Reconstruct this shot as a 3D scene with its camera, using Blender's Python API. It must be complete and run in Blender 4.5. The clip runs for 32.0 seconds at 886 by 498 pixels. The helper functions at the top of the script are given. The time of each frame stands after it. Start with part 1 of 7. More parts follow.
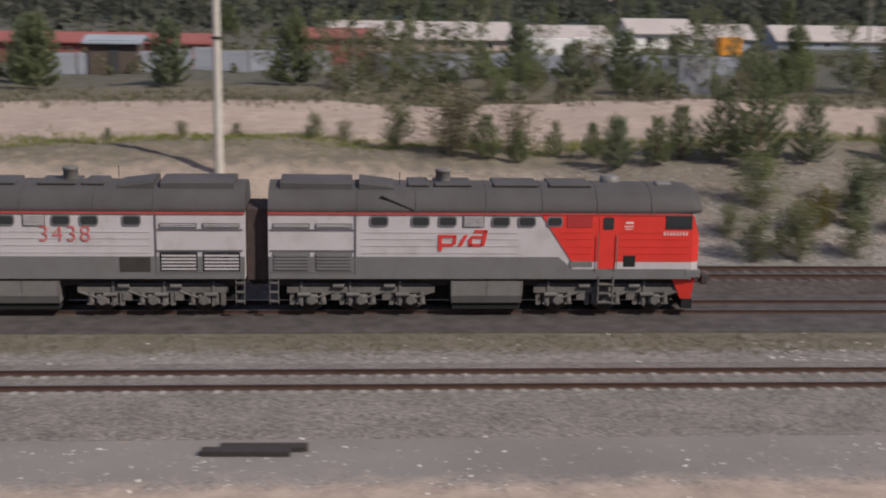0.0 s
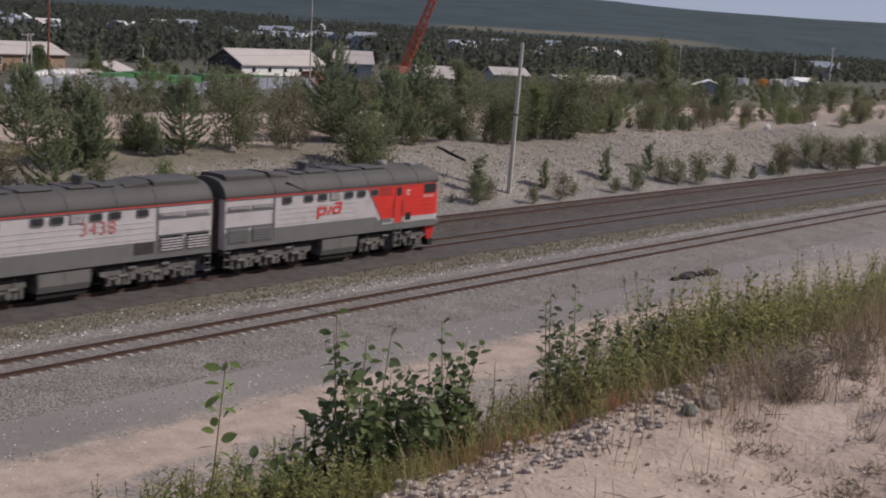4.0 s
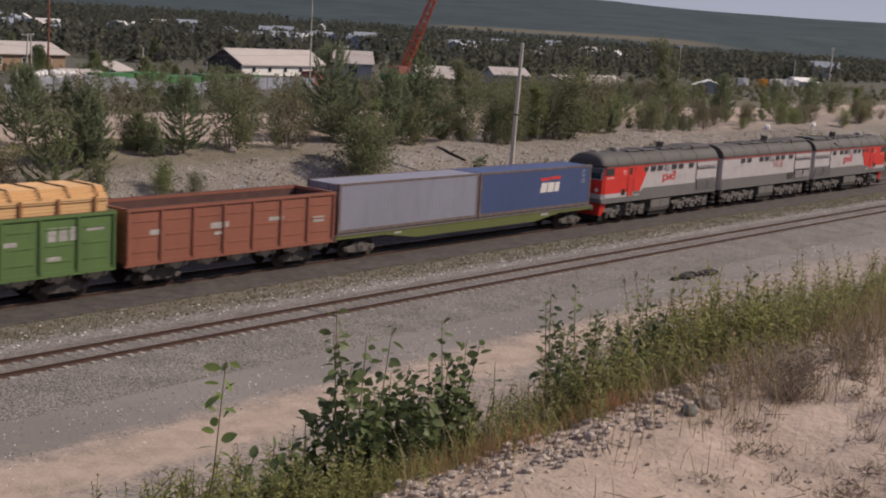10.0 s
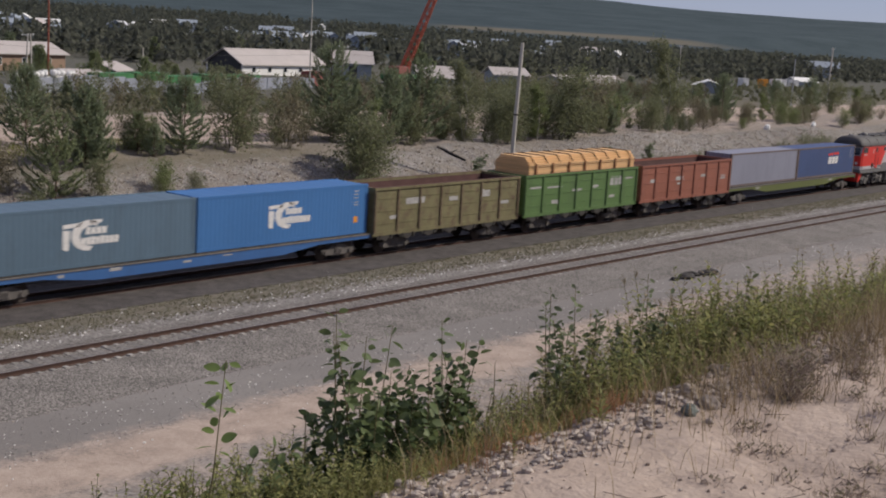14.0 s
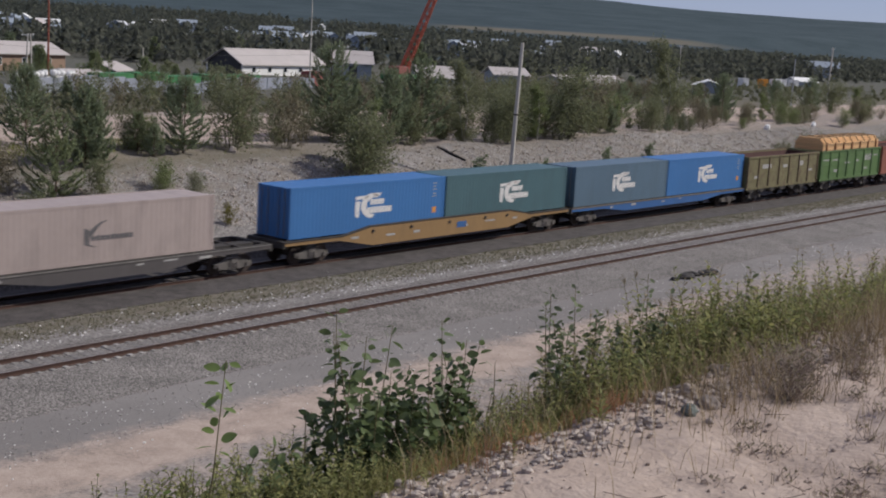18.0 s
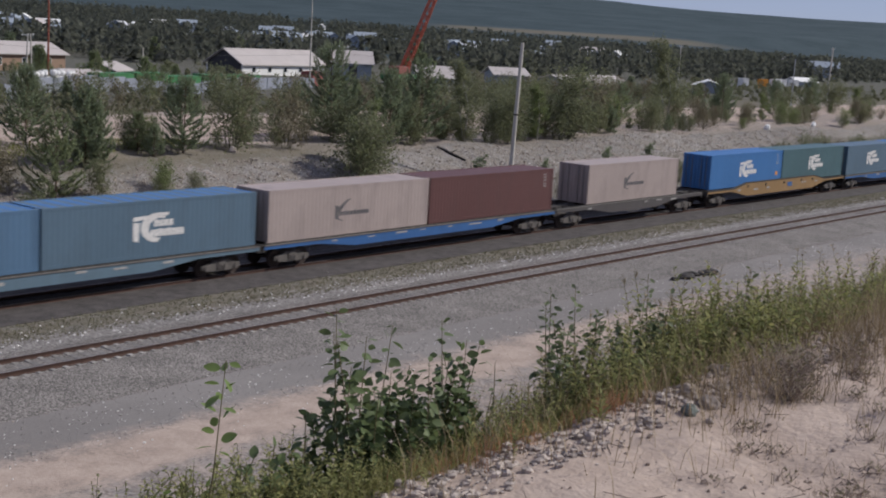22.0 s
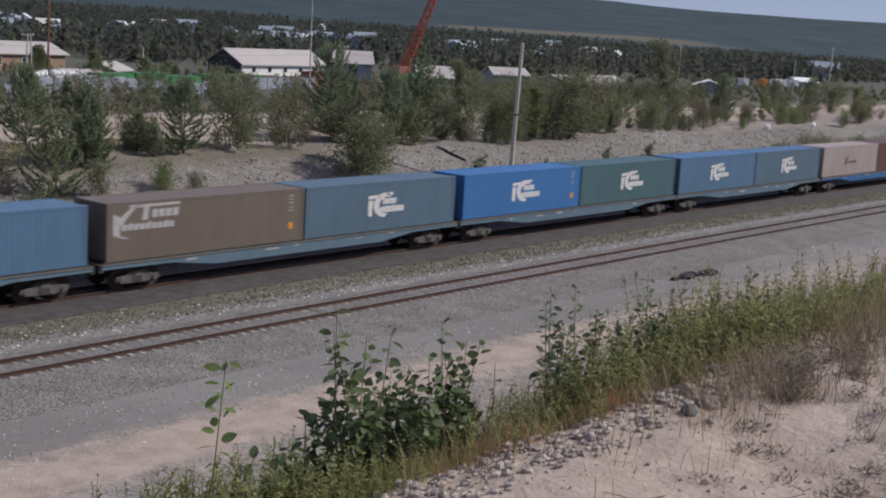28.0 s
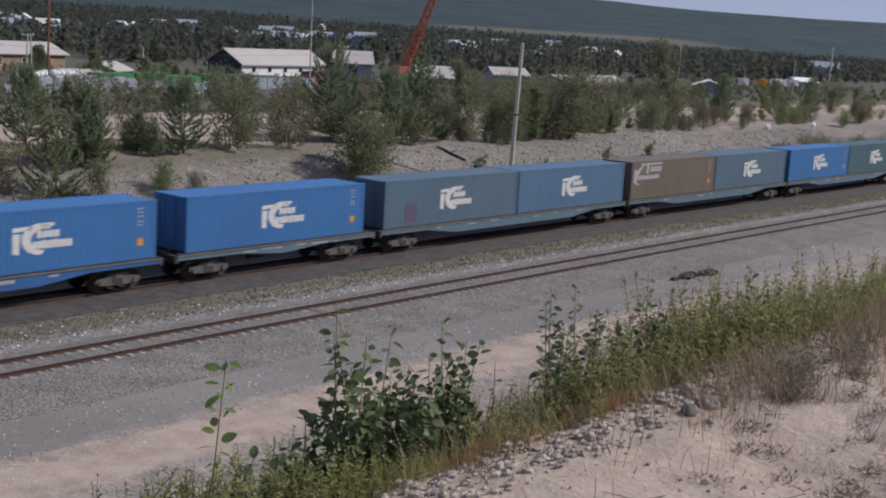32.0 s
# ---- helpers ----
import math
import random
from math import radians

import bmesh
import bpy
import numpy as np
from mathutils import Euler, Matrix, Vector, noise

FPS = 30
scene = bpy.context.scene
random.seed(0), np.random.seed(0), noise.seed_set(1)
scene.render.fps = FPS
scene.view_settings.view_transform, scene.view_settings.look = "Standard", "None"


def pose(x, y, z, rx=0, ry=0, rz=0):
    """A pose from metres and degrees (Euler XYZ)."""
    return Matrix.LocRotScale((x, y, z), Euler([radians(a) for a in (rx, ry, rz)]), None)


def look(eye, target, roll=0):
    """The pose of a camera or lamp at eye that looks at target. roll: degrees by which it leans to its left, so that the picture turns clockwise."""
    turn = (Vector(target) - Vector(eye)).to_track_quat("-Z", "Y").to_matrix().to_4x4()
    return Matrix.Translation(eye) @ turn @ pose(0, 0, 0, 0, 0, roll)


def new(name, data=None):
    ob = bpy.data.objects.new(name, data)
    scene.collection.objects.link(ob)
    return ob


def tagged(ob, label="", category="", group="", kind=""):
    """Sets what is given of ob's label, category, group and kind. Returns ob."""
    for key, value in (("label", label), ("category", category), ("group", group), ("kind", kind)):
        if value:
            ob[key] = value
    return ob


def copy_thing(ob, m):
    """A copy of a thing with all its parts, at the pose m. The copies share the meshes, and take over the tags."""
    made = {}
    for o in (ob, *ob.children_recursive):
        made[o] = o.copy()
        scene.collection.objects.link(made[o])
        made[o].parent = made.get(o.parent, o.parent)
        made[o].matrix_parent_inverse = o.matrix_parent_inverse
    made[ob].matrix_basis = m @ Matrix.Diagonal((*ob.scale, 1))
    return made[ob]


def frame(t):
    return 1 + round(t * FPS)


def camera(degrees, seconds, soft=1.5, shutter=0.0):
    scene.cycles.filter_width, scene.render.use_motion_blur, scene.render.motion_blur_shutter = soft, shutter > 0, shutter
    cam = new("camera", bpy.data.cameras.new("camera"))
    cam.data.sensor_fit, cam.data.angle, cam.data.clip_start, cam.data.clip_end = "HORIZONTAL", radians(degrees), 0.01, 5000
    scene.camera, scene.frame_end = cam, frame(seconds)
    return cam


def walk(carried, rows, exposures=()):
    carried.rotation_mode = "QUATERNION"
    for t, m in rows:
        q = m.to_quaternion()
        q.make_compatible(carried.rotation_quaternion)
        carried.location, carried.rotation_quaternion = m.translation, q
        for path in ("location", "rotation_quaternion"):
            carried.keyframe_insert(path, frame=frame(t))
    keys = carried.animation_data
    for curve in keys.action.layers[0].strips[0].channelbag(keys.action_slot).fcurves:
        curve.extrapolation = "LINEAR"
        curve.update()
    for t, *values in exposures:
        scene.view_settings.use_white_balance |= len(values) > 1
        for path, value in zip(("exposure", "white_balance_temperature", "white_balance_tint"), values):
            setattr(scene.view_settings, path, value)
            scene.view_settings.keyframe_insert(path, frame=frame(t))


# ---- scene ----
BALANCE = [(0.0, 0.08, 6150, 8), (1.0, 0.02, 6150, 8), (2.0, -0.12, 6120, 8), (3.0, -0.10, 6100, 8), (4.0, 0.03, 6080, 8), (9.0, 0.05, 6600, 11), (14.0, 0.05, 6100, 7), (19.0, 0.05, 5750, 6), (32.0, 0.05, 5650, 6)]
# Camera: stands on a sand hill beside the line, pans with the locomotive, then holds still.
EYE = (0.0, 0.0, 12.36)
FOV = 37.71
PAN = [(0.0, 4.09, -12.19, 0.97), (0.5, 11.03, -12.61, 1.23), (1.0, 18.03, -12.96, 1.45), (1.5, 25.47, -13.29, 1.9),
       (2.0, 33.36, -13.54, 2.35), (2.5, 39.19, -13.72, 2.72), (3.0, 45.57, -12.13, 3.15), (3.5, 49.99, -10.06, 3.5),
       (4.0, 51.65, -9.71, 3.45), (32.0, 51.65, -9.71, 3.45)]


def aim(yaw, pitch, roll):
    a, p = radians(yaw), radians(pitch)
    return look(EYE, (EYE[0] + math.sin(a) * math.cos(p), EYE[1] + math.cos(a) * math.cos(p), EYE[2] + math.sin(p)), roll)


cam = camera(FOV, 32.0, soft=2.0, shutter=0.5)
walk(cam, [(t, aim(a, p, r)) for t, a, p, r in PAN], exposures=[(t, e, k, g) for t, e, k, g in BALANCE])

# Daylight: hazy sun from behind the camera's right shoulder.
SUN_AZ, SUN_EL = 128.0, 40.0
world = bpy.data.worlds.new("world")
scene.world = world
world.use_nodes = True
wn, wl = world.node_tree.nodes, world.node_tree.links
wn.clear()
sky = wn.new("ShaderNodeTexSky")
sky.sky_type, sky.sun_disc = "NISHITA", False
sky.sun_elevation, sky.sun_rotation = radians(SUN_EL), radians(SUN_AZ)
sky.altitude, sky.air_density, sky.dust_density, sky.ozone_density = 1500, 0.7, 0.4, 1.0
bg = wn.new("ShaderNodeBackground")
bg.inputs["Strength"].default_value = 0.155
wo = wn.new("ShaderNodeOutputWorld")
haze = wn.new("ShaderNodeMix")
haze.data_type = "RGBA"
haze.inputs[0].default_value, haze.inputs[7].default_value = 0.88, (1.85, 1.80, 2.42, 1)
wl.new(sky.outputs[0], haze.inputs[6])
wl.new(haze.outputs[2], bg.inputs[0])
wl.new(bg.outputs[0], wo.inputs[0])
sun_data = bpy.data.lights.new("sun", "SUN")
sun_data.energy, sun_data.angle, sun_data.color = 4.05, radians(1.0), (1.0, 0.87, 0.73)
sun = new("sun", sun_data)
sd = Vector((math.sin(radians(SUN_AZ)) * math.cos(radians(SUN_EL)), math.cos(radians(SUN_AZ)) * math.cos(radians(SUN_EL)), math.sin(radians(SUN_EL))))
sun.matrix_world = look(sd * 50, (0, 0, 0))

# ---- mesh building ----
class Mb:
    """A growing mesh: vertices, faces, a material slot and a smooth flag for each face."""

    def __init__(self):
        self.v, self.f, self.m, self.s = [], [], [], []

    def add(self, verts, faces, m=0, smooth=False):
        n = len(self.v)
        self.v += [tuple(p) for p in verts]
        for q in faces:
            self.f.append(tuple(i + n for i in q))
            self.m.append(m)
            self.s.append(smooth)
        return self

    def box(self, x0, x1, y0, y1, z0, z1, m=0, c=0.0):
        """A box; c takes that much off its upright edges and its rim."""
        if c <= 0:
            v = [(x, y, z) for z in (z0, z1) for x, y in ((x0, y0), (x1, y0), (x1, y1), (x0, y1))]
            return self.add(v, [(3, 2, 1, 0), (4, 5, 6, 7), (0, 1, 5, 4), (1, 2, 6, 5), (2, 3, 7, 6), (3, 0, 4, 7)], m)
        def ring(a, z):
            return [(x0 + a, y0 + a + c, z), (x0 + a + c, y0 + a, z), (x1 - a - c, y0 + a, z), (x1 - a, y0 + a + c, z),
                    (x1 - a, y1 - a - c, z), (x1 - a - c, y1 - a, z), (x0 + a + c, y1 - a, z), (x0 + a, y1 - a - c, z)]
        v = ring(c, z0) + ring(0, z0 + c) + ring(0, z1 - c) + ring(c, z1)
        f = [tuple(range(7, -1, -1)), tuple(range(24, 32))]
        for k in range(3):
            f += [(8 * k + i, 8 * k + (i + 1) % 8, 8 * k + 8 + (i + 1) % 8, 8 * k + 8 + i) for i in range(8)]
        return self.add(v, f, m)

    def plate(self, pts, y, t, m=0):
        """A polygon of (x, z) points, standing at y and t thick (away from the track's middle for t < 0)."""
        n = len(pts)
        v = [(x, y, z) for x, z in pts] + [(x, y + t, z) for x, z in pts]
        f = [tuple(range(n)), tuple(range(2 * n - 1, n - 1, -1))] + [(i, i + n, (i + 1) % n + n, (i + 1) % n) for i in range(n)]
        return self.add(v, f, m)

    def rect(self, x0, x1, z0, z1, y, t, m=0, r=0.0):
        if r <= 0:
            return self.plate([(x0, z0), (x1, z0), (x1, z1), (x0, z1)], y, t, m)
        pts = []
        for cx, cz, a0 in ((x1 - r, z0 + r, -90), (x1 - r, z1 - r, 0), (x0 + r, z1 - r, 90), (x0 + r, z0 + r, 180)):
            pts += [(cx + r * math.cos(radians(a0 + a)), cz + r * math.sin(radians(a0 + a))) for a in (0, 45, 90)]
        return self.plate(pts, y, t, m)

    def prism(self, prof, x0, x1, m=0, smooth=False, caps=True):
        """A (y, z) outline drawn out along x."""
        n = len(prof)
        v = [(x0, y, z) for y, z in prof] + [(x1, y, z) for y, z in prof]
        self.add(v, [(i, (i + 1) % n, (i + 1) % n + n, i + n) for i in range(n)], m, smooth)
        if caps:
            self.add(v, [tuple(range(n - 1, -1, -1)), tuple(range(n, 2 * n))], m)
        return self

    def loft(self, rings, m=0, smooth=True, caps=True):
        n = len(rings[0])
        v = [p for r in rings for p in r]
        f = [(k * n + i, k * n + (i + 1) % n, (k + 1) * n + (i + 1) % n, (k + 1) * n + i) for k in range(len(rings) - 1) for i in range(n)]
        self.add(v, f, m, smooth)
        if caps:
            self.add(rings[0], [tuple(range(n - 1, -1, -1))], m)
            self.add(rings[-1], [tuple(range(n))], m)
        return self

    def rod(self, a, b, r0, r1=None, n=8, m=0, smooth=True, caps=True):
        a, b = Vector(a), Vector(b)
        r1 = r0 if r1 is None else r1
        d = (b - a).normalized()
        u = d.orthogonal().normalized()
        w = d.cross(u)
        rings = [[tuple(c + (u * math.cos(k * math.tau / n) + w * math.sin(k * math.tau / n)) * r) for k in range(n)] for c, r in ((a, r0), (b, r1))]
        return self.loft(rings, m, smooth, caps)

    def lump(self, c, r, rnd, m=0, flat=1.0, rough=0.25, seg=6, rows=4):
        """An uneven stone."""
        v, ph = [], rnd.random() * 6
        for i in range(rows + 1):
            th = math.pi * i / rows
            for k in range(seg):
                a = math.tau * k / seg + ph
                q = 1 + rough * (rnd.random() * 2 - 1)
                v.append((c[0] + r * q * math.sin(th) * math.cos(a), c[1] + r * q * math.sin(th) * math.sin(a) * 0.8, c[2] + r * q * flat * math.cos(th)))
        f = [(i * seg + k, (i + 1) * seg + k, (i + 1) * seg + (k + 1) % seg, i * seg + (k + 1) % seg) for i in range(rows) for k in range(seg)]
        return self.add(v, f, m)

    def mesh(self, name, mats):
        me = bpy.data.meshes.new(name)
        me.from_pydata(self.v, [], self.f)
        for mt in mats if isinstance(mats, (list, tuple)) else [mats]:
            me.materials.append(mt)
        me.polygons.foreach_set("material_index", np.array(self.m, dtype=np.int32))
        me.polygons.foreach_set("use_smooth", np.array(self.s, dtype=bool))
        me.update()
        return me


def part(name, mb, mats, parent, label="", at=None):
    """One mesh object under a thing or a part."""
    ob = new(name, mb.mesh(name, mats) if isinstance(mb, Mb) else mb)
    if parent is not None:
        ob.parent = parent
    if at is not None:
        ob.matrix_basis = at
    return tagged(ob, label) if label else ob


def thing(name, label, category, group="", kind="", at=None, mb=None, mats=None):
    ob = new(name, mb.mesh(name, mats) if mb else None)
    if at is not None:
        ob.matrix_basis = at
    return tagged(ob, label, category, group, kind)


# ---- materials ----
def material(name, col, rough=0.6, metal=0.0, vary=0.15, scale=3.0, fine=40.0, bump=0.15, tint=None, stain=0.0, dirt=(0.12, 0.10, 0.08), stretch=(1, 1, 1), rnd=0.0, spec=0.4, bscale=0.01):
    """A painted, worn or natural surface: colour varied at two scales, with stains and fine relief."""
    mt = bpy.data.materials.new(name)
    mt.use_nodes = True
    n, l = mt.node_tree.nodes, mt.node_tree.links
    b = n["Principled BSDF"]
    b.inputs["Roughness"].default_value, b.inputs["Metallic"].default_value = rough, metal
    b.inputs["Specular IOR Level"].default_value = spec
    tc = n.new("ShaderNodeTexCoord")
    mp = n.new("ShaderNodeMapping")
    mp.inputs["Scale"].default_value = stretch
    l.new(tc.outputs["Object"], mp.inputs[0])
    def tex(s, det, src=mp):
        t = n.new("ShaderNodeTexNoise")
        t.inputs["Scale"].default_value, t.inputs["Detail"].default_value = s, det
        l.new(src.outputs[0], t.inputs["Vector"])
        return t
    big, small = tex(scale, 4), tex(fine, 3)
    lo = [c * (1 - vary) for c in col]
    hi = [min(1, c * (1 + vary)) for c in (tint or col)]
    mix = n.new("ShaderNodeMix")
    mix.data_type = "RGBA"
    mix.inputs[6].default_value, mix.inputs[7].default_value = (*lo, 1), (*hi, 1)
    ramp = n.new("ShaderNodeMapRange")
    ramp.inputs[1].default_value, ramp.inputs[2].default_value = 0.3, 0.7
    add = n.new("ShaderNodeMath")
    add.operation = "MULTIPLY_ADD"
    add.inputs[1].default_value = 0.4
    l.new(small.outputs[0], add.inputs[0])
    half = n.new("ShaderNodeMath")
    half.operation, half.inputs[1].default_value = "MULTIPLY", 0.6
    l.new(big.outputs[0], half.inputs[0])
    l.new(half.outputs[0], add.inputs[2])
    l.new(add.outputs[0], ramp.inputs[0])
    l.new(ramp.outputs[0], mix.inputs[0])
    out = mix.outputs[2]
    if stain > 0:
        st = tex(scale * 2.3, 6)
        sr = n.new("ShaderNodeMapRange")
        sr.inputs[1].default_value, sr.inputs[2].default_value, sr.inputs[4].default_value = 0.5, 0.72, stain
        l.new(st.outputs[0], sr.inputs[0])
        m2 = n.new("ShaderNodeMix")
        m2.data_type = "RGBA"
        m2.inputs[7].default_value = (*dirt, 1)
        l.new(out, m2.inputs[6])
        l.new(sr.outputs[0], m2.inputs[0])
        out = m2.outputs[2]
    if rnd > 0:
        oi = n.new("ShaderNodeObjectInfo")
        hs = n.new("ShaderNodeHueSaturation")
        mr = n.new("ShaderNodeMapRange")
        mr.inputs[3].default_value, mr.inputs[4].default_value = 1 - rnd, 1 + rnd
        l.new(oi.outputs["Random"], mr.inputs[0])
        l.new(mr.outputs[0], hs.inputs["Value"])
        l.new(out, hs.inputs["Color"])
        out = hs.outputs[0]
    l.new(out, b.inputs["Base Color"])
    if bump > 0:
        bp = n.new("ShaderNodeBump")
        bp.inputs["Strength"].default_value, bp.inputs["Distance"].default_value = bump, bscale
        l.new(small.outputs[0], bp.inputs["Height"])
        l.new(bp.outputs[0], b.inputs["Normal"])
    return mt


def leaf_material(name, col, col2, rough=0.6, through_light=0.35):
    """Foliage, varied from clump to clump, letting some light through."""
    mt = bpy.data.materials.new(name)
    mt.use_nodes = True
    n, l = mt.node_tree.nodes, mt.node_tree.links
    b = n["Principled BSDF"]
    b.inputs["Roughness"].default_value = rough
    b.inputs["Specular IOR Level"].default_value = 0.25
    g = n.new("ShaderNodeNewGeometry")
    mix = n.new("ShaderNodeMix")
    mix.data_type = "RGBA"
    mix.inputs[6].default_value, mix.inputs[7].default_value = (*col, 1), (*col2, 1)
    l.new(g.outputs["Random Per Island"], mix.inputs[0])
    tc = n.new("ShaderNodeTexCoord")
    t = n.new("ShaderNodeTexNoise")
    t.inputs["Scale"].default_value = 1.7
    l.new(tc.outputs["Object"], t.inputs["Vector"])
    hs = n.new("ShaderNodeHueSaturation")
    mr = n.new("ShaderNodeMapRange")
    mr.inputs[1].default_value, mr.inputs[2].default_value, mr.inputs[3].default_value, mr.inputs[4].default_value = 0.3, 0.7, 0.75, 1.3
    l.new(t.outputs[0], mr.inputs[0])
    l.new(mr.outputs[0], hs.inputs["Value"])
    l.new(mix.outputs[2], hs.inputs["Color"])
    l.new(hs.outputs[0], b.inputs["Base Color"])
    tr = n.new("ShaderNodeBsdfTranslucent")
    l.new(hs.outputs[0], tr.inputs[0])
    ms = n.new("ShaderNodeMixShader")
    ms.inputs[0].default_value = through_light
    l.new(b.outputs[0], ms.inputs[1])
    l.new(tr.outputs[0], ms.inputs[2])
    l.new(ms.outputs[0], n["Material Output"].inputs[0])
    return mt


def glass_material(name, col=(0.02, 0.025, 0.03)):
    mt = bpy.data.materials.new(name)
    mt.use_nodes = True
    b = mt.node_tree.nodes["Principled BSDF"]
    b.inputs["Base Color"].default_value = (*col, 1)
    b.inputs["Roughness"].default_value = 0.08
    b.inputs["Specular IOR Level"].default_value = 0.6
    return mt


def ground_material():
    """Gravel, sand, grass and haze-tinted forest floor, mixed by the zones stored on the sheet and broken up by noise.
    """
    mt = bpy.data.materials.new("ground")
    mt.use_nodes = True
    n, l = mt.node_tree.nodes, mt.node_tree.links
    b = n["Principled BSDF"]
    b.inputs["Roughness"].default_value, b.inputs["Specular IOR Level"].default_value = 0.95, 0.15
    tc = n.new("ShaderNodeTexCoord")
    def tex(s, det=4, rough=0.55):
        t = n.new("ShaderNodeTexNoise")
        t.inputs["Scale"].default_value, t.inputs["Detail"].default_value, t.inputs["Roughness"].default_value = s, det, rough
        l.new(tc.outputs["Object"], t.inputs["Vector"])
        return t.outputs[0]
    def span(src, a, z, lo=0.0, hi=1.0):
        m = n.new("ShaderNodeMapRange")
        for i, q in ((1, a), (2, z), (3, lo), (4, hi)):
            m.inputs[i].default_value = q
        l.new(src, m.inputs[0])
        return m.outputs[0]
    def blend(f, a, z):
        m = n.new("ShaderNodeMix")
        m.data_type = "RGBA"
        l.new(f, m.inputs[0])
        for i, q in ((6, a), (7, z)):
            if isinstance(q, tuple):
                m.inputs[i].default_value = (*q, 1)
            else:
                l.new(q, m.inputs[i])
        return m.outputs[2]
    def arith(op, a, z):
        m = n.new("ShaderNodeMath")
        m.operation = op
        for i, q in ((0, a), (1, z)):
            if isinstance(q, (int, float)):
                m.inputs[i].default_value = q
            else:
                l.new(q, m.inputs[i])
        return m.outputs[0]
    at = n.new("ShaderNodeAttribute")
    at.attribute_name = "zone"
    sp = n.new("ShaderNodeSeparateColor")
    l.new(at.outputs["Color"], sp.inputs[0])
    wide, mid, fine, grit, vast = tex(0.12, 5), tex(1.1, 5), tex(9.0, 5), tex(28.0, 3), tex(0.012, 8, 0.7)
    vor = n.new("ShaderNodeTexVoronoi")
    vor.inputs["Scale"].default_value = 11.0
    l.new(tc.outputs["Object"], vor.inputs["Vector"])
    stones = span(vor.outputs["Color"], 0.0, 1.0, 0.35, 1.65)
    edge = arith("ADD", arith("MULTIPLY", arith("SUBTRACT", mid, 0.5), 0.9), arith("MULTIPLY", arith("SUBTRACT", fine, 0.5), 0.5))
    def zone(k):
        return span(arith("ADD", sp.outputs[k], edge), *((0.22, 0.78) if k == 0 else (0.35, 0.65)))
    gravel = blend(span(wide, 0.35, 0.65), GRAVEL_A, GRAVEL_B)
    hs = n.new("ShaderNodeHueSaturation")
    l.new(gravel, hs.inputs["Color"])
    packed = span(arith("ADD", at.outputs["Alpha"], arith("MULTIPLY", arith("SUBTRACT", mid, 0.5), 0.5)), 0.3, 0.7)
    even = n.new("ShaderNodeMix")
    l.new(packed, even.inputs[0])
    l.new(stones, even.inputs[2])
    l.new(span(grit, 0.25, 0.75, 0.88, 1.12), even.inputs[3])
    l.new(even.outputs[0], hs.inputs["Value"])
    sand = blend(span(arith("ADD", arith("MULTIPLY", mid, 0.6), arith("MULTIPLY", fine, 0.4)), 0.38, 0.62), SAND_A, SAND_B)
    grass = blend(span(fine, 0.3, 0.7), GRASS_A, GRASS_B)
    grass = blend(span(mid, 0.4, 0.62), grass, GRASS_C)
    col = blend(zone(0), hs.outputs[0], sand)
    col = blend(zone(1), col, grass)
    col = blend(sp.outputs[2], col, blend(span(vast, 0.35, 0.65), HAZE_WOODS_A, HAZE_WOODS_B))
    l.new(col, b.inputs["Base Color"])
    bp = n.new("ShaderNodeBump")
    bp.inputs["Strength"].default_value, bp.inputs["Distance"].default_value = 0.7, 0.035
    l.new(arith("ADD", arith("MULTIPLY", stones, 0.5), arith("ADD", arith("MULTIPLY", fine, 0.6), arith("MULTIPLY", grit, 0.5))), bp.inputs["Height"])
    l.new(bp.outputs[0], b.inputs["Normal"])
    return mt


GRAVEL_A, GRAVEL_B = (0.190, 0.175, 0.165), (0.240, 0.222, 0.208)
SAND_A, SAND_B = (0.315, 0.25, 0.207), (0.425, 0.345, 0.29)
GRASS_A, GRASS_B, GRASS_C = (0.095, 0.088, 0.050), (0.145, 0.130, 0.088), (0.165, 0.145, 0.120)
# the woods' colours carry the blue of distance haze over the far hills
HAZE_WOODS_A, HAZE_WOODS_B = (0.030, 0.046, 0.052), (0.054, 0.074, 0.082)
M_GROUND = ground_material()
M_BALLAST = material("dark_ballast", (0.066, 0.058, 0.056), 0.95, vary=0.55, scale=1.6, fine=12, bump=0.8, bscale=0.03)


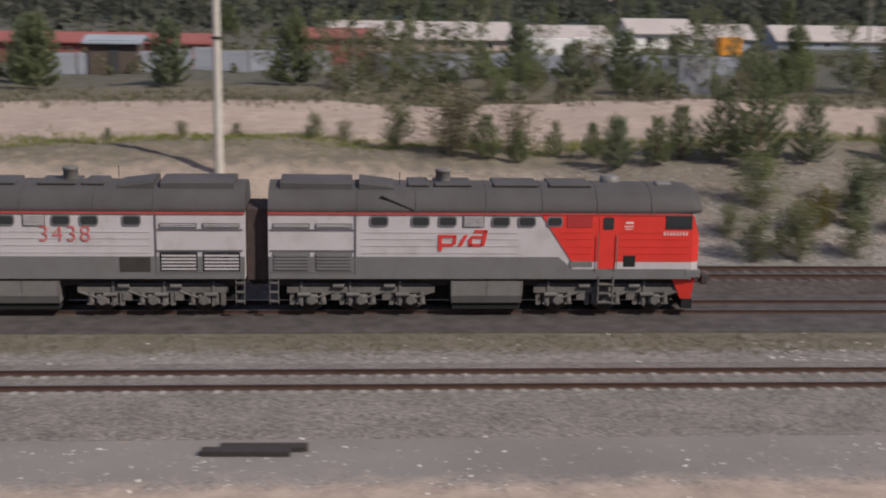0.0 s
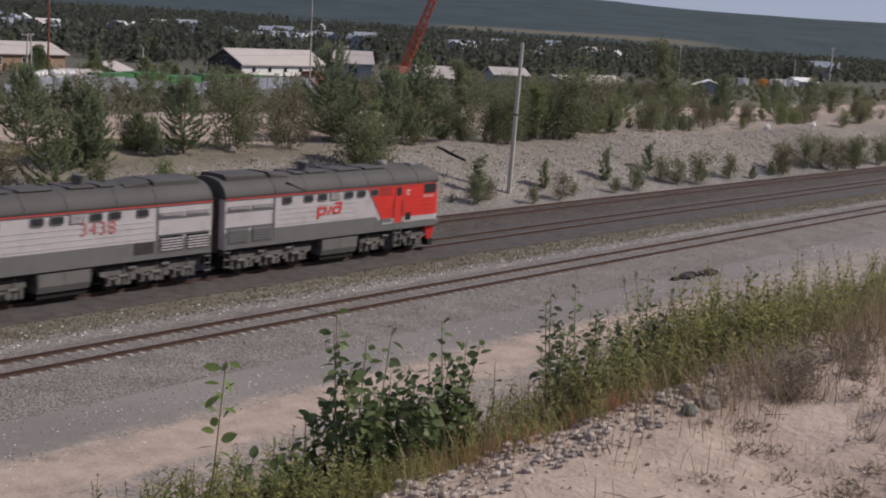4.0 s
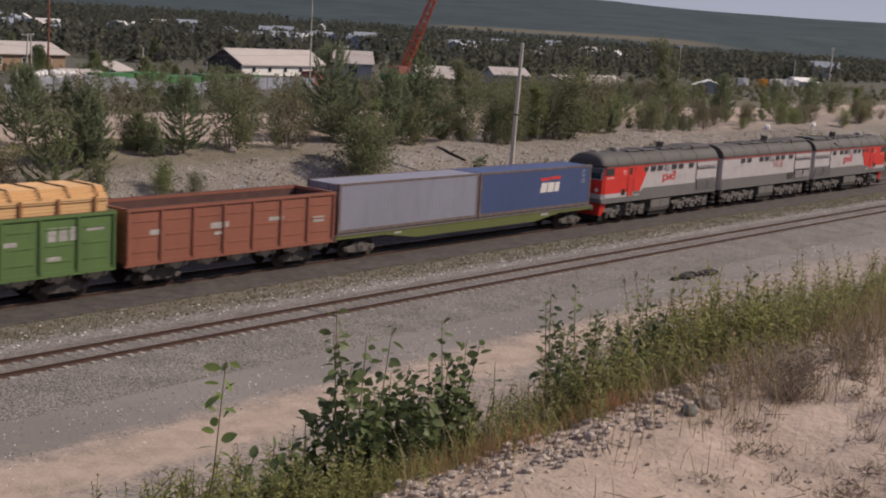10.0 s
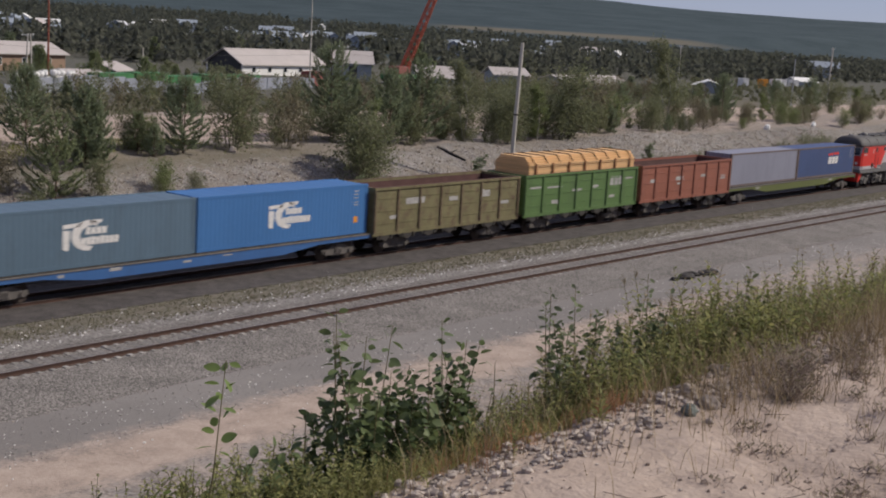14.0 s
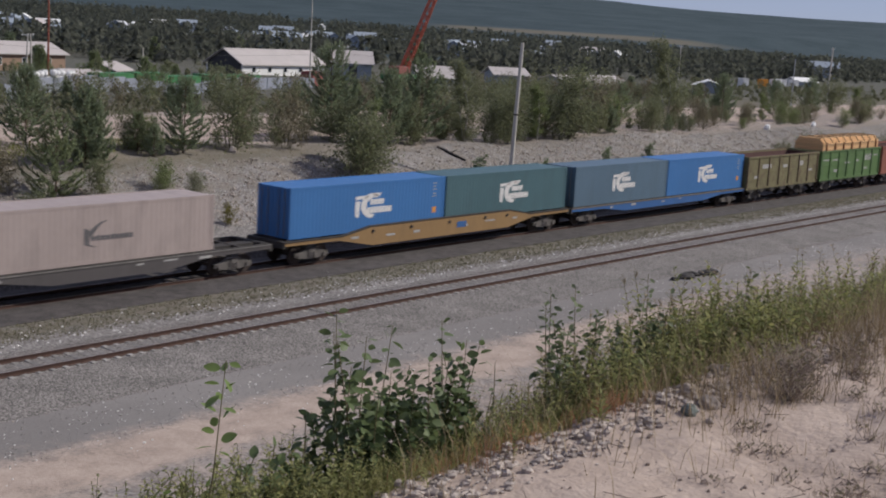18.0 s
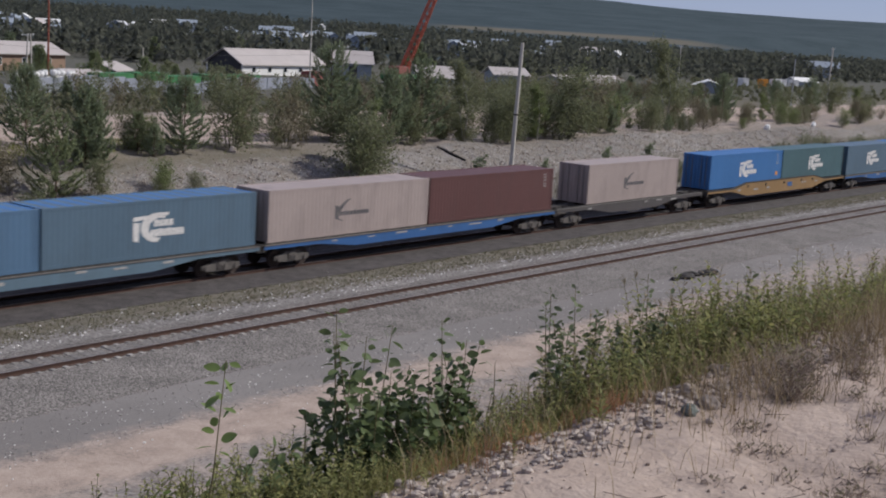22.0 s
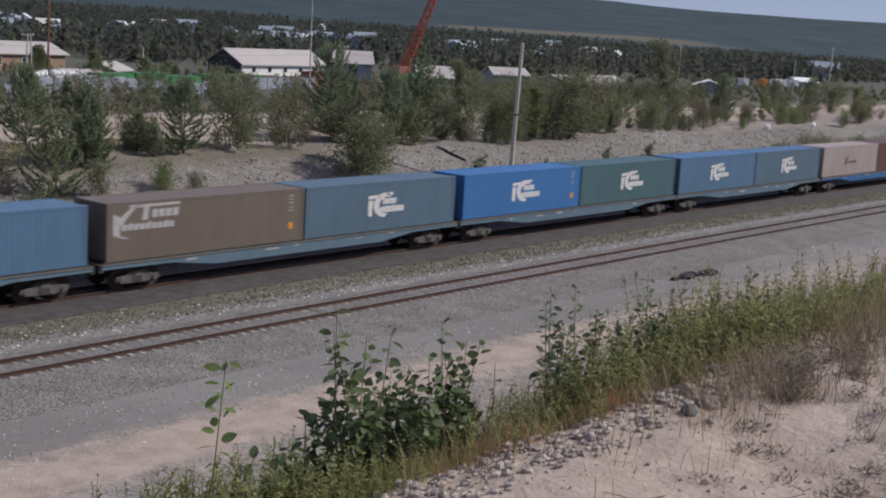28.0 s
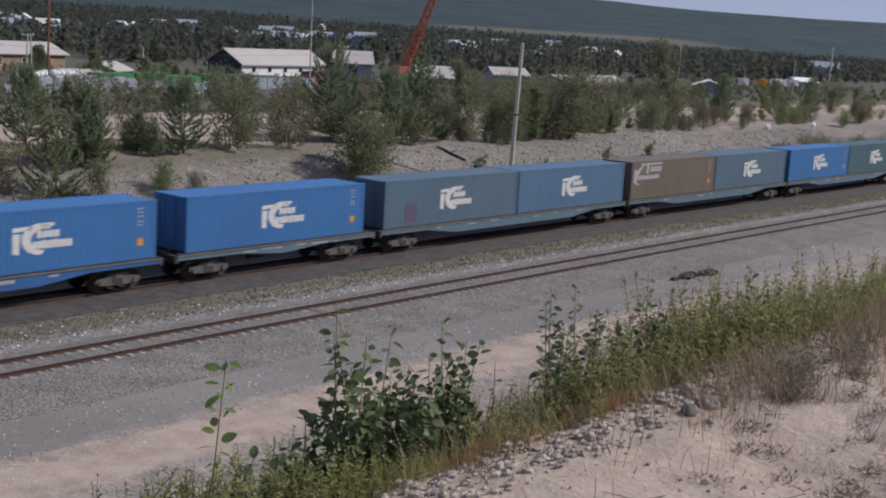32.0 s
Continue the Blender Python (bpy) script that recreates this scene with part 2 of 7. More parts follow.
def stone_material(name, col, scale, lo=0.45, hi=1.6):
    """Crushed stone: every stone of its own grey, with dark gaps between them."""
    mt = bpy.data.materials.new(name)
    mt.use_nodes = True
    n, l = mt.node_tree.nodes, mt.node_tree.links
    b = n["Principled BSDF"]
    b.inputs["Roughness"].default_value, b.inputs["Specular IOR Level"].default_value = 0.95, 0.15
    tc = n.new("ShaderNodeTexCoord")
    vor = n.new("ShaderNodeTexVoronoi")
    vor.inputs["Scale"].default_value = scale
    wide = n.new("ShaderNodeTexNoise")
    wide.inputs["Scale"].default_value, wide.inputs["Detail"].default_value = 0.6, 4
    gap = n.new("ShaderNodeMapRange")
    gap.inputs[1].default_value, gap.inputs[2].default_value, gap.inputs[3].default_value, gap.inputs[4].default_value = 0.25, 0.75, 1.0, 0.45
    val = n.new("ShaderNodeMapRange")
    val.inputs[3].default_value, val.inputs[4].default_value = lo, hi
    tone = n.new("ShaderNodeMapRange")
    tone.inputs[1].default_value, tone.inputs[2].default_value, tone.inputs[3].default_value, tone.inputs[4].default_value = 0.3, 0.7, 0.85, 1.15
    for t in (vor, wide):
        l.new(tc.outputs["Object"], t.inputs["Vector"])
    l.new(vor.outputs["Color"], val.inputs[0])
    l.new(vor.outputs["Distance"], gap.inputs[0])
    l.new(wide.outputs[0], tone.inputs[0])
    m1, m2 = n.new("ShaderNodeMath"), n.new("ShaderNodeMath")
    m1.operation = m2.operation = "MULTIPLY"
    l.new(val.outputs[0], m1.inputs[0])
    l.new(gap.outputs[0], m1.inputs[1])
    l.new(m1.outputs[0], m2.inputs[0])
    l.new(tone.outputs[0], m2.inputs[1])
    hs = n.new("ShaderNodeHueSaturation")
    hs.inputs["Color"].default_value = (*col, 1)
    l.new(m2.outputs[0], hs.inputs["Value"])
    l.new(hs.outputs[0], b.inputs["Base Color"])
    bp = n.new("ShaderNodeBump")
    bp.inputs["Strength"].default_value, bp.inputs["Distance"].default_value = 0.8, 0.03
    l.new(m1.outputs[0], bp.inputs["Height"])
    l.new(bp.outputs[0], b.inputs["Normal"])
    return mt


M_CRUSHED = stone_material("crushed_grey_stone", (0.255, 0.234, 0.217), 15.0, 0.5, 1.52)
M_SIDING = stone_material("brown_siding_ballast", (0.105, 0.092, 0.085), 12.0)
M_RAIL = material("rusty_rail", (0.080, 0.047, 0.037), 0.7, 0.3, vary=0.3, scale=4, fine=60)
M_RAILTOP = material("rail_head", (0.30, 0.27, 0.26), 0.35, 0.9, vary=0.1, scale=4, fine=60)
M_SLEEPER = material("concrete_sleeper", (0.165, 0.155, 0.147), 0.9, vary=0.2, scale=5, fine=40, rnd=0.12)
M_SEAT = material("pale_concrete_seat", (0.26, 0.248, 0.232), 0.9, vary=0.2, scale=5, fine=40, rnd=0.25)
M_WOODSLEEPER = material("wooden_sleeper", (0.10, 0.085, 0.075), 0.9, vary=0.3, scale=5, fine=40, stretch=(6, 1, 6), rnd=0.25)
M_WHITE = material("loco_grey_paint", (0.47, 0.44, 0.455), 0.45, vary=0.06, scale=0.8, fine=18, bump=0.03, stain=0.25, dirt=(0.22, 0.19, 0.17))
M_RED = material("loco_red_paint", (0.62, 0.040, 0.030), 0.42, vary=0.1, scale=0.8, fine=18, bump=0.03, stain=0.15, dirt=(0.2, 0.03, 0.02))
M_DGREY = material("loco_dark_grey_paint", (0.15, 0.148, 0.15), 0.5, vary=0.12, scale=0.8, fine=18, bump=0.03, stain=0.3)
M_ROOF = material("loco_roof_paint", (0.066, 0.062, 0.062), 0.72, vary=0.22, scale=0.6, fine=22, bump=0.02, stain=0.5, dirt=(0.05, 0.045, 0.04))
M_UNDER = material("grimy_steel", (0.045, 0.040, 0.037), 0.8, 0.1, vary=0.35, scale=2, fine=25, bump=0.3)
M_WBOGIE = material("grimy_bogie_steel", (0.12, 0.108, 0.10), 0.85, 0.1, vary=0.35, scale=2, fine=25, bump=0.3)
M_BOGIE = material("dusty_bogie_steel", (0.135, 0.126, 0.12), 0.8, 0.1, vary=0.35, scale=2, fine=25, bump=0.3)
M_WHEEL = material("wheel_steel", (0.07, 0.055, 0.05), 0.6, 0.5, vary=0.25, scale=3, fine=30)
M_BLACK = material("black_gap", (0.012, 0.012, 0.012), 0.9, vary=0.2)
M_RUBBER = material("gangway_bellows", (0.05, 0.035, 0.032), 0.85, vary=0.3, scale=3, fine=20)
M_TANK = material("fuel_tank_paint", (0.15, 0.145, 0.14), 0.5, vary=0.2, scale=1, fine=20, stain=0.3)
M_GLASS = glass_material("window_glass")
M_LOGOW = material("white_marking", (0.66, 0.64, 0.62), 0.6, vary=0.15, scale=5, stain=0.35, dirt=(0.3, 0.27, 0.25))
M_LOGOR = material("red_marking", (0.55, 0.04, 0.035), 0.5, vary=0.1, scale=5)
M_DULLMARK = material("faded_white_marking", (0.36, 0.35, 0.34), 0.7, vary=0.3, scale=5, stain=0.5, dirt=(0.15, 0.14, 0.13))
M_CORNICE = material("faded_red_line", (0.40, 0.06, 0.05), 0.6, vary=0.2, scale=2)
M_FADERED = material("faded_red_digits", (0.50, 0.12, 0.11), 0.6, vary=0.2, scale=4, fine=30)

# ---- the line and the land ----
TRACK_D, NEAR_D, FAR_D = 48.31, 38.47, 53.2
RAIL_Z, NEAR_Z, FAR_Z = -0.30, 0.0, -0.05


def bow(x):
    """How far the line bends from straight at x."""
    if x <= 0:
        return 0.0
    if x <= 150:
        return -1.464e-4 * x * x + 0.285e-6 * x ** 3
    return -2.332 - 0.0247 * (x - 150)


def slew(x):
    return 0.0 if x <= 0 else (-2.928e-4 * x + 0.855e-6 * x * x if x <= 150 else -0.0247)


def smooth(a, b, x):
    t = max(0.0, min(1.0, (x - a) / (b - a)))
    return t * t * (3 - 2 * t)


PROFILE = [(-600, 10.5), (-3, 10.95), (1.5, 10.72), (2.6, 10.68), (2.98, 10.65), (3.3, 10.43), (5, 9.3), (20.0, 0.3), (22.5, -0.05), (30, -0.15), (31.5, -0.22), (34.0, -0.36), (36.3, -0.40), (37, -0.32), (40, -0.25), (41.5, -0.35),
           (45, -0.5), (52, -0.5), (56.0, -0.25), (57.5, 0.1), (65.0, 2.75), (68, 3.1), (90, 3.0), (120, 2.3), (200, 1.0), (500, -1.0), (1000, 0.0), (1600, 8.0), (2500, 48.0), (3300, 96.0), (4200, 112.0), (4700, 90.0)]
RIDGE_AZ, RIDGE_Z = (-20, 30, 46, 57.5, 60, 62, 64.7, 67, 70, 90), (150, 150, 143, 118.7, 111.3, 104.7, 101.0, 98.8, 97.4, 92)
PY, PZ = [p[0] for p in PROFILE], [p[1] for p in PROFILE]


def land(x, y):
    """Height of the ground."""
    w = smooth(20, 30, y) * (1 - smooth(90, 300, y))
    yy = y - bow(x) * w
    d = yy if yy < 300 else 300 + (math.hypot(max(x, 0) * smooth(300, 900, yy), yy) - 300)
    z = float(np.interp(d, PY, PZ))
    if yy > 56:
        z += smooth(56, 64, yy) * (0.7 * noise.noise((x * 0.06, y * 0.06, 1.0)) + 0.35 * noise.noise((x * 0.21, y * 0.21, 4.0))) * (1 - smooth(200, 400, yy))
        if d > 1300:  # the ridge sinks towards the right of the valley
            az = math.degrees(math.atan2(x, y))
            g = float(np.interp(az, RIDGE_AZ, RIDGE_Z)) / 112.0
            z *= 1 + (g - 1) * smooth(1700, 3000, d)
        z += smooth(900, 2500, yy) * (4 * noise.noise((x * 0.0016, y * 0.0016, 7.0)) + 2.5 * noise.noise((x * 0.006, y * 0.006, 3.0)))
        z += smooth(57, 59, yy) * (1 - smooth(68, 72, yy)) * (0.16 * noise.noise((x * 0.5, y * 0.5, 6.0)) + 0.09 * noise.noise((x * 1.1, y * 1.1, 9.0)))
    elif yy < 3:
        z += 0.10 * (1 - 0.7 * smooth(2.1, 2.9, yy)) * noise.noise((x * 0.7, y * 0.7, 2.0)) + 0.04 * noise.noise((x * 2.6, y * 2.6, 5.0)) + 0.022 * noise.noise((x * 5.5, y * 5.5, 8.0))
    else:
        z += 0.06 * noise.noise((x * 0.4, y * 0.4, 3.0)) * (1 - smooth(28, 34, yy))
    return z


def zones(x, y):
    """Shares of sand, grass and woods on the ground at a place."""
    w = smooth(20, 30, y) * (1 - smooth(90, 300, y))
    yy = y - bow(x) * w
    sand = 1 - smooth(2.98, 3.6, yy)
    sand = max(sand, 0.42 * smooth(14, 18, yy) * (1 - smooth(29.5, 32.5, yy)), smooth(26.2, 27.8, yy) * (1 - smooth(29.2, 31.6, yy)) * (0.86 - 0.45 * smooth(35, 75, x)))
    sand = max(sand, smooth(56, 58, yy) * (1 - smooth(66, 70, yy)) * (0.24 + 0.68 * (1 - smooth(2, 16, x))), smooth(64, 67, yy) * (1 - smooth(96, 118, yy)) * 0.75 * (1 - 0.3 * smooth(40, 70, x)))
    sand = max(sand, smooth(72, 76, yy) * (1 - smooth(90, 94, yy)))
    grass = smooth(3.4, 4.6, yy) * (1 - smooth(15, 20, yy)) * 0.6
    grass = max(grass, smooth(41.2, 43.0, yy) * (1 - smooth(45.2, 46.2, yy)) * 0.60)
    grass = max(grass, smooth(60, 66, yy) * (1 - smooth(69, 73, yy)) * 0.62 * (1 - smooth(60, 110, x)))
    grass = max(grass, smooth(57, 61, yy) * (1 - smooth(67, 71, yy)) * (0.42 + 0.12 * smooth(2, 14, x) * (1 - smooth(26, 42, x))))
    grass = max(grass, smooth(91, 96, yy) * 0.8)
    grit = smooth(29.5, 31.5, yy) * (1 - smooth(33.6, 34.6, yy))
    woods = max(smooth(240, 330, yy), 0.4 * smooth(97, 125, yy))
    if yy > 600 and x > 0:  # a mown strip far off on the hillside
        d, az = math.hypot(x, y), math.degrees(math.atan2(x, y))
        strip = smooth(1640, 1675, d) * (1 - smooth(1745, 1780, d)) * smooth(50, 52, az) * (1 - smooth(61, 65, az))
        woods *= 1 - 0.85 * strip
    return sand, grass, woods, grit


def steps(*spans):
    out = []
    for a, b, n in spans:
        out += [a + (b - a) * i / n for i in range(n)]
    return out + [spans[-1][1]]


def build_ground():
    xs = steps((-4800, -800, 8), (-800, -150, 13), (-150, -20, 26), (-20, 2, 22), (2, 10, 100), (10, 30, 40), (30, 170, 100), (170, 500, 66), (500, 1900, 60), (1900, 4800, 16))
    ys = steps((-600, -40, 8), (-40, -2, 19), (-2, 1, 12), (1, 4.5, 52), (4.5, 20, 20), (20, 34, 28), (34, 57, 46), (57, 70, 36), (70, 130, 60), (130, 400, 54), (400, 700, 15), (700, 1300, 44), (1300, 4700, 40))
    nx, ny = len(xs), len(ys)
    v = [(x, y, land(x, y)) for y in ys for x in xs]
    f = [(j * nx + i, j * nx + i + 1, (j + 1) * nx + i + 1, (j + 1) * nx + i) for j in range(ny - 1) for i in range(nx - 1)]
    me = bpy.data.meshes.new("ground")
    me.from_pydata(v, [], f)
    me.polygons.foreach_set("use_smooth", np.ones(len(f), dtype=bool))
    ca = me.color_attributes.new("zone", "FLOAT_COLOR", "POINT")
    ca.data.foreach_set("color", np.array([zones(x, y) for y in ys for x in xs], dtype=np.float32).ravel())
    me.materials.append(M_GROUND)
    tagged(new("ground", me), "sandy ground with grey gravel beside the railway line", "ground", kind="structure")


build_ground()


def along(d, x, dx=0.0, off=0.0):
    """A point of the line at distance d, off metres further away from the camera."""
    return (x + dx, d + bow(x) + off)


def sweep(prof, d, z, x0, x1, step):
    """A (offset, height) outline drawn along the line."""
    n = int((x1 - x0) / step) + 1
    rings = []
    for i in range(n):
        x = x0 + (x1 - x0) * i / (n - 1)
        rings.append([(x, d + bow(x) + o, z + h) for o, h in prof])
    return rings


RAIL_PROF = [(-0.075, -0.18), (0.075, -0.18), (0.075, -0.165), (0.012, -0.14), (0.012, -0.05), (0.036, -0.035), (0.036, -0.002), (-0.036, -0.002), (-0.036, -0.035), (-0.012, -0.05), (-0.012, -0.14), (-0.075, -0.165)]


def build_track(d, z, bed, label, bed_label, x0, x1, half=1.75, foot=2.9, low=-0.42, crest=-0.2, toe=None):
    t = thing("railway_track", label, "railway track", kind="structure")
    mb = Mb().loft(sweep([(-(toe or foot), low), (-half, crest), (half, crest), (foot, low), (foot, low - 0.4), (-(toe or foot), low - 0.4)], d, z, x0, x1, 6.0), smooth=False)
    part("ballast_bed", mb, bed, t, bed_label)
    for o in (-0.76, 0.76):
        part("rail", Mb().loft(sweep(RAIL_PROF, d + o, z, x0, x1, 6.0), smooth=False), M_RAIL, t, "rusty brown steel rail")
        part("rail_head", Mb().loft(sweep([(-0.033, -0.004), (0.033, -0.004), (0.028, 0.0), (-0.028, 0.0)], d + o, z, x0, x1, 6.0), smooth=False), M_RAILTOP, t, "worn bright running surface")
    return t


TRACK_NEAR = build_track(NEAR_D, NEAR_Z, M_CRUSHED, "empty railway track with rusty rails on grey ballast", "grey crushed stone ballast", -140, 420, half=1.7, foot=2.6, low=-0.36, crest=-0.181, toe=4.6)
build_track(TRACK_D, RAIL_Z, M_BALLAST, "main railway track on dark oily ballast", "dark oily ballast", -420, 480, foot=3.3, low=-0.17, crest=-0.15)
TRACK_FAR = build_track(FAR_D, FAR_Z, M_SIDING, "far siding with weathered sleepers", "brown grey ballast", -140, 420, half=1.6, foot=2.7, low=-0.42)

# ---- the train ----
RIDERS = []  # every thing that rides on the line, with its place in the train and whether it faces backwards
SPINNERS = []  # wheelsets
BACK = [False]  # whether the vehicle being built faces backwards


def ride(ob, u, back=False):
    RIDERS.append((ob, u, back))
    return ob


def wheelset(parent, x, r, y=0.76, cz=None):
    """Two flanged wheels on an axle."""
    mb = Mb()
    for s in (-1, 1):
        n = 16
        rings = []
        for yy, rr in ((y - 0.075, r * 0.35), (y - 0.07, r + 0.028), (y - 0.04, r + 0.026), (y - 0.03, r), (y + 0.06, r - 0.004), (y + 0.062, r * 0.82), (y + 0.03, r * 0.78), (y + 0.035, r * 0.3), (y + 0.07, r * 0.26)):
            rings.append([(rr * math.cos(k * math.tau / n), s * yy, rr * math.sin(k * math.tau / n)) for k in range(n)])
        mb.loft(rings, smooth=False)
    mb.rod((0, -y, 0), (0, y, 0), 0.085, n=8)
    ob = part("wheelset", mb, M_WHEEL, parent, at=pose(x, 0, r if cz is None else cz))
    SPINNERS.append((ob, x, r, BACK[0]))
    return ob


def loco_bogie(parent, x):
    """Three-axle bogie with side frames, axle boxes and coil springs."""
    mb = Mb()
    for s in (-1, 1):
        y = s * 1.12
        mb.prism([(y - 0.09, 0.78), (y + 0.09, 0.78), (y + 0.09, 1.02), (y - 0.09, 1.02)], -2.75, 2.75)
        for k in (-1.85, 0, 1.85):
            mb.box(k - 0.24, k + 0.24, y - 0.12, y + 0.14, 0.34, 0.72, c=0.05)
            mb.rod((k, y + s * 0.05, 0.525), (k, y + s * 0.24, 0.525), 0.17, n=10)
            for q in (-0.42, 0.42):
                mb.rod((k + q, y + s * 0.02, 0.42), (k + q, y + s * 0.02, 0.80), 0.12, n=8)
                mb.box(k + q - 0.14, k + q + 0.14, y - 0.10, y + 0.12, 0.34, 0.41)
            mb.rod((k + 0.2, y + s * 0.1, 0.60), (k + 0.86, y + s * 0.1, 0.83), 0.045, n=6)
            mb.box(k - 0.8, k - 0.62, y - 0.02, y + 0.08, 0.30, 0.9)
        for q in (-0.95, 0.95):
            mb.box(q - 0.16, q + 0.16, y - 0.08, y + 0.12, 0.50, 0.8)
            mb.rod((q - 0.1, y + s * 0.12, 1.05), (q + 0.32, y + s * 0.12, 1.05), 0.10, n=8)
    for k in (-2.6, 2.6):
        mb.rod((k, -1.1, 0.95), (k, 1.1, 0.95), 0.07, n=6)
    for s in (-1, 1):
        for k in (-2.35, -0.55, 1.3):
            mb.rod((k, s * 1.24, 0.72), (k + 0.5, s * 1.24, 0.72), 0.085, n=8)
            mb.box(k + 0.1, k + 0.2, s * 1.2 - 0.05, s * 1.2 + 0.05, 0.3, 1.2)
        mb.rod((-2.6, s * 1.26, 1.12), (2.6, s * 1.26, 1.12), 0.025, n=5)
    mb.box(-2.2, 2.2, -0.9, 0.9, 0.62, 0.95)
    b = part("bogie", mb, M_BOGIE, parent, "dusty three-axle bogie with coil springs", at=pose(x, 0, 0))
    for k in (-1.85, 0, 1.85):
        wheelset(b, k, 0.525)
    return b


def coupler(parent, x, s):
    mb = Mb().box(min(x, x + s * 0.55), max(x, x + s * 0.55), -0.14, 0.14, 0.92, 1.2, c=0.03)
    mb.box(min(x + s * 0.42, x + s * 0.72), max(x + s * 0.42, x + s * 0.72), -0.24, 0.2, 0.86, 1.26, c=0.05)
    return part("coupler", mb, M_UNDER, parent)


HALF_L = 8.03
ROOF_PROF = [(1.5, 3.83), (1.47, 4.02), (1.36, 4.28), (1.15, 4.52), (0.85, 4.70), (0.45, 4.79), (0.0, 4.82)]


def roof_outline(k=1.0, dz=0.0):
    right = [(y * k, z + dz) for y, z in ROOF_PROF]
    return right + [(-y, z) for y, z in right[-2::-1]]


def loco(name, u, back, cab):
    """A diesel locomotive section 16 m long; local +x is its cab end, z = 0 the rail head."""
    H = HALF_L
    BACK[0] = back
    what = "red and grey diesel locomotive section with driver's cab" if cab else "grey cabless middle diesel locomotive section"
    L = thing("diesel_locomotive", what, "locomotive", "locomotive sections")
    yb = 1.46
    body = Mb()
    body.prism([(-yb, 1.37), (yb, 1.37), (yb, 3.83), (-yb, 3.83)], -H, H - (0.25 if cab else 0.0))
    if cab:
        body.loft([[(H - 0.25, -yb, 1.5), (H - 0.25, yb, 1.5), (H - 0.25, yb, 3.83), (H - 0.25, -yb, 3.83)],
                   [(H - 0.02, -1.38, 1.5), (H - 0.02, 1.38, 1.5), (H - 0.02, 1.38, 3.02), (H - 0.02, -1.38, 3.02)]], smooth=False)
    part("body", body, M_WHITE, L, "light grey painted steel body")
    # paint: red cab panels, dark lower band, thin red cornice line
    for s in (-1, 1):
        y, t = s * yb, s * 0.03
        if cab:
            part("red_panel", Mb().plate([(2.05, 3.80), (3.22, 2.05), (H - 0.26, 2.05), (H - 0.26, 3.80)], y, t), M_RED, L, "red painted cab side")
            part("dark_band", Mb().plate([(-H + 0.02, 1.39), (H - 0.26, 1.39), (H - 0.26, 1.74), (3.3, 1.74), (2.72, 2.22), (-H + 0.02, 2.22)], y, t), M_DGREY, L, "dark grey lower band")
        else:
            part("dark_band", Mb().plate([(-H + 0.02, 1.39), (H - 0.02, 1.39), (H - 0.02, 2.22), (-H + 0.02, 2.22)], y, t), M_DGREY, L, "dark grey lower band")
        part("cornice_line", Mb().rect(-H, H - (0.3 if cab else 0.0), 3.81, 3.88, y, s * 0.055), M_CORNICE, L, "thin red line under the roof")
        # ribs pressed into the side
        ribs = Mb()
        for z in (2.35, 2.62, 2.88, 3.12):
            ribs.rect(-4.6, 1.2 if cab else 7.6, z, z + 0.025, y, s * 0.018)
        part("side_ribs", ribs, M_WHITE, L)
        if cab:
            rr = Mb()
            for z in (2.35, 2.62, 2.9, 3.15):
                rr.rect(3.05 if z < 2.7 else 2.75, 4.0, z, z + 0.025, y, s * 0.045)
                rr.rect(5.0, 7.6, z, z + 0.025, y, s * 0.045)
            part("side_ribs", rr, M_RED, L)
        # windows
        wins = [(-4.30, -3.62), (-2.78, -2.10), (-1.78, -1.10), (0.20, 0.88), (1.18, 1.84)] + ([(2.25, 2.84)] if cab else [(3.3, 3.95), (4.4, 5.05)])
        for a, b in wins:
            w = part("window", Mb().rect(a, b, 3.37, 3.76, y, s * 0.045, r=0.1), M_DGREY, L, "small rounded side window")
            part("pane", Mb().rect(a + 0.05, b - 0.05, 3.42, 3.71, y, s * 0.055, r=0.08), M_GLASS, w, "dark window glass")
        vent = Mb()
        for k in range(7):
            vent.rect(-0.84, -0.12, 3.38 + k * 0.055, 3.41 + k * 0.055, y, s * 0.06)
        v0 = part("side_vent", Mb().rect(-0.88, -0.08, 3.35, 3.77, y, s * 0.03), M_TANK, L, "grey louvred vent")
        part("slats", vent, M_WHITE, v0)
        # radiator shutters at the rear end
        for a, b in ((-7.85, -6.5), (-6.3, -4.95)):
            g = part("upper_shutter", Mb().rect(a, b, 3.30, 3.47, y, s * 0.04), M_DGREY, L, "narrow upper radiator louvre")
            sl = Mb()
            for k in range(2):
                sl.rect(a + 0.04, b - 0.04, 3.335 + k * 0.06, 3.36 + k * 0.06, y, s * 0.07)
            part("slats", sl, M_WHITE, g)
            g = part("radiator_shutter", Mb().rect(a, b, 1.68, 2.38, y, s * 0.045), M_BLACK if not cab else M_DGREY, L, "horizontal radiator shutter")
            sl = Mb()
            for k in range(5):
                sl.plate([(a + 0.05, 1.73 + k * 0.125), (b - 0.05, 1.73 + k * 0.125), (b - 0.05, 1.79 + k * 0.125), (a + 0.05, 1.79 + k * 0.125)], y + s * 0.045, s * 0.035)
            part("slats", sl, M_DGREY if cab else M_WHITE, g)
        fr = Mb()
        for z in (3.22, 1.62, 2.44):
            fr.rect(-7.95, -4.82, z, z + 0.03, y, s * 0.05)
        fr.rect(-4.84, -4.80, 1.6, 3.8, y, s * 0.05)
        part("panel_frame", fr, M_DGREY, L)
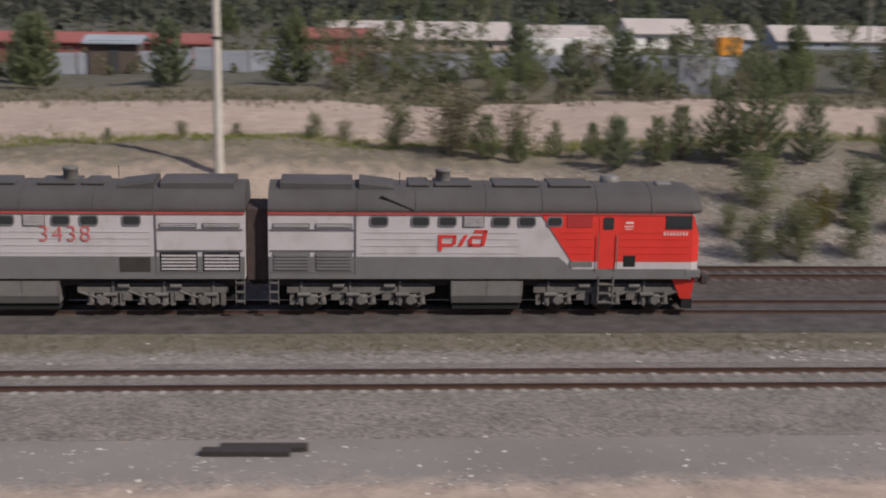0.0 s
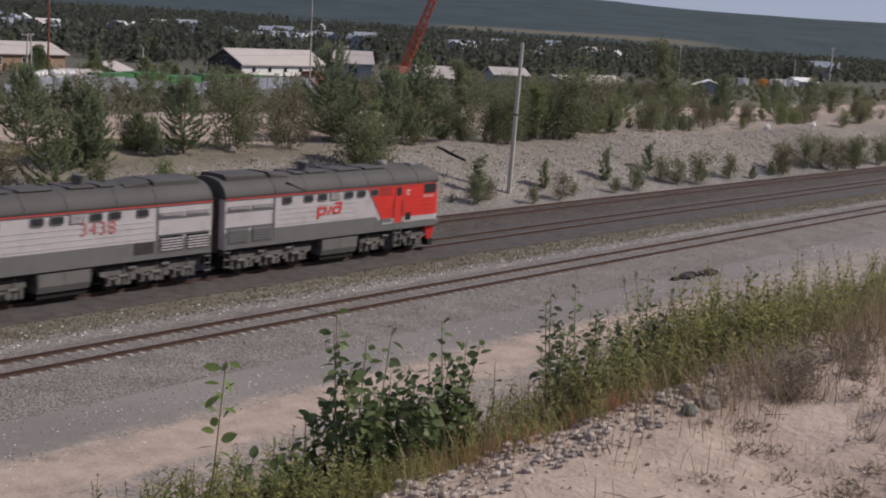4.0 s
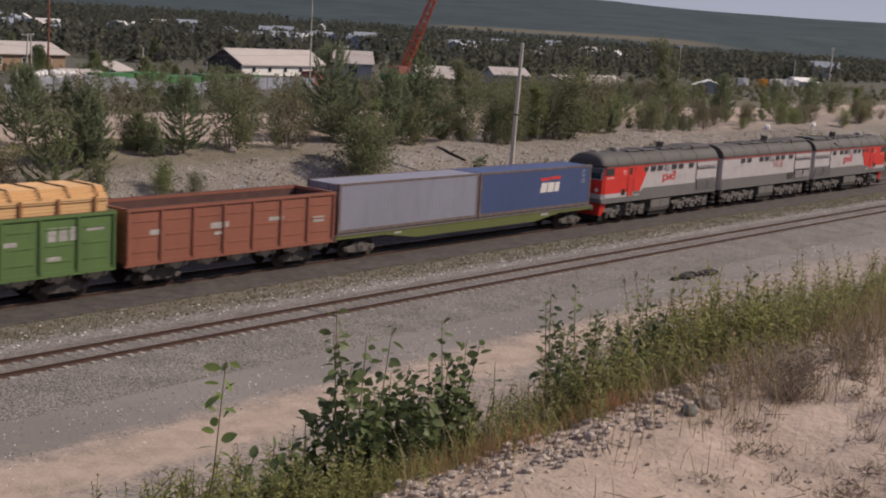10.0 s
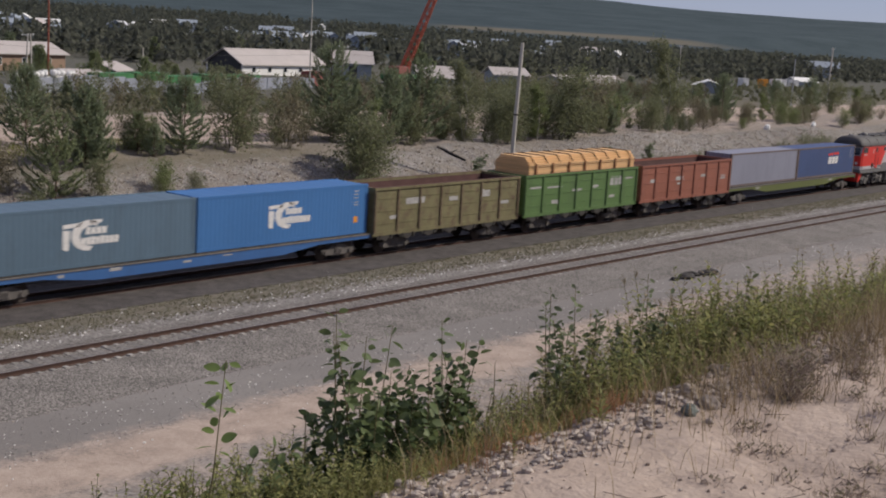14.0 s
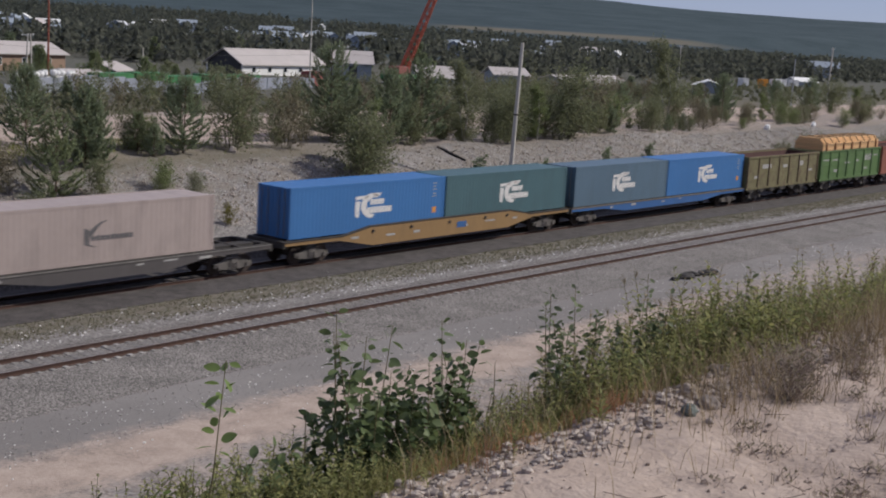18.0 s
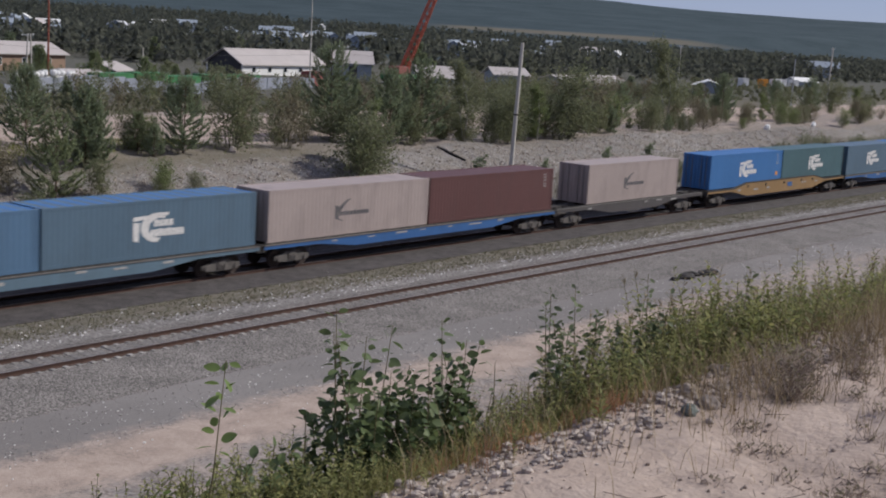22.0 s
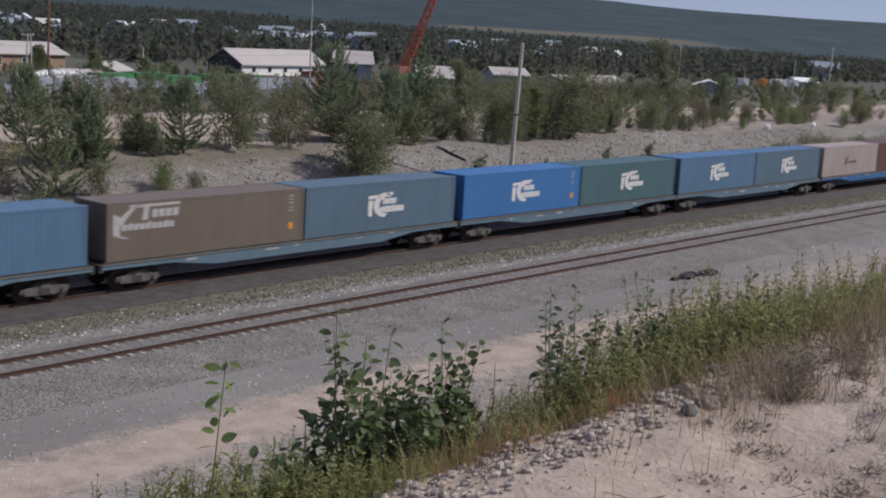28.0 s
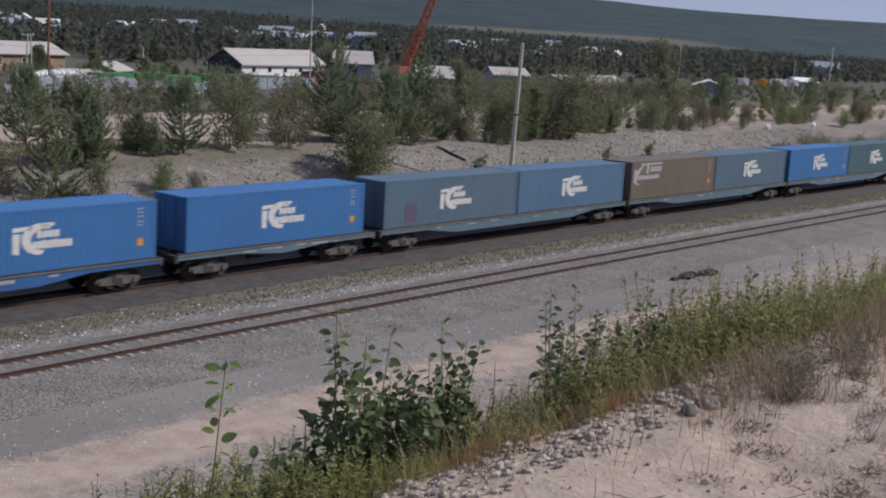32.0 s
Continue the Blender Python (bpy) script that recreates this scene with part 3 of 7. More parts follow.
        part("battery_louvre", Mb().rect(-4.6, -3.5, 1.66, 2.2, y, s * 0.05), M_UNDER, L, "dark square louvre") if not cab else None
        if cab:
            d = part("side_door", Mb().rect(4.22, 4.86, 1.78, 3.74, y, s * 0.045), M_RED, L, "red cab entrance door")
            part("door_window", Mb().rect(4.36, 4.76, 3.28, 3.74, y, s * 0.06, r=0.06), M_GLASS, d)
            for x in (4.18, 4.90):
                part("handrail", Mb().rod((x, y + s * 0.1, 1.75), (x, y + s * 0.1, 3.1), 0.018, n=6), M_TANK, L)
            part("upper_vent", Mb().rect(3.0, 3.95, 3.36, 3.78, y, s * 0.05), material("worn_red_vent", (0.36, 0.03, 0.028), 0.6) if s < 0 else M_RED, L, "worn dark red vent panel")
            part("hatch", Mb().rect(5.18, 5.62, 1.86, 2.28, y, s * 0.05), M_BLACK, L, "square dark hatch")
            part("lower_grille", Mb().rect(3.15, 4.0, 1.84, 2.06, y, s * 0.045), M_DGREY, L)
            part("cab_side_window", Mb().plate([(6.72, 3.30), (7.72, 3.30), (7.72, 3.95), (6.72, 3.82)], y, s * 0.05), M_GLASS, L, "cab side window")
            part("front_stripe", Mb().rect(3.25, H - 0.27, 1.76, 2.03, y, s * 0.036), M_WHITE, L, "light grey stripe under the red")
            nb = Mb()
            for k in range(8):
                nb.rect(6.66 + k * 0.12, 6.72 + k * 0.12, 3.06, 3.20, y, s * 0.04)
            part("number_marking", nb, M_LOGOW, L, "small white bars of a painted number")
            sm = Mb()
            sm.rect(5.2, 5.5, 3.5, 3.56, y, s * 0.04).rect(5.15, 5.52, 3.38, 3.41, y, s * 0.04).rect(5.2, 5.48, 3.28, 3.31, y, s * 0.04)
            part("small_marking", sm, M_LOGOW, L)
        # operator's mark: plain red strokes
        if cab:
            lg = Mb()
            o = -1.78
            w = 1.85
            sgn = 1 if s < 0 else -1
            X = (lambda q: o + q) if sgn > 0 else (lambda q: o + w - q)
            for pts in ([(0, 2.45), (0.14, 2.45), (0.14, 3.05), (0, 3.05)], [(0.14, 2.95), (0.62, 2.95), (0.68, 3.05), (0.14, 3.05)], [(0.52, 2.68), (0.66, 2.72), (0.68, 3.0), (0.55, 3.0)],
                        [(0.14, 2.62), (0.52, 2.62), (0.62, 2.72), (0.14, 2.72)], [(0.72, 2.62), (0.86, 2.62), (1.10, 3.05), (0.96, 3.05)], [(1.12, 2.62), (1.26, 2.62), (1.26, 2.96), (1.12, 2.90)],
                        [(1.12, 2.62), (1.62, 2.62), (1.62, 2.72), (1.20, 2.72)], [(1.16, 2.92), (1.66, 2.92), (1.66, 3.02), (1.22, 3.02)], [(1.56, 2.62), (1.72, 2.66), (1.84, 3.22), (1.70, 3.22)], [(1.30, 3.13), (1.80, 3.13), (1.80, 3.24), (1.36, 3.24)]):
                q = [(X(px), pz) for px, pz in pts]
                lg.plate(q if sgn > 0 else q[::-1], y, s * 0.032)
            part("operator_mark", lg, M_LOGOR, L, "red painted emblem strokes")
        else:
            cu = bpy.data.curves.new("fleet_number", "FONT")
            cu.body, cu.size, cu.extrude, cu.align_x = "3438", 0.86, 0.004, "CENTER"
            cu.space_character = 1.15
            cu.offset = -0.012
            cu.materials.append(M_FADERED)
            tx = new("fleet_number", cu)
            tx.parent = L
            tx.matrix_basis = pose(-1.55, s * (yb + 0.03), 2.78, 90, 0, 0 if s < 0 else 180)
            tagged(tx, "red painted digits")
    # roof
    rf = Mb()
    out = roof_outline()
    if cab:
        rings = [[(-H, y, z) for y, z in out], [(H - 1.0, y, z) for y, z in out], [(H - 0.35, y * 0.985, 3.86 + (z - 3.83) * 0.95) for y, z in out], [(H + 0.02, y * 0.95, 3.92 + (z - 3.83) * 0.72) for y, z in out], [(H + 0.08, y * 0.92, 3.98 + (z - 3.83) * 0.35) for y, z in out]]
    else:
        rings = [[(-H, y, z) for y, z in out], [(H, y, z) for y, z in out]]
    rf.loft(rings, smooth=True)
    part("roof", rf, M_ROOF, L, "rounded grey steel roof")
    o2 = roof_outline(1.012, 0.012)
    for x in (-4.75, -2.6, 0.0, 2.1, 4.15, 6.2):
        part("roof_seam", Mb().loft([[(x - 0.03, y, z) for y, z in o2], [(x + 0.03, y, z) for y, z in o2]], smooth=False), M_ROOF, L)
    for a, b in ((-7.6, -4.95), (-4.7, -3.4)):
        fans = Mb().loft([[(x, y, z) for y, z in ((-0.95, 4.5), (0.95, 4.5), (0.95, zt), (0.7, zt + 0.1), (-0.7, zt + 0.1), (-0.95, zt))] for x, zt in ((a, 4.86), (b, 4.84 if a < -5 else 4.7))], smooth=False)
        part("fan_housing", fans, M_ROOF, L, "raised radiator fan housing")
    for a, b in ((-2.9, -2.1), (-1.9, -0.5), (0.3, 2.0), (2.4, 4.0)):
        part("roof_hatch", Mb().box(a, b, -0.8, 0.8, 4.74, 4.845, c=0.03), M_ROOF, L)
    st = Mb()
    part("antenna", Mb().rod((-3.2, -0.6, 4.8), (-3.2, -0.6, 5.25), 0.015, n=5), M_BLACK, L)
    st.rod((-3.9, -1.3, 4.45), (-2.7, -1.46, 3.95), 0.05, n=6)
    part("roof_pipe", st, M_BLACK, L, "dark slanting roof pipe")
    ex = Mb()
    n = 12
    ex.loft([[(-1.55 + r * math.cos(k * math.tau / n), r * math.sin(k * math.tau / n), z) for k in range(n)] for z, r in ((4.75, 0.29), (5.18, 0.27), (5.20, 0.30), (5.27, 0.30), (5.30, 0.2))])
    part("exhaust_stack", ex, M_BOGIE, L, "short round exhaust stack")
    if cab:
        hd = Mb()
        hd.loft([[(4.85 + rx * math.cos(k * math.tau / n), 0.2 + r * math.sin(k * math.tau / n), z) for k in range(n)] for z, r, rx in ((4.78, 0.3, 0.38), (4.98, 0.3, 0.38), (5.06, 0.18, 0.24))])
        part("roof_vent", hd, M_TANK, L, "domed roof ventilator")
        part("horn_cover", Mb().box(6.5, 7.1, -0.5, 0.1, 4.72, 4.88, c=0.05), M_TANK, L, "grey horn cover")
        # face
        x = H - 0.02
        for s in (-1, 1):
            nose = [(H - 0.27, s * 1.475, 2.05), (H - 0.012, s * 1.395, 2.05), (H - 0.012, s * 1.395, 3.02), (H - 0.24, s * 1.475, 3.80), (H - 0.27, s * 1.475, 3.80)]
            inner = [(px, py - s * 0.05, pz) for px, py, pz in nose]
            part("nose_side", Mb().add(nose + inner, [(0, 1, 2, 3, 4), (9, 8, 7, 6, 5)] + [(i, i + 5, (i + 1) % 5 + 5, (i + 1) % 5) for i in range(5)]), M_RED, L, "red corner of the cab front")
        part("front_panel", Mb().box(x - 0.01, x + 0.025, -1.36, 1.36, 2.05, 3.0), M_RED, L, "red front panel")
        part("front_band", Mb().box(x - 0.01, x + 0.02, -1.36, 1.36, 1.74, 2.05), M_WHITE, L)
        for a, b in ((-1.25, -0.06), (0.06, 1.25)):
            part("windscreen", Mb().loft([[(H + 0.01, a, 3.08), (H + 0.01, b, 3.08), (H - 0.03, b, 3.08), (H - 0.03, a, 3.08)], [(H - 0.19, a, 3.76), (H - 0.19, b, 3.76), (H - 0.23, b, 3.76), (H - 0.23, a, 3.76)]], smooth=False), M_GLASS, L, "dark windscreen pane")
        for y in (-1.0, 1.0):
            part("buffer_light", Mb().rod((x, y, 2.3), (x + 0.1, y, 2.3), 0.13, n=12), M_LOGOW, L, "round headlight")
        part("buffer_beam", Mb().box(H - 0.5, H + 0.1, -1.5, 1.5, 1.42, 1.74, c=0.03), M_DGREY, L, "grey buffer beam")
        pl = Mb().loft([[(H - 0.95, -1.35, 1.42), (H - 0.05, -1.35, 1.42), (H - 0.05, 1.35, 1.42), (H - 0.95, 1.35, 1.42)], [(H - 0.55, -1.2, 0.55), (H - 0.15, -1.2, 0.55), (H - 0.15, 1.2, 0.55), (H - 0.55, 1.2, 0.55)]], smooth=False)
        part("snow_plough_apron", pl, M_RED, L, "red track clearer apron")
        part("plough_foot", Mb().box(H - 0.5, H - 0.1, -1.25, 1.25, 0.18, 0.55), M_BLACK, L)
    else:
        gl = Mb().box(H, H + 0.49, -1.05, 1.05, 1.2, 3.95, c=0.05)
        part("gangway_bellows", gl, M_RUBBER, L, "brown rubber gangway")
    part("gangway_bellows", Mb().box(-H - 0.45, -H, -1.05, 1.05, 1.2, 3.95, c=0.05), M_RUBBER, L, "brown rubber gangway")
    # frame and tanks
    # black block added so that the gaps round the bogies look shaded
    part("frame_backing", Mb().box(-H + 0.3, H - 0.75, -0.55, 0.55, 0.35, 1.1), M_BLACK, L, "black filler block that darkens the gaps between the bogies")
    part("underframe", Mb().prism([(-0.95, 1.0), (0.95, 1.0), (1.05, 1.36), (-1.05, 1.36)], -H + 0.15, H - 0.6), M_UNDER, L, "black underframe")
    for s in (-1, 1):
        for x in ((-H + 0.2,) if cab else (-H + 0.2, H - 0.2)):
            steps_ = Mb()
            for z in (0.5, 0.85, 1.2):
                steps_.box(x - 0.16, x + 0.16, s * 1.42 - 0.1, s * 1.42 + 0.1, z, z + 0.04)
            steps_.rod((x - 0.16, s * 1.45, 0.4), (x - 0.16, s * 1.45, 1.9), 0.02, n=5).rod((x + 0.16, s * 1.45, 0.4), (x + 0.16, s * 1.45, 1.9), 0.02, n=5)
            part("step_ladder", steps_, M_BOGIE, L)
        if cab:
            steps_ = Mb()
            for z in (0.45, 0.8, 1.15):
                steps_.box(4.28, 4.8, s * 1.42 - 0.12, s * 1.42 + 0.1, z, z + 0.05)
            steps_.box(4.24, 4.29, s * 1.42 - 0.1, s * 1.42 + 0.1, 0.4, 1.5).box(4.8, 4.85, s * 1.42 - 0.1, s * 1.42 + 0.1, 0.4, 1.5)
            part("step_ladder", steps_, M_BOGIE, L)
    tk = Mb().prism([(-1.42, 0.72), (-1.3, 0.42), (1.3, 0.42), (1.42, 0.72), (1.42, 1.28), (-1.42, 1.28)], -1.25, 1.4)
    t = part("fuel_tank", tk, M_TANK, L, "grey steel fuel tank")
    for a, b in ((-1.27, -1.21), (0.05, 0.11), (1.36, 1.42)):
        part("tank_strap", Mb().box(a, b, -1.43, 1.43, 0.7, 1.29), M_BOGIE, t)
    part("battery_box", Mb().box(-1.2, 1.35, -1.2, 1.2, 0.15, 0.45), M_BLACK, L)
    for x in (-4.62, 4.62):
        loco_bogie(L, x)
    coupler(L, H if not cab else H + 0.05, 1)
    coupler(L, -H, -1)
    return ride(L, u, back)


loco("locomotive", 4.95, False, True)
loco("locomotive", -11.95, True, False)
loco("locomotive", -28.95, True, True)


def wagon_bogie(parent, x):
    """Two-axle cast freight bogie."""
    BACK[0] = False
    mb = Mb()
    for s in (-1, 1):
        y = s * 1.02
        mb.plate([(-1.2, 0.42), (-0.9, 0.36), (-0.5, 0.3), (0.5, 0.3), (0.9, 0.36), (1.2, 0.42), (1.2, 0.62), (0.75, 0.68), (0.4, 0.86), (-0.4, 0.86), (-0.75, 0.68), (-1.2, 0.62)], y - 0.08, 0.16)
        for k in (-0.925, 0.925):
            mb.rod((k, y + s * 0.05, 0.475), (k, y + s * 0.16, 0.475), 0.14, n=10)
            mb.box(k - 0.18, k + 0.18, y - 0.1, y + 0.12, 0.38, 0.62, c=0.04)
        for k in (-0.2, 0.0, 0.2):
            mb.rod((k, y + s * 0.06, 0.38), (k, y + s * 0.06, 0.66), 0.085, n=8)
    mb.box(-0.22, 0.22, -1.15, 1.15, 0.62, 0.86)
    b = part("bogie", mb, M_WBOGIE, parent, "dusty cast steel freight bogie", at=pose(x, 0, 0))
    for k in (-0.925, 0.925):
        wheelset(b, k, 0.475)
    return b


def flat_wagon(u0, u1, colour, label, deck, belly, marks=True, stripe=None, rise=0.0):
    """A container flat wagon whose side sills hang deeper in the middle."""
    h = (u0 - u1) / 2
    W = thing("flat_wagon", label, "freight wagon", "container flat wagons")
    hb = h - 2.2
    for s in (-1, 1):
        y = s * 1.40
        pts = [(-h, deck - 0.24), (-h + 3.9, deck - 0.26), (-h + 6.6, belly - 0.08), (h - 6.6, belly - 0.08), (h - 3.9, deck - 0.26), (h, deck - 0.24), (h, deck - 0.06)]
        pts += [(h - 4.2, deck - 0.06), (h - 6.4, deck + rise), (-h + 6.4, deck + rise), (-h + 4.2, deck - 0.06)] if rise else []
        pts.append((-h, deck - 0.06))
        sill = part("side_sill", Mb().plate(pts, y, -s * 0.14), colour, W, "deep bellied side sill")
        if rise:
            up = [(-h, deck - 0.07), (-h + 4.2, deck - 0.07), (-h + 6.4, deck + rise), (h - 6.4, deck + rise), (h - 4.2, deck - 0.07), (h, deck - 0.07)]
            part("sill_flange", Mb().plate(up + [(px, pz + 0.06) for px, pz in up[::-1]], y + s * 0.03, -s * 0.2), M_UNDER, sill)
            for px in (-6.2, -3.0, 0.4, 3.8, 6.0):
                part("sill_lug", Mb().rod((px, y, deck + 0.05), (px, y + s * 0.06, deck + 0.05), 0.09, n=8), M_UNDER, sill, "dark round lug")
            part("sill_patch", Mb().rect(1.1, 2.0, deck - 0.35, deck + 0.0, y, s * 0.008), W_BLUE, sill, "blue painted patch")
        else:
            part("sill_flange", Mb().rect(-h, h, deck - 0.062, deck - 0.005, y + s * 0.03, -s * 0.2), stripe or W_EDGE, sill, "dusty pale top flange")
            # dark strip added to stand for the shaded gap under the containers
            part("deck_edge", Mb().rect(-h + 0.1, h - 0.1, deck - 0.004, deck + 0.035, y - s * 0.06, -s * 0.12), M_UNDER, sill)
        if marks:
            rm = random.Random(int(-u0 * 10))
            for a, w in ((-h * 0.62, 0.5), (-h * 0.4, 0.7), (-h * 0.22, 0.9), (-h * 0.06, 0.4), (h * 0.14, 0.5), (h * 0.3, 0.9), (h * 0.52, 0.6)):
                if rm.random() < 0.75:
                    zt = deck - rm.uniform(0.10, 0.2)
                    part("sill_marking", Mb().rect(a, a + w * rm.uniform(0.6, 1.3), zt - rm.uniform(0.05, 0.16), zt, y, s * 0.008), M_DULLMARK, sill, "faded white stencil bar")
    cr = Mb().box(-h + 0.1, h - 0.1, -0.35, 0.35, deck - 0.45, deck - 0.05)
    k = -h + 0.6
    while k < h:
        cr.box(k - 0.08, k + 0.08, -1.34, 1.34, deck - 0.25, deck - 0.03)
        k += 1.55
    part("centre_beam", cr, M_UNDER, W, "dark centre beam and cross bearers")
    for s in (-1, 1):
        part("end_beam", Mb().box(s * h - 0.12, s * h + 0.12, -1.38, 1.38, deck - 0.36, deck + 0.0), M_UNDER, W)
        lk = Mb()
        for x in (s * 0.35, s * (h - 0.35)):
            for yy in (-1.12, 1.12):
                lk.box(x - 0.12, x + 0.12, yy - 0.1, yy + 0.1, deck - 0.02, deck + 0.054)
        part("container_locks", lk, M_UNDER, W)
        wagon_bogie(W, s * hb)
        coupler(W, s * h, s)
    part("brake_pipe", Mb().rod((-h + 1, -1.1, deck - 0.42), (h - 1, -1.1, deck - 0.42), 0.03, n=5), M_UNDER, W)
    br = Mb().rod((-1.6, -0.5, deck - 0.62), (-0.6, -0.5, deck - 0.62), 0.16, n=8).rod((1.0, 0.5, deck - 0.6), (1.9, 0.5, deck - 0.6), 0.2, n=8)
    part("brake_gear", br, M_UNDER, W)
    return ride(W, (u0 + u1) / 2)


def logo_blocks(mb, x, z, w, y, s):
    """A white emblem: a square corner mark, a tall crescent and two rows of short blocks."""
    h = w * 0.47
    sgn = 1 if s < 0 else -1
    def P(pts):
        q = [(x + sgn * (a - 0.5) * w, z + (b - 0.5) * h) for a, b in pts]
        mb.plate(q if sgn > 0 else q[::-1], y, s * 0.006)
    P([(0.0, 0.76), (0.30, 0.80), (0.36, 0.93), (0.0, 0.90)])
    P([(0.0, 0.10), (0.10, 0.05), (0.13, 0.70), (0.0, 0.72)])
    n = 14
    arc = [math.radians(62 + 212 * i / n) for i in range(n + 1)]
    outer = [(0.46 + 0.31 * math.cos(q), 0.50 + 0.50 * math.sin(q)) for q in arc]
    inner = [(0.52 + 0.22 * math.cos(q), 0.48 + 0.34 * math.sin(q)) for q in arc]
    for i in range(n):
        P([outer[i], outer[i + 1], inner[i + 1], inner[i]])
    P([(0.50, 0.86), (0.68, 0.88), (0.70, 0.99), (0.46, 1.0)])
    for i in range(4):
        a = 0.40 + 0.098 * i
        P([(a, 0.53), (a + 0.084, 0.53), (a + 0.092, 0.76), (a + 0.008, 0.78 if i == 0 else 0.74)])
    for i in range(8):
        a = 0.33 + 0.085 * i
        P([(a, 0.19), (a + 0.074, 0.19), (a + 0.082, 0.43), (a + 0.008, 0.48 if i in (2, 4) else 0.43)])


def logo_corner(mb, x, z, w, y, s, bold):
    """A crescent that opens to the right over a row of short blocks; the bold kind has a barred head too."""
    h = w * 0.40
    sgn = 1 if s < 0 else -1
    def P(pts):
        q = [(x + sgn * (a - 0.5) * w, z + (b - 0.5) * h) for a, b in pts]
        mb.plate(q if sgn > 0 else q[::-1], y, s * 0.006)
    P([(0.0, 0.75), (0.09, 0.68), (0.10, 0.10), (0.0, 0.12)])
    n = 9
    up = [(0.09 + 0.32 * i / n, 0.62 + 0.38 * math.sin(math.pi / 2 * i / n)) for i in range(n + 1)]
    low = [(0.10 + 0.31 * i / n, 0.36 + 0.60 * math.sin(math.pi / 2 * i / n) ** 1.3) for i in range(n + 1)]
    for i in range(n):
        P([low[i], low[i + 1], up[i + 1], up[i]])
    P([(0.0, 0.12), (0.10, 0.10), (0.24, 0.0), (0.16, 0.0)])
    for i in range(9):
        a = 0.12 + 0.088 * i
        P([(a, 0.24), (a + 0.076, 0.24), (a + 0.082, 0.42 + 0.05 * (i % 3 == 1)), (a + 0.008, 0.42)])
    if bold:
        P([(0.24, 0.90), (0.98, 0.92), (1.0, 1.0), (0.22, 1.0)])
        P([(0.42, 0.52), (0.50, 0.52), (0.52, 0.90), (0.44, 0.90)])
        for i in range(4):
            a = 0.56 + 0.105 * i
            P([(a, 0.58), (a + 0.085, 0.58), (a + 0.095, 0.82), (a + 0.01, 0.82)])


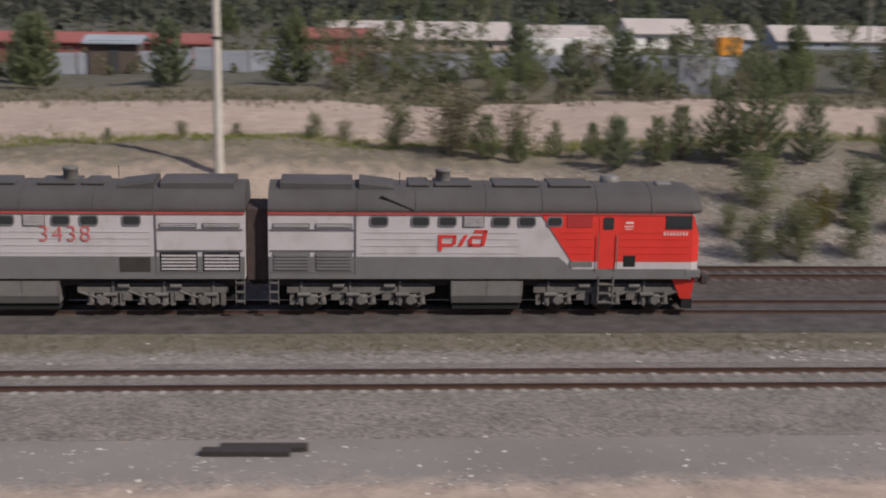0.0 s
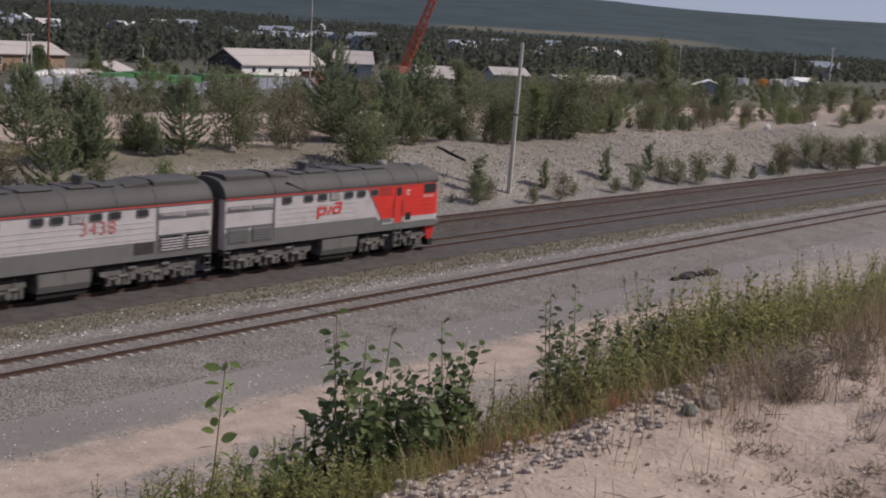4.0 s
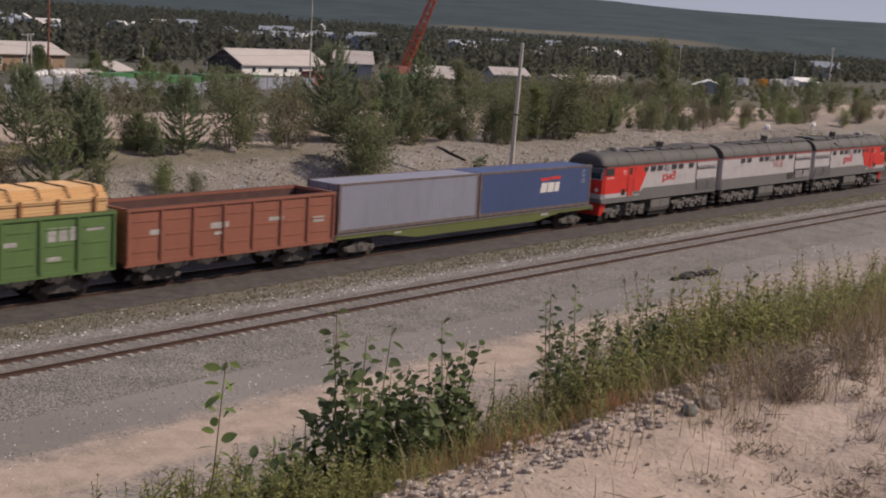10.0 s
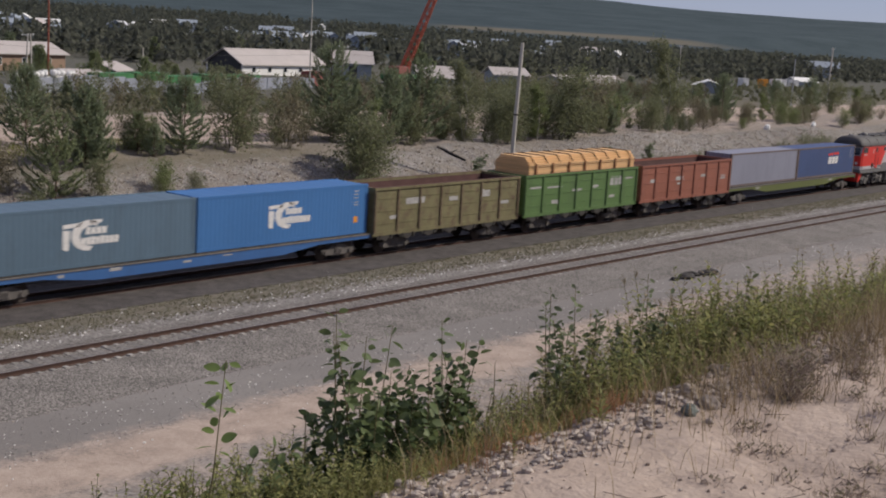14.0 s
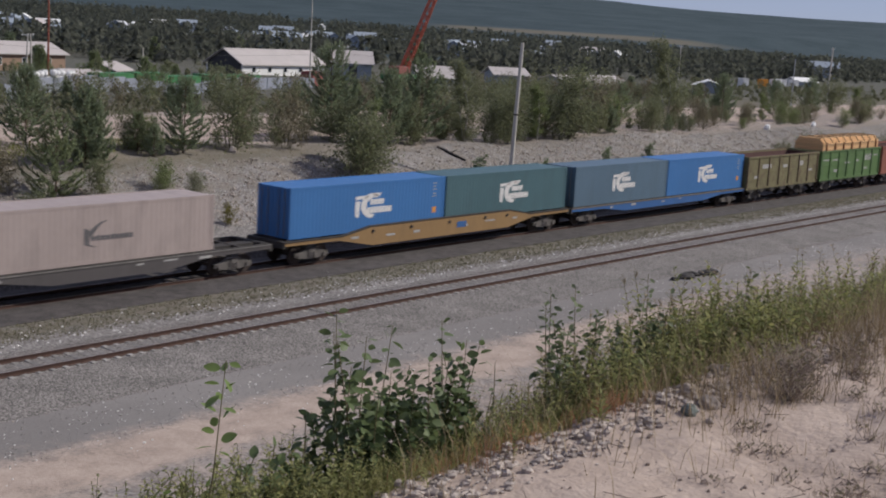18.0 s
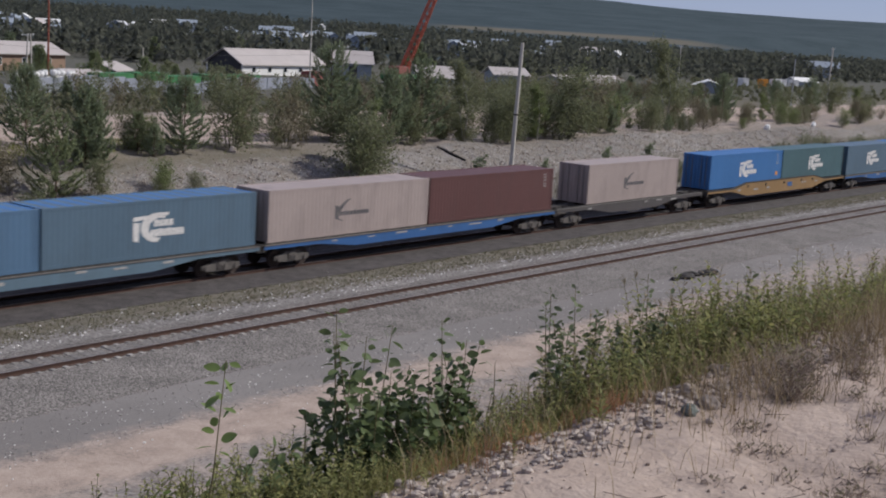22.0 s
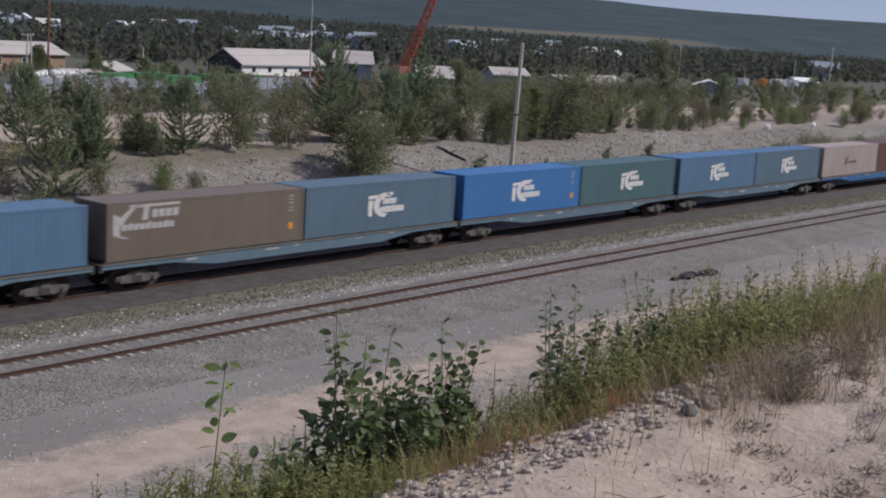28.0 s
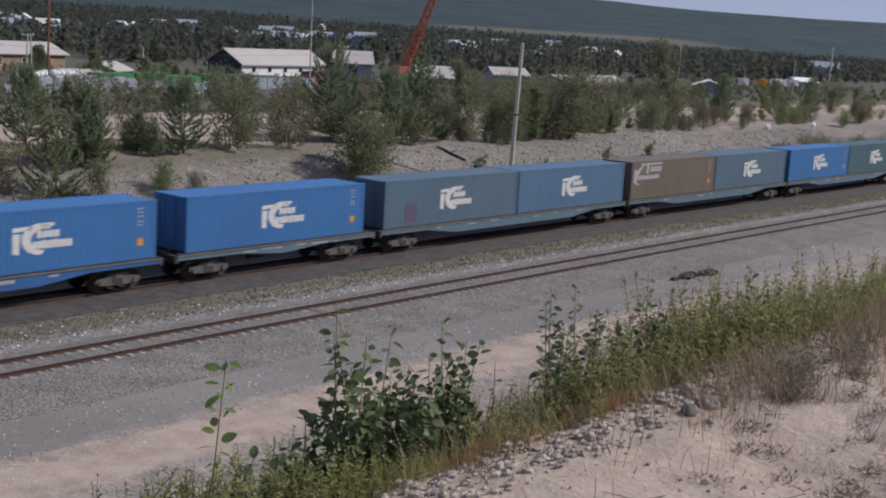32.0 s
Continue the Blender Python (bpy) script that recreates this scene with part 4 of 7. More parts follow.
def container(u0, u1, z0, mat, label, logo=None, logo_mat=None, lx=0.12, lw=2.9, top=None, high=2.72, tag=None, patch=None, edge=None):
    """A 40-foot corrugated steel container, resting on the locks of its wagon."""
    z0, high = z0 + 0.055, high - 0.055
    h = (u0 - u1) / 2 - 0.03
    C = thing("shipping_container", label, "shipping container", "shipping containers")
    hw = 1.22
    core = Mb().box(-h + 0.03, h - 0.03, -hw + 0.06, hw - 0.06, z0 + 0.02, z0 + high - 0.03)
    part("core", core, mat, C)
    for s in (-1, 1):
        cg = Mb()
        x = -h + 0.16
        n = int((2 * h - 0.32) / 0.278)
        p = (2 * h - 0.32) / n
        y0, y1 = s * (hw - 0.015), s * (hw - 0.008)
        v, f = [], []
        for k in range(n):
            for q, yy in ((0.0, y0), (0.26, y0), (0.5, y1), (0.76, y1)):
                v += [(x + (k + q) * p, yy, z0 + 0.16), (x + (k + q) * p, yy, z0 + high - 0.12)]
        v += [(x + n * p, y0, z0 + 0.16), (x + n * p, y0, z0 + high - 0.12)]
        for k in range(len(v) // 2 - 1):
            q = (2 * k, 2 * k + 2, 2 * k + 3, 2 * k + 1)
            f.append(q if s < 0 else q[::-1])
        cg.add(v, f)
        part("side_wall", cg, mat, C, "corrugated steel side")
        fr = Mb()
        fr.box(-h, h, s * (hw - 0.06) - 0.06, s * (hw - 0.06) + 0.06, z0, z0 + 0.16).box(-h, h, s * (hw - 0.04) - 0.04, s * (hw - 0.04) + 0.04, z0 + high - 0.12, z0 + high)
        part("side_rail", fr, edge or mat, C)
        for e in (-1, 1):
            part("corner_post", Mb().box(e * (h - 0.09) - 0.09, e * (h - 0.09) + 0.09, s * (hw - 0.085) - 0.09, s * (hw - 0.085) + 0.09, z0 - 0.004, z0 + high + 0.006, c=0.012), edge or mat, C)
        if logo:
            lg = Mb()
            if logo == "blocks":
                logo_blocks(lg, (lx if s < 0 else -lx), z0 + high * 0.52, lw, s * (hw - 0.009), s)
            elif logo == "corner":
                logo_corner(lg, (lx if s < 0 else -lx), z0 + high * (0.66 if logo_mat is M_PALEMARK else 0.50), lw, s * (hw - 0.009), s, logo_mat is M_PALEMARK)
            elif logo == "letters":
                for q, w in ((-0.5, 0.3), (-0.15, 0.3), (0.2, 0.22)):
                    lg.plate([(lx + q * lw, z0 + 1.1), (lx + (q + w) * lw, z0 + 1.1), (lx + (q + w) * lw + 0.12, z0 + 1.72), (lx + q * lw + 0.12, z0 + 1.72)], s * (hw - 0.009), s * 0.006)
            part("emblem", lg, logo_mat or M_LOGOW, C, "plain emblem of painted blocks")
            if logo == "letters":
                bd = Mb().rect(lx - lw * 0.5, lx - lw * 0.05, z0 + 1.86, z0 + 2.06, s * (hw - 0.009), s * 0.006).rect(lx, lx + lw * 0.5, z0 + 1.9, z0 + 2.1, s * (hw - 0.009), s * 0.006)
                part("emblem_bird", bd, M_LOGOR, C, "red emblem shape")
        if tag:
            e = 1 if s < 0 else -1
            xa = e * (h - 0.9)
            tb = Mb()
            for k, zz in enumerate((2.3, 2.12, 1.94, 1.7, 1.55)):
                tb.rect(xa - 0.17, xa + 0.15, z0 + zz, z0 + zz + 0.055, s * (hw - 0.009), s * 0.006)
            part("code_marking", tb, M_DULLMARK, C, "small white stencil bars")
            if tag == "orange":
                part("label_patch", Mb().rect(xa - 0.16, xa + 0.16, z0 + 0.62, z0 + 0.95, s * (hw - 0.009), s * 0.006), M_ORANGE, C, "orange square sticker")
        if patch:
            part("repair_patch", Mb().rect(patch[0] * (1 if s < 0 else -1) - 0.5, patch[0] * (1 if s < 0 else -1) + 0.5, z0 + 0.2, z0 + 1.3, s * (hw - 0.009), s * 0.008), M_PATCH, C, "purplish repainted patch")
    rf = Mb()
    n = int(2 * h / 0.4)
    v, f = [], []
    for k in range(n + 1):
        x = -h + 0.05 + (2 * h - 0.1) * k / n
        zz = z0 + high - 0.02 - (0.02 if k % 2 else 0.0)
        v += [(x, -hw + 0.05, zz), (x, hw - 0.05, zz)]
    for k in range(n):
        f.append((2 * k, 2 * k + 2, 2 * k + 3, 2 * k + 1))
    part("roof", Mb().add(v, f), top or mat, C, "ribbed steel roof")
    for e in (-1, 1):
        d = Mb()
        sheet = []
        for k in range(8):
            for q, dx in ((0.0, 0.0), (0.06, -0.025), (0.15, -0.025), (0.21, 0.0)):
                sheet.append((e * (h - 0.005 + dx), -1.12 + k * 0.28 + q))
        d.add([(px, py, pz) for px, py in sheet for pz in (z0 + 0.14, z0 + high - 0.12)], [(2 * k, 2 * k + 2, 2 * k + 3, 2 * k + 1) for k in range(len(sheet) - 1)])
        part("end_wall", d, mat, C)
        if e < 0:
            for yy in (-0.85, -0.4, 0.4, 0.85):
                part("lock_rod", Mb().rod((-h - 0.03, yy, z0 + 0.1), (-h - 0.03, yy, z0 + high - 0.1), 0.022, n=6), M_TANK, C)
    return ride(C, (u0 + u1) / 2)


def gondola(u0, u1, mat, label, inner, marks, ribs=7, posts=None):
    """An open-top wagon with ribbed steel sides."""
    h = (u0 - u1) / 2
    G = thing("open_wagon", label, "freight wagon", "open wagons")
    zt, zb = 3.68, 1.3
    for s in (-1, 1):
        wl_ = part("side_wall", Mb().box(-h, h, s * 1.46 - 0.03, s * 1.46 + 0.03, zb, zt), mat, G, "ribbed steel side wall")
        part("inner_lining", Mb().box(-h + 0.07, h - 0.07, s * 1.415 - 0.01, s * 1.415 + 0.01, zb, zt - 0.03), inner, wl_, "rusty inner face")
        part("rim", Mb().box(-h, h, s * 1.49 - 0.06, s * 1.49 + 0.06, zt + 0.121, zt + 0.135), inner, wl_, "rust-worn top edge")
        part("top_chord", Mb().box(-h, h, s * 1.49 - 0.07, s * 1.49 + 0.07, zt - 0.02, zt + 0.12), mat, wl_)
        part("side_sill", Mb().box(-h, h, s * 1.46 - 0.06, s * 1.46 + 0.06, zb - 0.18, zb + 0.06), mat, wl_)
        for k in range(ribs + 1):
            x = -h + 0.1 + (2 * h - 0.2) * k / ribs
            part("rib", Mb().loft([[(x - 0.09, s * 1.49, zb), (x + 0.09, s * 1.49, zb), (x + 0.05, s * 1.58, zb), (x - 0.05, s * 1.58, zb)], [(x - 0.09, s * 1.49, zt), (x + 0.09, s * 1.49, zt), (x + 0.05, s * 1.57, zt), (x - 0.05, s * 1.57, zt)]], smooth=False), posts or mat, wl_)
        for k in range(ribs):
            x = -h + 0.1 + (2 * h - 0.2) * (k + 0.5) / ribs
            for z in (1.75, 2.45, 3.15):
                part("pressed_bead", Mb().box(x - 0.62, x + 0.62, s * 1.5 - 0.012, s * 1.5 + 0.012, z, z + 0.07), mat, wl_)
        for k in range(ribs):
            x = -h + 0.1 + (2 * h - 0.2) * (k + 0.5) / ribs
            part("bottom_hatch", Mb().plate([(x - 0.72, 1.13), (x + 0.72, 1.13), (x + 0.60, 0.92), (x + 0.22, 0.92), (x + 0.14, 0.80), (x - 0.14, 0.80), (x - 0.22, 0.92), (x - 0.60, 0.92)], s * 1.40, s * 0.10), M_UNDER, G, "dark discharge hatch gear")
            part("hatch_latch", Mb().rod((x - 0.45, s * 1.52, 1.16), (x - 0.45, s * 1.50, 0.86), 0.035, n=5).rod((x + 0.45, s * 1.52, 1.16), (x + 0.45, s * 1.50, 0.86), 0.035, n=5), M_UNDER, G)
        for a, z, w, t in marks:
            sg = 1 if s < 0 else -1
            part("wall_marking", Mb().rect(sg * a - w / 2, sg * a + w / 2, z, z + t, s * 1.49, s * 0.008), M_DULLMARK, wl_, "faded white stencil bar")
    for e in (-1, 1):
        ew = part("end_wall", Mb().box(e * (h - 0.03) - 0.03, e * (h - 0.03) + 0.03, -1.46, 1.46, zb, zt), mat, G, "ribbed end wall")
        eb = Mb()
        for z in (1.6, 2.1, 2.6, 3.1, 3.5):
            eb.box(e * h - 0.04, e * h + 0.04, -1.42, 1.42, z, z + 0.14)
        part("end_ribs", eb, mat, ew)
        part("inner_lining", Mb().box(e * (h - 0.075) - 0.01, e * (h - 0.075) + 0.01, -1.4, 1.4, zb, zt - 0.03), inner, ew, "rusty inner face")
        part("end_chord", Mb().box(e * (h - 0.05) - 0.07, e * (h - 0.05) + 0.07, -1.5, 1.5, zt - 0.02, zt + 0.118), mat, ew)
        wagon_bogie(G, e * (h - 2.3))
        coupler(G, e * h, e)
    part("floor", Mb().box(-h + 0.05, h - 0.05, -1.44, 1.44, 1.18, 1.3), inner, G, "dirty steel floor")
    part("centre_beam", Mb().box(-h + 0.1, h - 0.1, -0.3, 0.3, 0.85, 1.2).rod((-1.0, -0.6, 0.8), (0.3, -0.6, 0.8), 0.18, n=8), M_UNDER, G)
    return ride(G, (u0 + u1) / 2)


def cmat(name, col, tint=None, stain=0.3, vary=0.1):
    return material(name, col, 0.5, vary=vary, scale=0.45, fine=9, bump=0.05, stain=stain, dirt=[c * 0.45 + 0.02 for c in col], tint=tint, stretch=(1, 1, 0.35))


M_EDGE = material("rusted_frame_edge", (0.13, 0.10, 0.095), 0.8, vary=0.4, scale=2, fine=15)
M_ORANGE = material("orange_sticker", (0.6, 0.25, 0.03), 0.6)
M_PALEMARK = material("pale_grey_marking", (0.40, 0.385, 0.385), 0.7, vary=0.2, scale=4, stain=0.3, dirt=(0.25, 0.22, 0.2))
M_DARKMARK = material("dark_grey_marking", (0.10, 0.095, 0.10), 0.7, vary=0.25, scale=4, stain=0.3, dirt=(0.2, 0.17, 0.16))
M_PATCH = material("purple_patch", (0.10, 0.09, 0.14), 0.6)
C_BLUE = cmat("container_bright_blue", (0.050, 0.149, 0.360), stain=0.12)
C_NAVY = cmat("container_navy", (0.050, 0.077, 0.180))
C_GREY = cmat("container_grey", (0.230, 0.234, 0.293))
C_TEAL = cmat("container_teal", (0.092, 0.142, 0.195))
C_GREEN = cmat("container_dark_teal", (0.065, 0.122, 0.140))
C_STEEL = cmat("container_steel_blue", (0.088, 0.155, 0.250))
C_BEIGE = cmat("container_beige", (0.35, 0.29, 0.27), stain=0.4)
C_BROWN = cmat("container_brown", (0.105, 0.048, 0.046), stain=0.3)
C_TAN = cmat("container_tan", (0.148, 0.117, 0.094), stain=0.35)
W_GREEN = cmat("wagon_olive_green", (0.117, 0.135, 0.045))
W_BLUE = cmat("wagon_blue", (0.045, 0.117, 0.297))
W_OCHRE = cmat("wagon_ochre", (0.270, 0.171, 0.077))
W_GREYD = cmat("wagon_dark_grey", (0.090, 0.081, 0.081), stain=0.5)
W_TEAL = cmat("wagon_teal_grey", (0.115, 0.170, 0.220))
W_EDGE = material("wagon_edge_dust", (0.135, 0.125, 0.118), 0.8, vary=0.3, scale=2, fine=15)
G_RED = cmat("gondola_red_brown", (0.26, 0.098, 0.066), stain=0.35)
G_GREEN = cmat("gondola_green", (0.095, 0.165, 0.055), stain=0.45)
G_OLIVE = material("gondola_olive", (0.155, 0.138, 0.068), 0.75, vary=0.25, scale=0.9, fine=9, bump=0.1, stain=0.85, dirt=(0.095, 0.055, 0.038))
G_RUST = material("gondola_inside_rust", (0.095, 0.047, 0.042), 0.9, vary=0.3, scale=1.5, fine=20, bump=0.4)
G_POST = material("rusty_olive_posts", (0.15, 0.115, 0.07), 0.85, vary=0.4, scale=2, fine=18, stain=0.6, dirt=(0.12, 0.06, 0.04))
M_TIMBER = material("sawn_pine_boards", (0.62, 0.385, 0.185), 0.75, vary=0.13, scale=1.2, fine=14, bump=0.1, stretch=(0.35, 1, 9), rnd=0.10)
M_STAKE = material("side_stakes", (0.30, 0.15, 0.07), 0.85, vary=0.25)
M_STRAP = material("dark_strap", (0.16, 0.10, 0.05), 0.7)

Z_DECK = 1.40
flat_wagon(-37.95, -62.65, W_GREEN, "olive green container flat wagon", Z_DECK, 0.86)
container(-38.1, -50.22, Z_DECK, C_NAVY, "navy blue 40-foot shipping container with white marking", "letters", lx=1.35, lw=2.2, tag="white", edge=M_EDGE)
container(-50.28, -62.4, Z_DECK, C_GREY, "plain faded grey 40-foot shipping container", edge=M_EDGE)
gondola(-62.95, -76.3, G_RED, "red-brown open-top freight wagon", G_RUST, [(-5, 2.5, 0.7, 0.25), (-1.2, 2.5, 1.1, 0.3), (-1.2, 2.2, 0.6, 0.15), (2.5, 2.6, 1.0, 0.2), (5.5, 2.3, 0.8, 0.3)])
gondola(-76.85, -90.2, G_GREEN, "green open-top freight wagon loaded with sawn timber", G_RUST, [(-5.5, 2.9, 1.2, 0.12), (-3.4, 2.85, 1.6, 0.12), (-3.2, 1.8, 0.9, 0.25), (-0.8, 2.5, 1.1, 0.15), (1.4, 2.6, 0.6, 0.2), (3.4, 2.65, 0.42, 0.6), (3.95, 2.65, 0.42, 0.6), (4.5, 2.65, 0.42, 0.6), (3.5, 1.8, 0.7, 0.2), (5.6, 3.0, 0.9, 0.12)])
gondola(-90.8, -104.1, G_OLIVE, "weathered olive open-top freight wagon", G_RUST, [(-3.2, 2.75, 1.6, 0.35), (0.2, 2.7, 0.8, 0.25), (3.3, 2.75, 0.7, 0.45), (-5, 2.0, 0.6, 0.2), (5.2, 2.2, 0.8, 0.2)], posts=G_POST)
flat_wagon(-104.15, -128.6, W_BLUE, "blue container flat wagon", Z_DECK - 0.1, 0.82)
container(-104.3, -116.2, Z_DECK - 0.1, C_BLUE, "bright blue 40-foot container with white emblem", "blocks", tag="orange")
container(-116.26, -128.3, Z_DECK - 0.1, C_TEAL, "faded teal 40-foot container with white emblem", "blocks")
flat_wagon(-129.1, -154.6, W_OCHRE, "ochre container flat wagon", Z_DECK - 0.02, 0.72, rise=0.30)
container(-129.3, -141.72, Z_DECK - 0.02, C_GREEN, "dark teal 40-foot container with white emblem", "blocks", lx=0.5)
container(-141.8, -154.25, Z_DECK - 0.02, C_BLUE, "bright blue 40-foot container with white emblem", "blocks", tag="orange")
flat_wagon(-155.6, -174.9, W_GREYD, "grimy dark grey flat wagon with one container", Z_DECK - 0.02, 0.8, stripe=W_EDGE)
container(-159.2, -171.2, Z_DECK - 0.02, C_BEIGE, "dusty beige 40-foot container with dark emblem", "corner", M_DARKMARK, lx=0.05, lw=2.9)
flat_wagon(-175.15, -200.5, W_BLUE, "blue container flat wagon", Z_DECK - 0.05, 0.85)
container(-175.3, -187.66, Z_DECK - 0.05, C_BROWN, "maroon brown 40-foot container", tag="white")
container(-187.74, -200.2, Z_DECK - 0.05, C_BEIGE, "dusty beige 40-foot container with dark emblem", "corner", M_DARKMARK, lx=0.05, lw=2.9)
flat_wagon(-200.85, -225.9, W_TEAL, "grey blue container flat wagon", Z_DECK - 0.05, 0.85)
# bright blue roofs on the next two: sunlight on top put into the colour
container(-201.0, -213.25, Z_DECK - 0.05, C_TEAL, "faded teal 40-foot container with white emblem", "blocks", top=C_BLUE)
container(-213.32, -225.6, Z_DECK - 0.05, C_STEEL, "steel blue 40-foot container with white emblem", "blocks", top=C_BLUE)
flat_wagon(-226.15, -251.5, W_TEAL, "grey blue container flat wagon", Z_DECK - 0.05, 0.85)
container(-226.3, -238.72, Z_DECK - 0.05, C_GREEN, "dark teal 40-foot container with white emblem", "blocks", lx=0.3)
container(-238.8, -251.2, Z_DECK - 0.05, C_BLUE, "bright blue 40-foot container with white emblem", "blocks", tag="orange")
flat_wagon(-251.85, -276.9, W_TEAL, "grey blue container flat wagon", Z_DECK - 0.05, 0.85)
container(-252.0, -264.27, Z_DECK - 0.05, C_TEAL, "faded teal 40-foot container with white emblem", "blocks")
container(-264.34, -276.6, Z_DECK - 0.05, C_TAN, "tan brown 40-foot container with pale emblem", "corner", M_PALEMARK, lx=-3.85, lw=3.8, tag="orange")
flat_wagon(-277.4, -302.7, W_TEAL, "grey blue container flat wagon", Z_DECK - 0.05, 0.85)
container(-277.55, -289.93, Z_DECK - 0.05, C_STEEL, "steel blue 40-foot container with white emblem", "blocks")
container(-290.0, -302.4, Z_DECK - 0.05, C_TEAL, "faded teal 40-foot container with repainted patch", "blocks", patch=(-3.9,))
flat_wagon(-303.3, -316.9, W_TEAL, "grey blue short flat wagon with one container", Z_DECK - 0.05, 0.95)
container(-304.0, -316.3, Z_DECK - 0.05, C_BLUE, "bright blue 40-foot container with white emblem", "blocks", tag="orange")
flat_wagon(-317.8, -343.0, W_BLUE, "blue container flat wagon", Z_DECK - 0.05, 0.85)
container(-318.0, -330.3, Z_DECK - 0.05, C_BLUE, "bright blue 40-foot container with white emblem", "blocks", tag="orange")
container(-330.4, -342.7, Z_DECK - 0.05, C_BLUE, "bright blue 40-foot container with white emblem", "blocks", tag="orange")


def timber_load(u0, u1, z0, z1):
    """Sawn boards stacked above the wagon's sides, bevelled along the top, with stakes and lashings."""
    h = (u0 - u1) / 2
    T = thing("timber_load", "stack of pale sawn boards lashed on an open wagon", "cargo")
    rnd = random.Random(8)
    rows_ = 13
    dz = (z1 - z0) / rows_
    for bay in range(2):
        xa, xb = (-h, -0.03) if bay == 0 else (0.03, h)
        for k in range(rows_):
            za = z0 + k * dz
            over = max(0.0, za + dz - (z1 - 0.42))
            half = 1.36 - 0.85 * over + rnd.uniform(-0.012, 0.012)
            part("board_layer", Mb().box(xa + rnd.uniform(0, 0.05), xb - rnd.uniform(0, 0.05) * bay, -half, half, za, za + dz - 0.012), M_TIMBER, T)
    for k in range(9):
        x = -h + 0.55 + (2 * h - 1.1) * k / 8
        st = Mb()
        for s in (-1, 1):
            st.rod((x, s * 1.39, z1 - 0.42), (x, s * 1.03, z1 + 0.02), 0.035, n=5)
        st.rod((x, -1.03, z1 + 0.02), (x, 1.03, z1 + 0.02), 0.04, n=5)
        part("strap", st, M_STRAP, T, "dark lashing over the boards")
    for k in range(7):
        x = -h + 0.7 + (2 * h - 1.4) * k / 6
        for s in (-1, 1):
            part("stake", Mb().box(x - 0.07, x + 0.07, s * 1.42 - 0.05, s * 1.42 + 0.05, z0, z0 + 1.38, c=0.015), M_STAKE, T, "brown wooden side stake")
    for s in (-1, 1):
        part("side_wire", Mb().rod((-h, s * 1.44, z0 + 1.25), (h, s * 1.44, z0 + 1.25), 0.022, n=5), M_STRAP, T)
    return ride(T, (u0 + u1) / 2)


timber_load(-77.2, -89.7, 3.1, 4.90)

# ---- trees ----
M_BARK = material("pine_bark", (0.10, 0.065, 0.045), 0.9, vary=0.3, scale=3, fine=30, bump=0.6)
M_TWIG = material("grey_green_twigs", (0.14, 0.13, 0.085), 0.9, vary=0.3, scale=3, fine=30)
M_BIRCHBARK = material("birch_bark", (0.30, 0.28, 0.25), 0.8, vary=0.4, scale=5, fine=30, bump=0.3)
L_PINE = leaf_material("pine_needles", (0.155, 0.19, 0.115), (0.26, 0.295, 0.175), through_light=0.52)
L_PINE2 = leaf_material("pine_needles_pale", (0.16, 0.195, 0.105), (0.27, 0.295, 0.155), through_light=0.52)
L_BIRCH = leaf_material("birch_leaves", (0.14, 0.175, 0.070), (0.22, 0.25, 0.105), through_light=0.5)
L_WILLOW = leaf_material("willow_leaves", (0.14, 0.155, 0.085), (0.21, 0.22, 0.12), through_light=0.5)
L_YELLOW = leaf_material("yellowing_leaves", (0.12, 0.11, 0.02), (0.20, 0.17, 0.03))
L_BROWN = leaf_material("browning_leaves", (0.16, 0.14, 0.09), (0.23, 0.20, 0.13))


def tufts(mb, centre, size, count, rnd, flat=0.7, long=1.0):
    """A loose tuft of small pointed blades round a point."""
    cx, cy, cz = centre
    for _ in range(count):
        a, e = rnd.random() * math.tau, (rnd.random() - 0.35) * 1.6
        d = Vector((math.cos(a) * math.cos(e), math.sin(a) * math.cos(e), math.sin(e)))
        w = d.orthogonal().normalized() * size * 0.28
        w.rotate(Matrix.Rotation(rnd.random() * math.tau, 3, d))
        o = Vector((cx, cy, cz)) + Vector((rnd.gauss(0, 0.35), rnd.gauss(0, 0.35), rnd.gauss(0, 0.3 * flat))) * size
        l = size * long * (0.6 + 0.7 * rnd.random())
        mb.add([o - w * 0.6, o + w * 0.6, o + d * l * 0.55 + w, o + d * l, o + d * l * 0.55 - w], [(0, 1, 2, 3, 4)])


def shoot(mb, p, q, needle, count, rnd):
    """A pine shoot: thin sprays of needles that stand forward all round a twig."""
    axis = (q - p)
    ln = axis.length
    axis = axis / ln
    u = axis.orthogonal().normalized()
    w = axis.cross(u)
    for k in range(count):
        f = (k + rnd.random()) / count
        a = k * 2.4 + rnd.random()
        side = u * math.cos(a) + w * math.sin(a)
        d = (axis * 0.75 + side * 0.7).normalized() * needle * rnd.uniform(0.7, 1.15)
        o = p + axis * (ln * f)
        b = axis.cross(side) * needle * 0.19
        mb.add([o - b, o + d, o + b], [(0, 1, 2)])


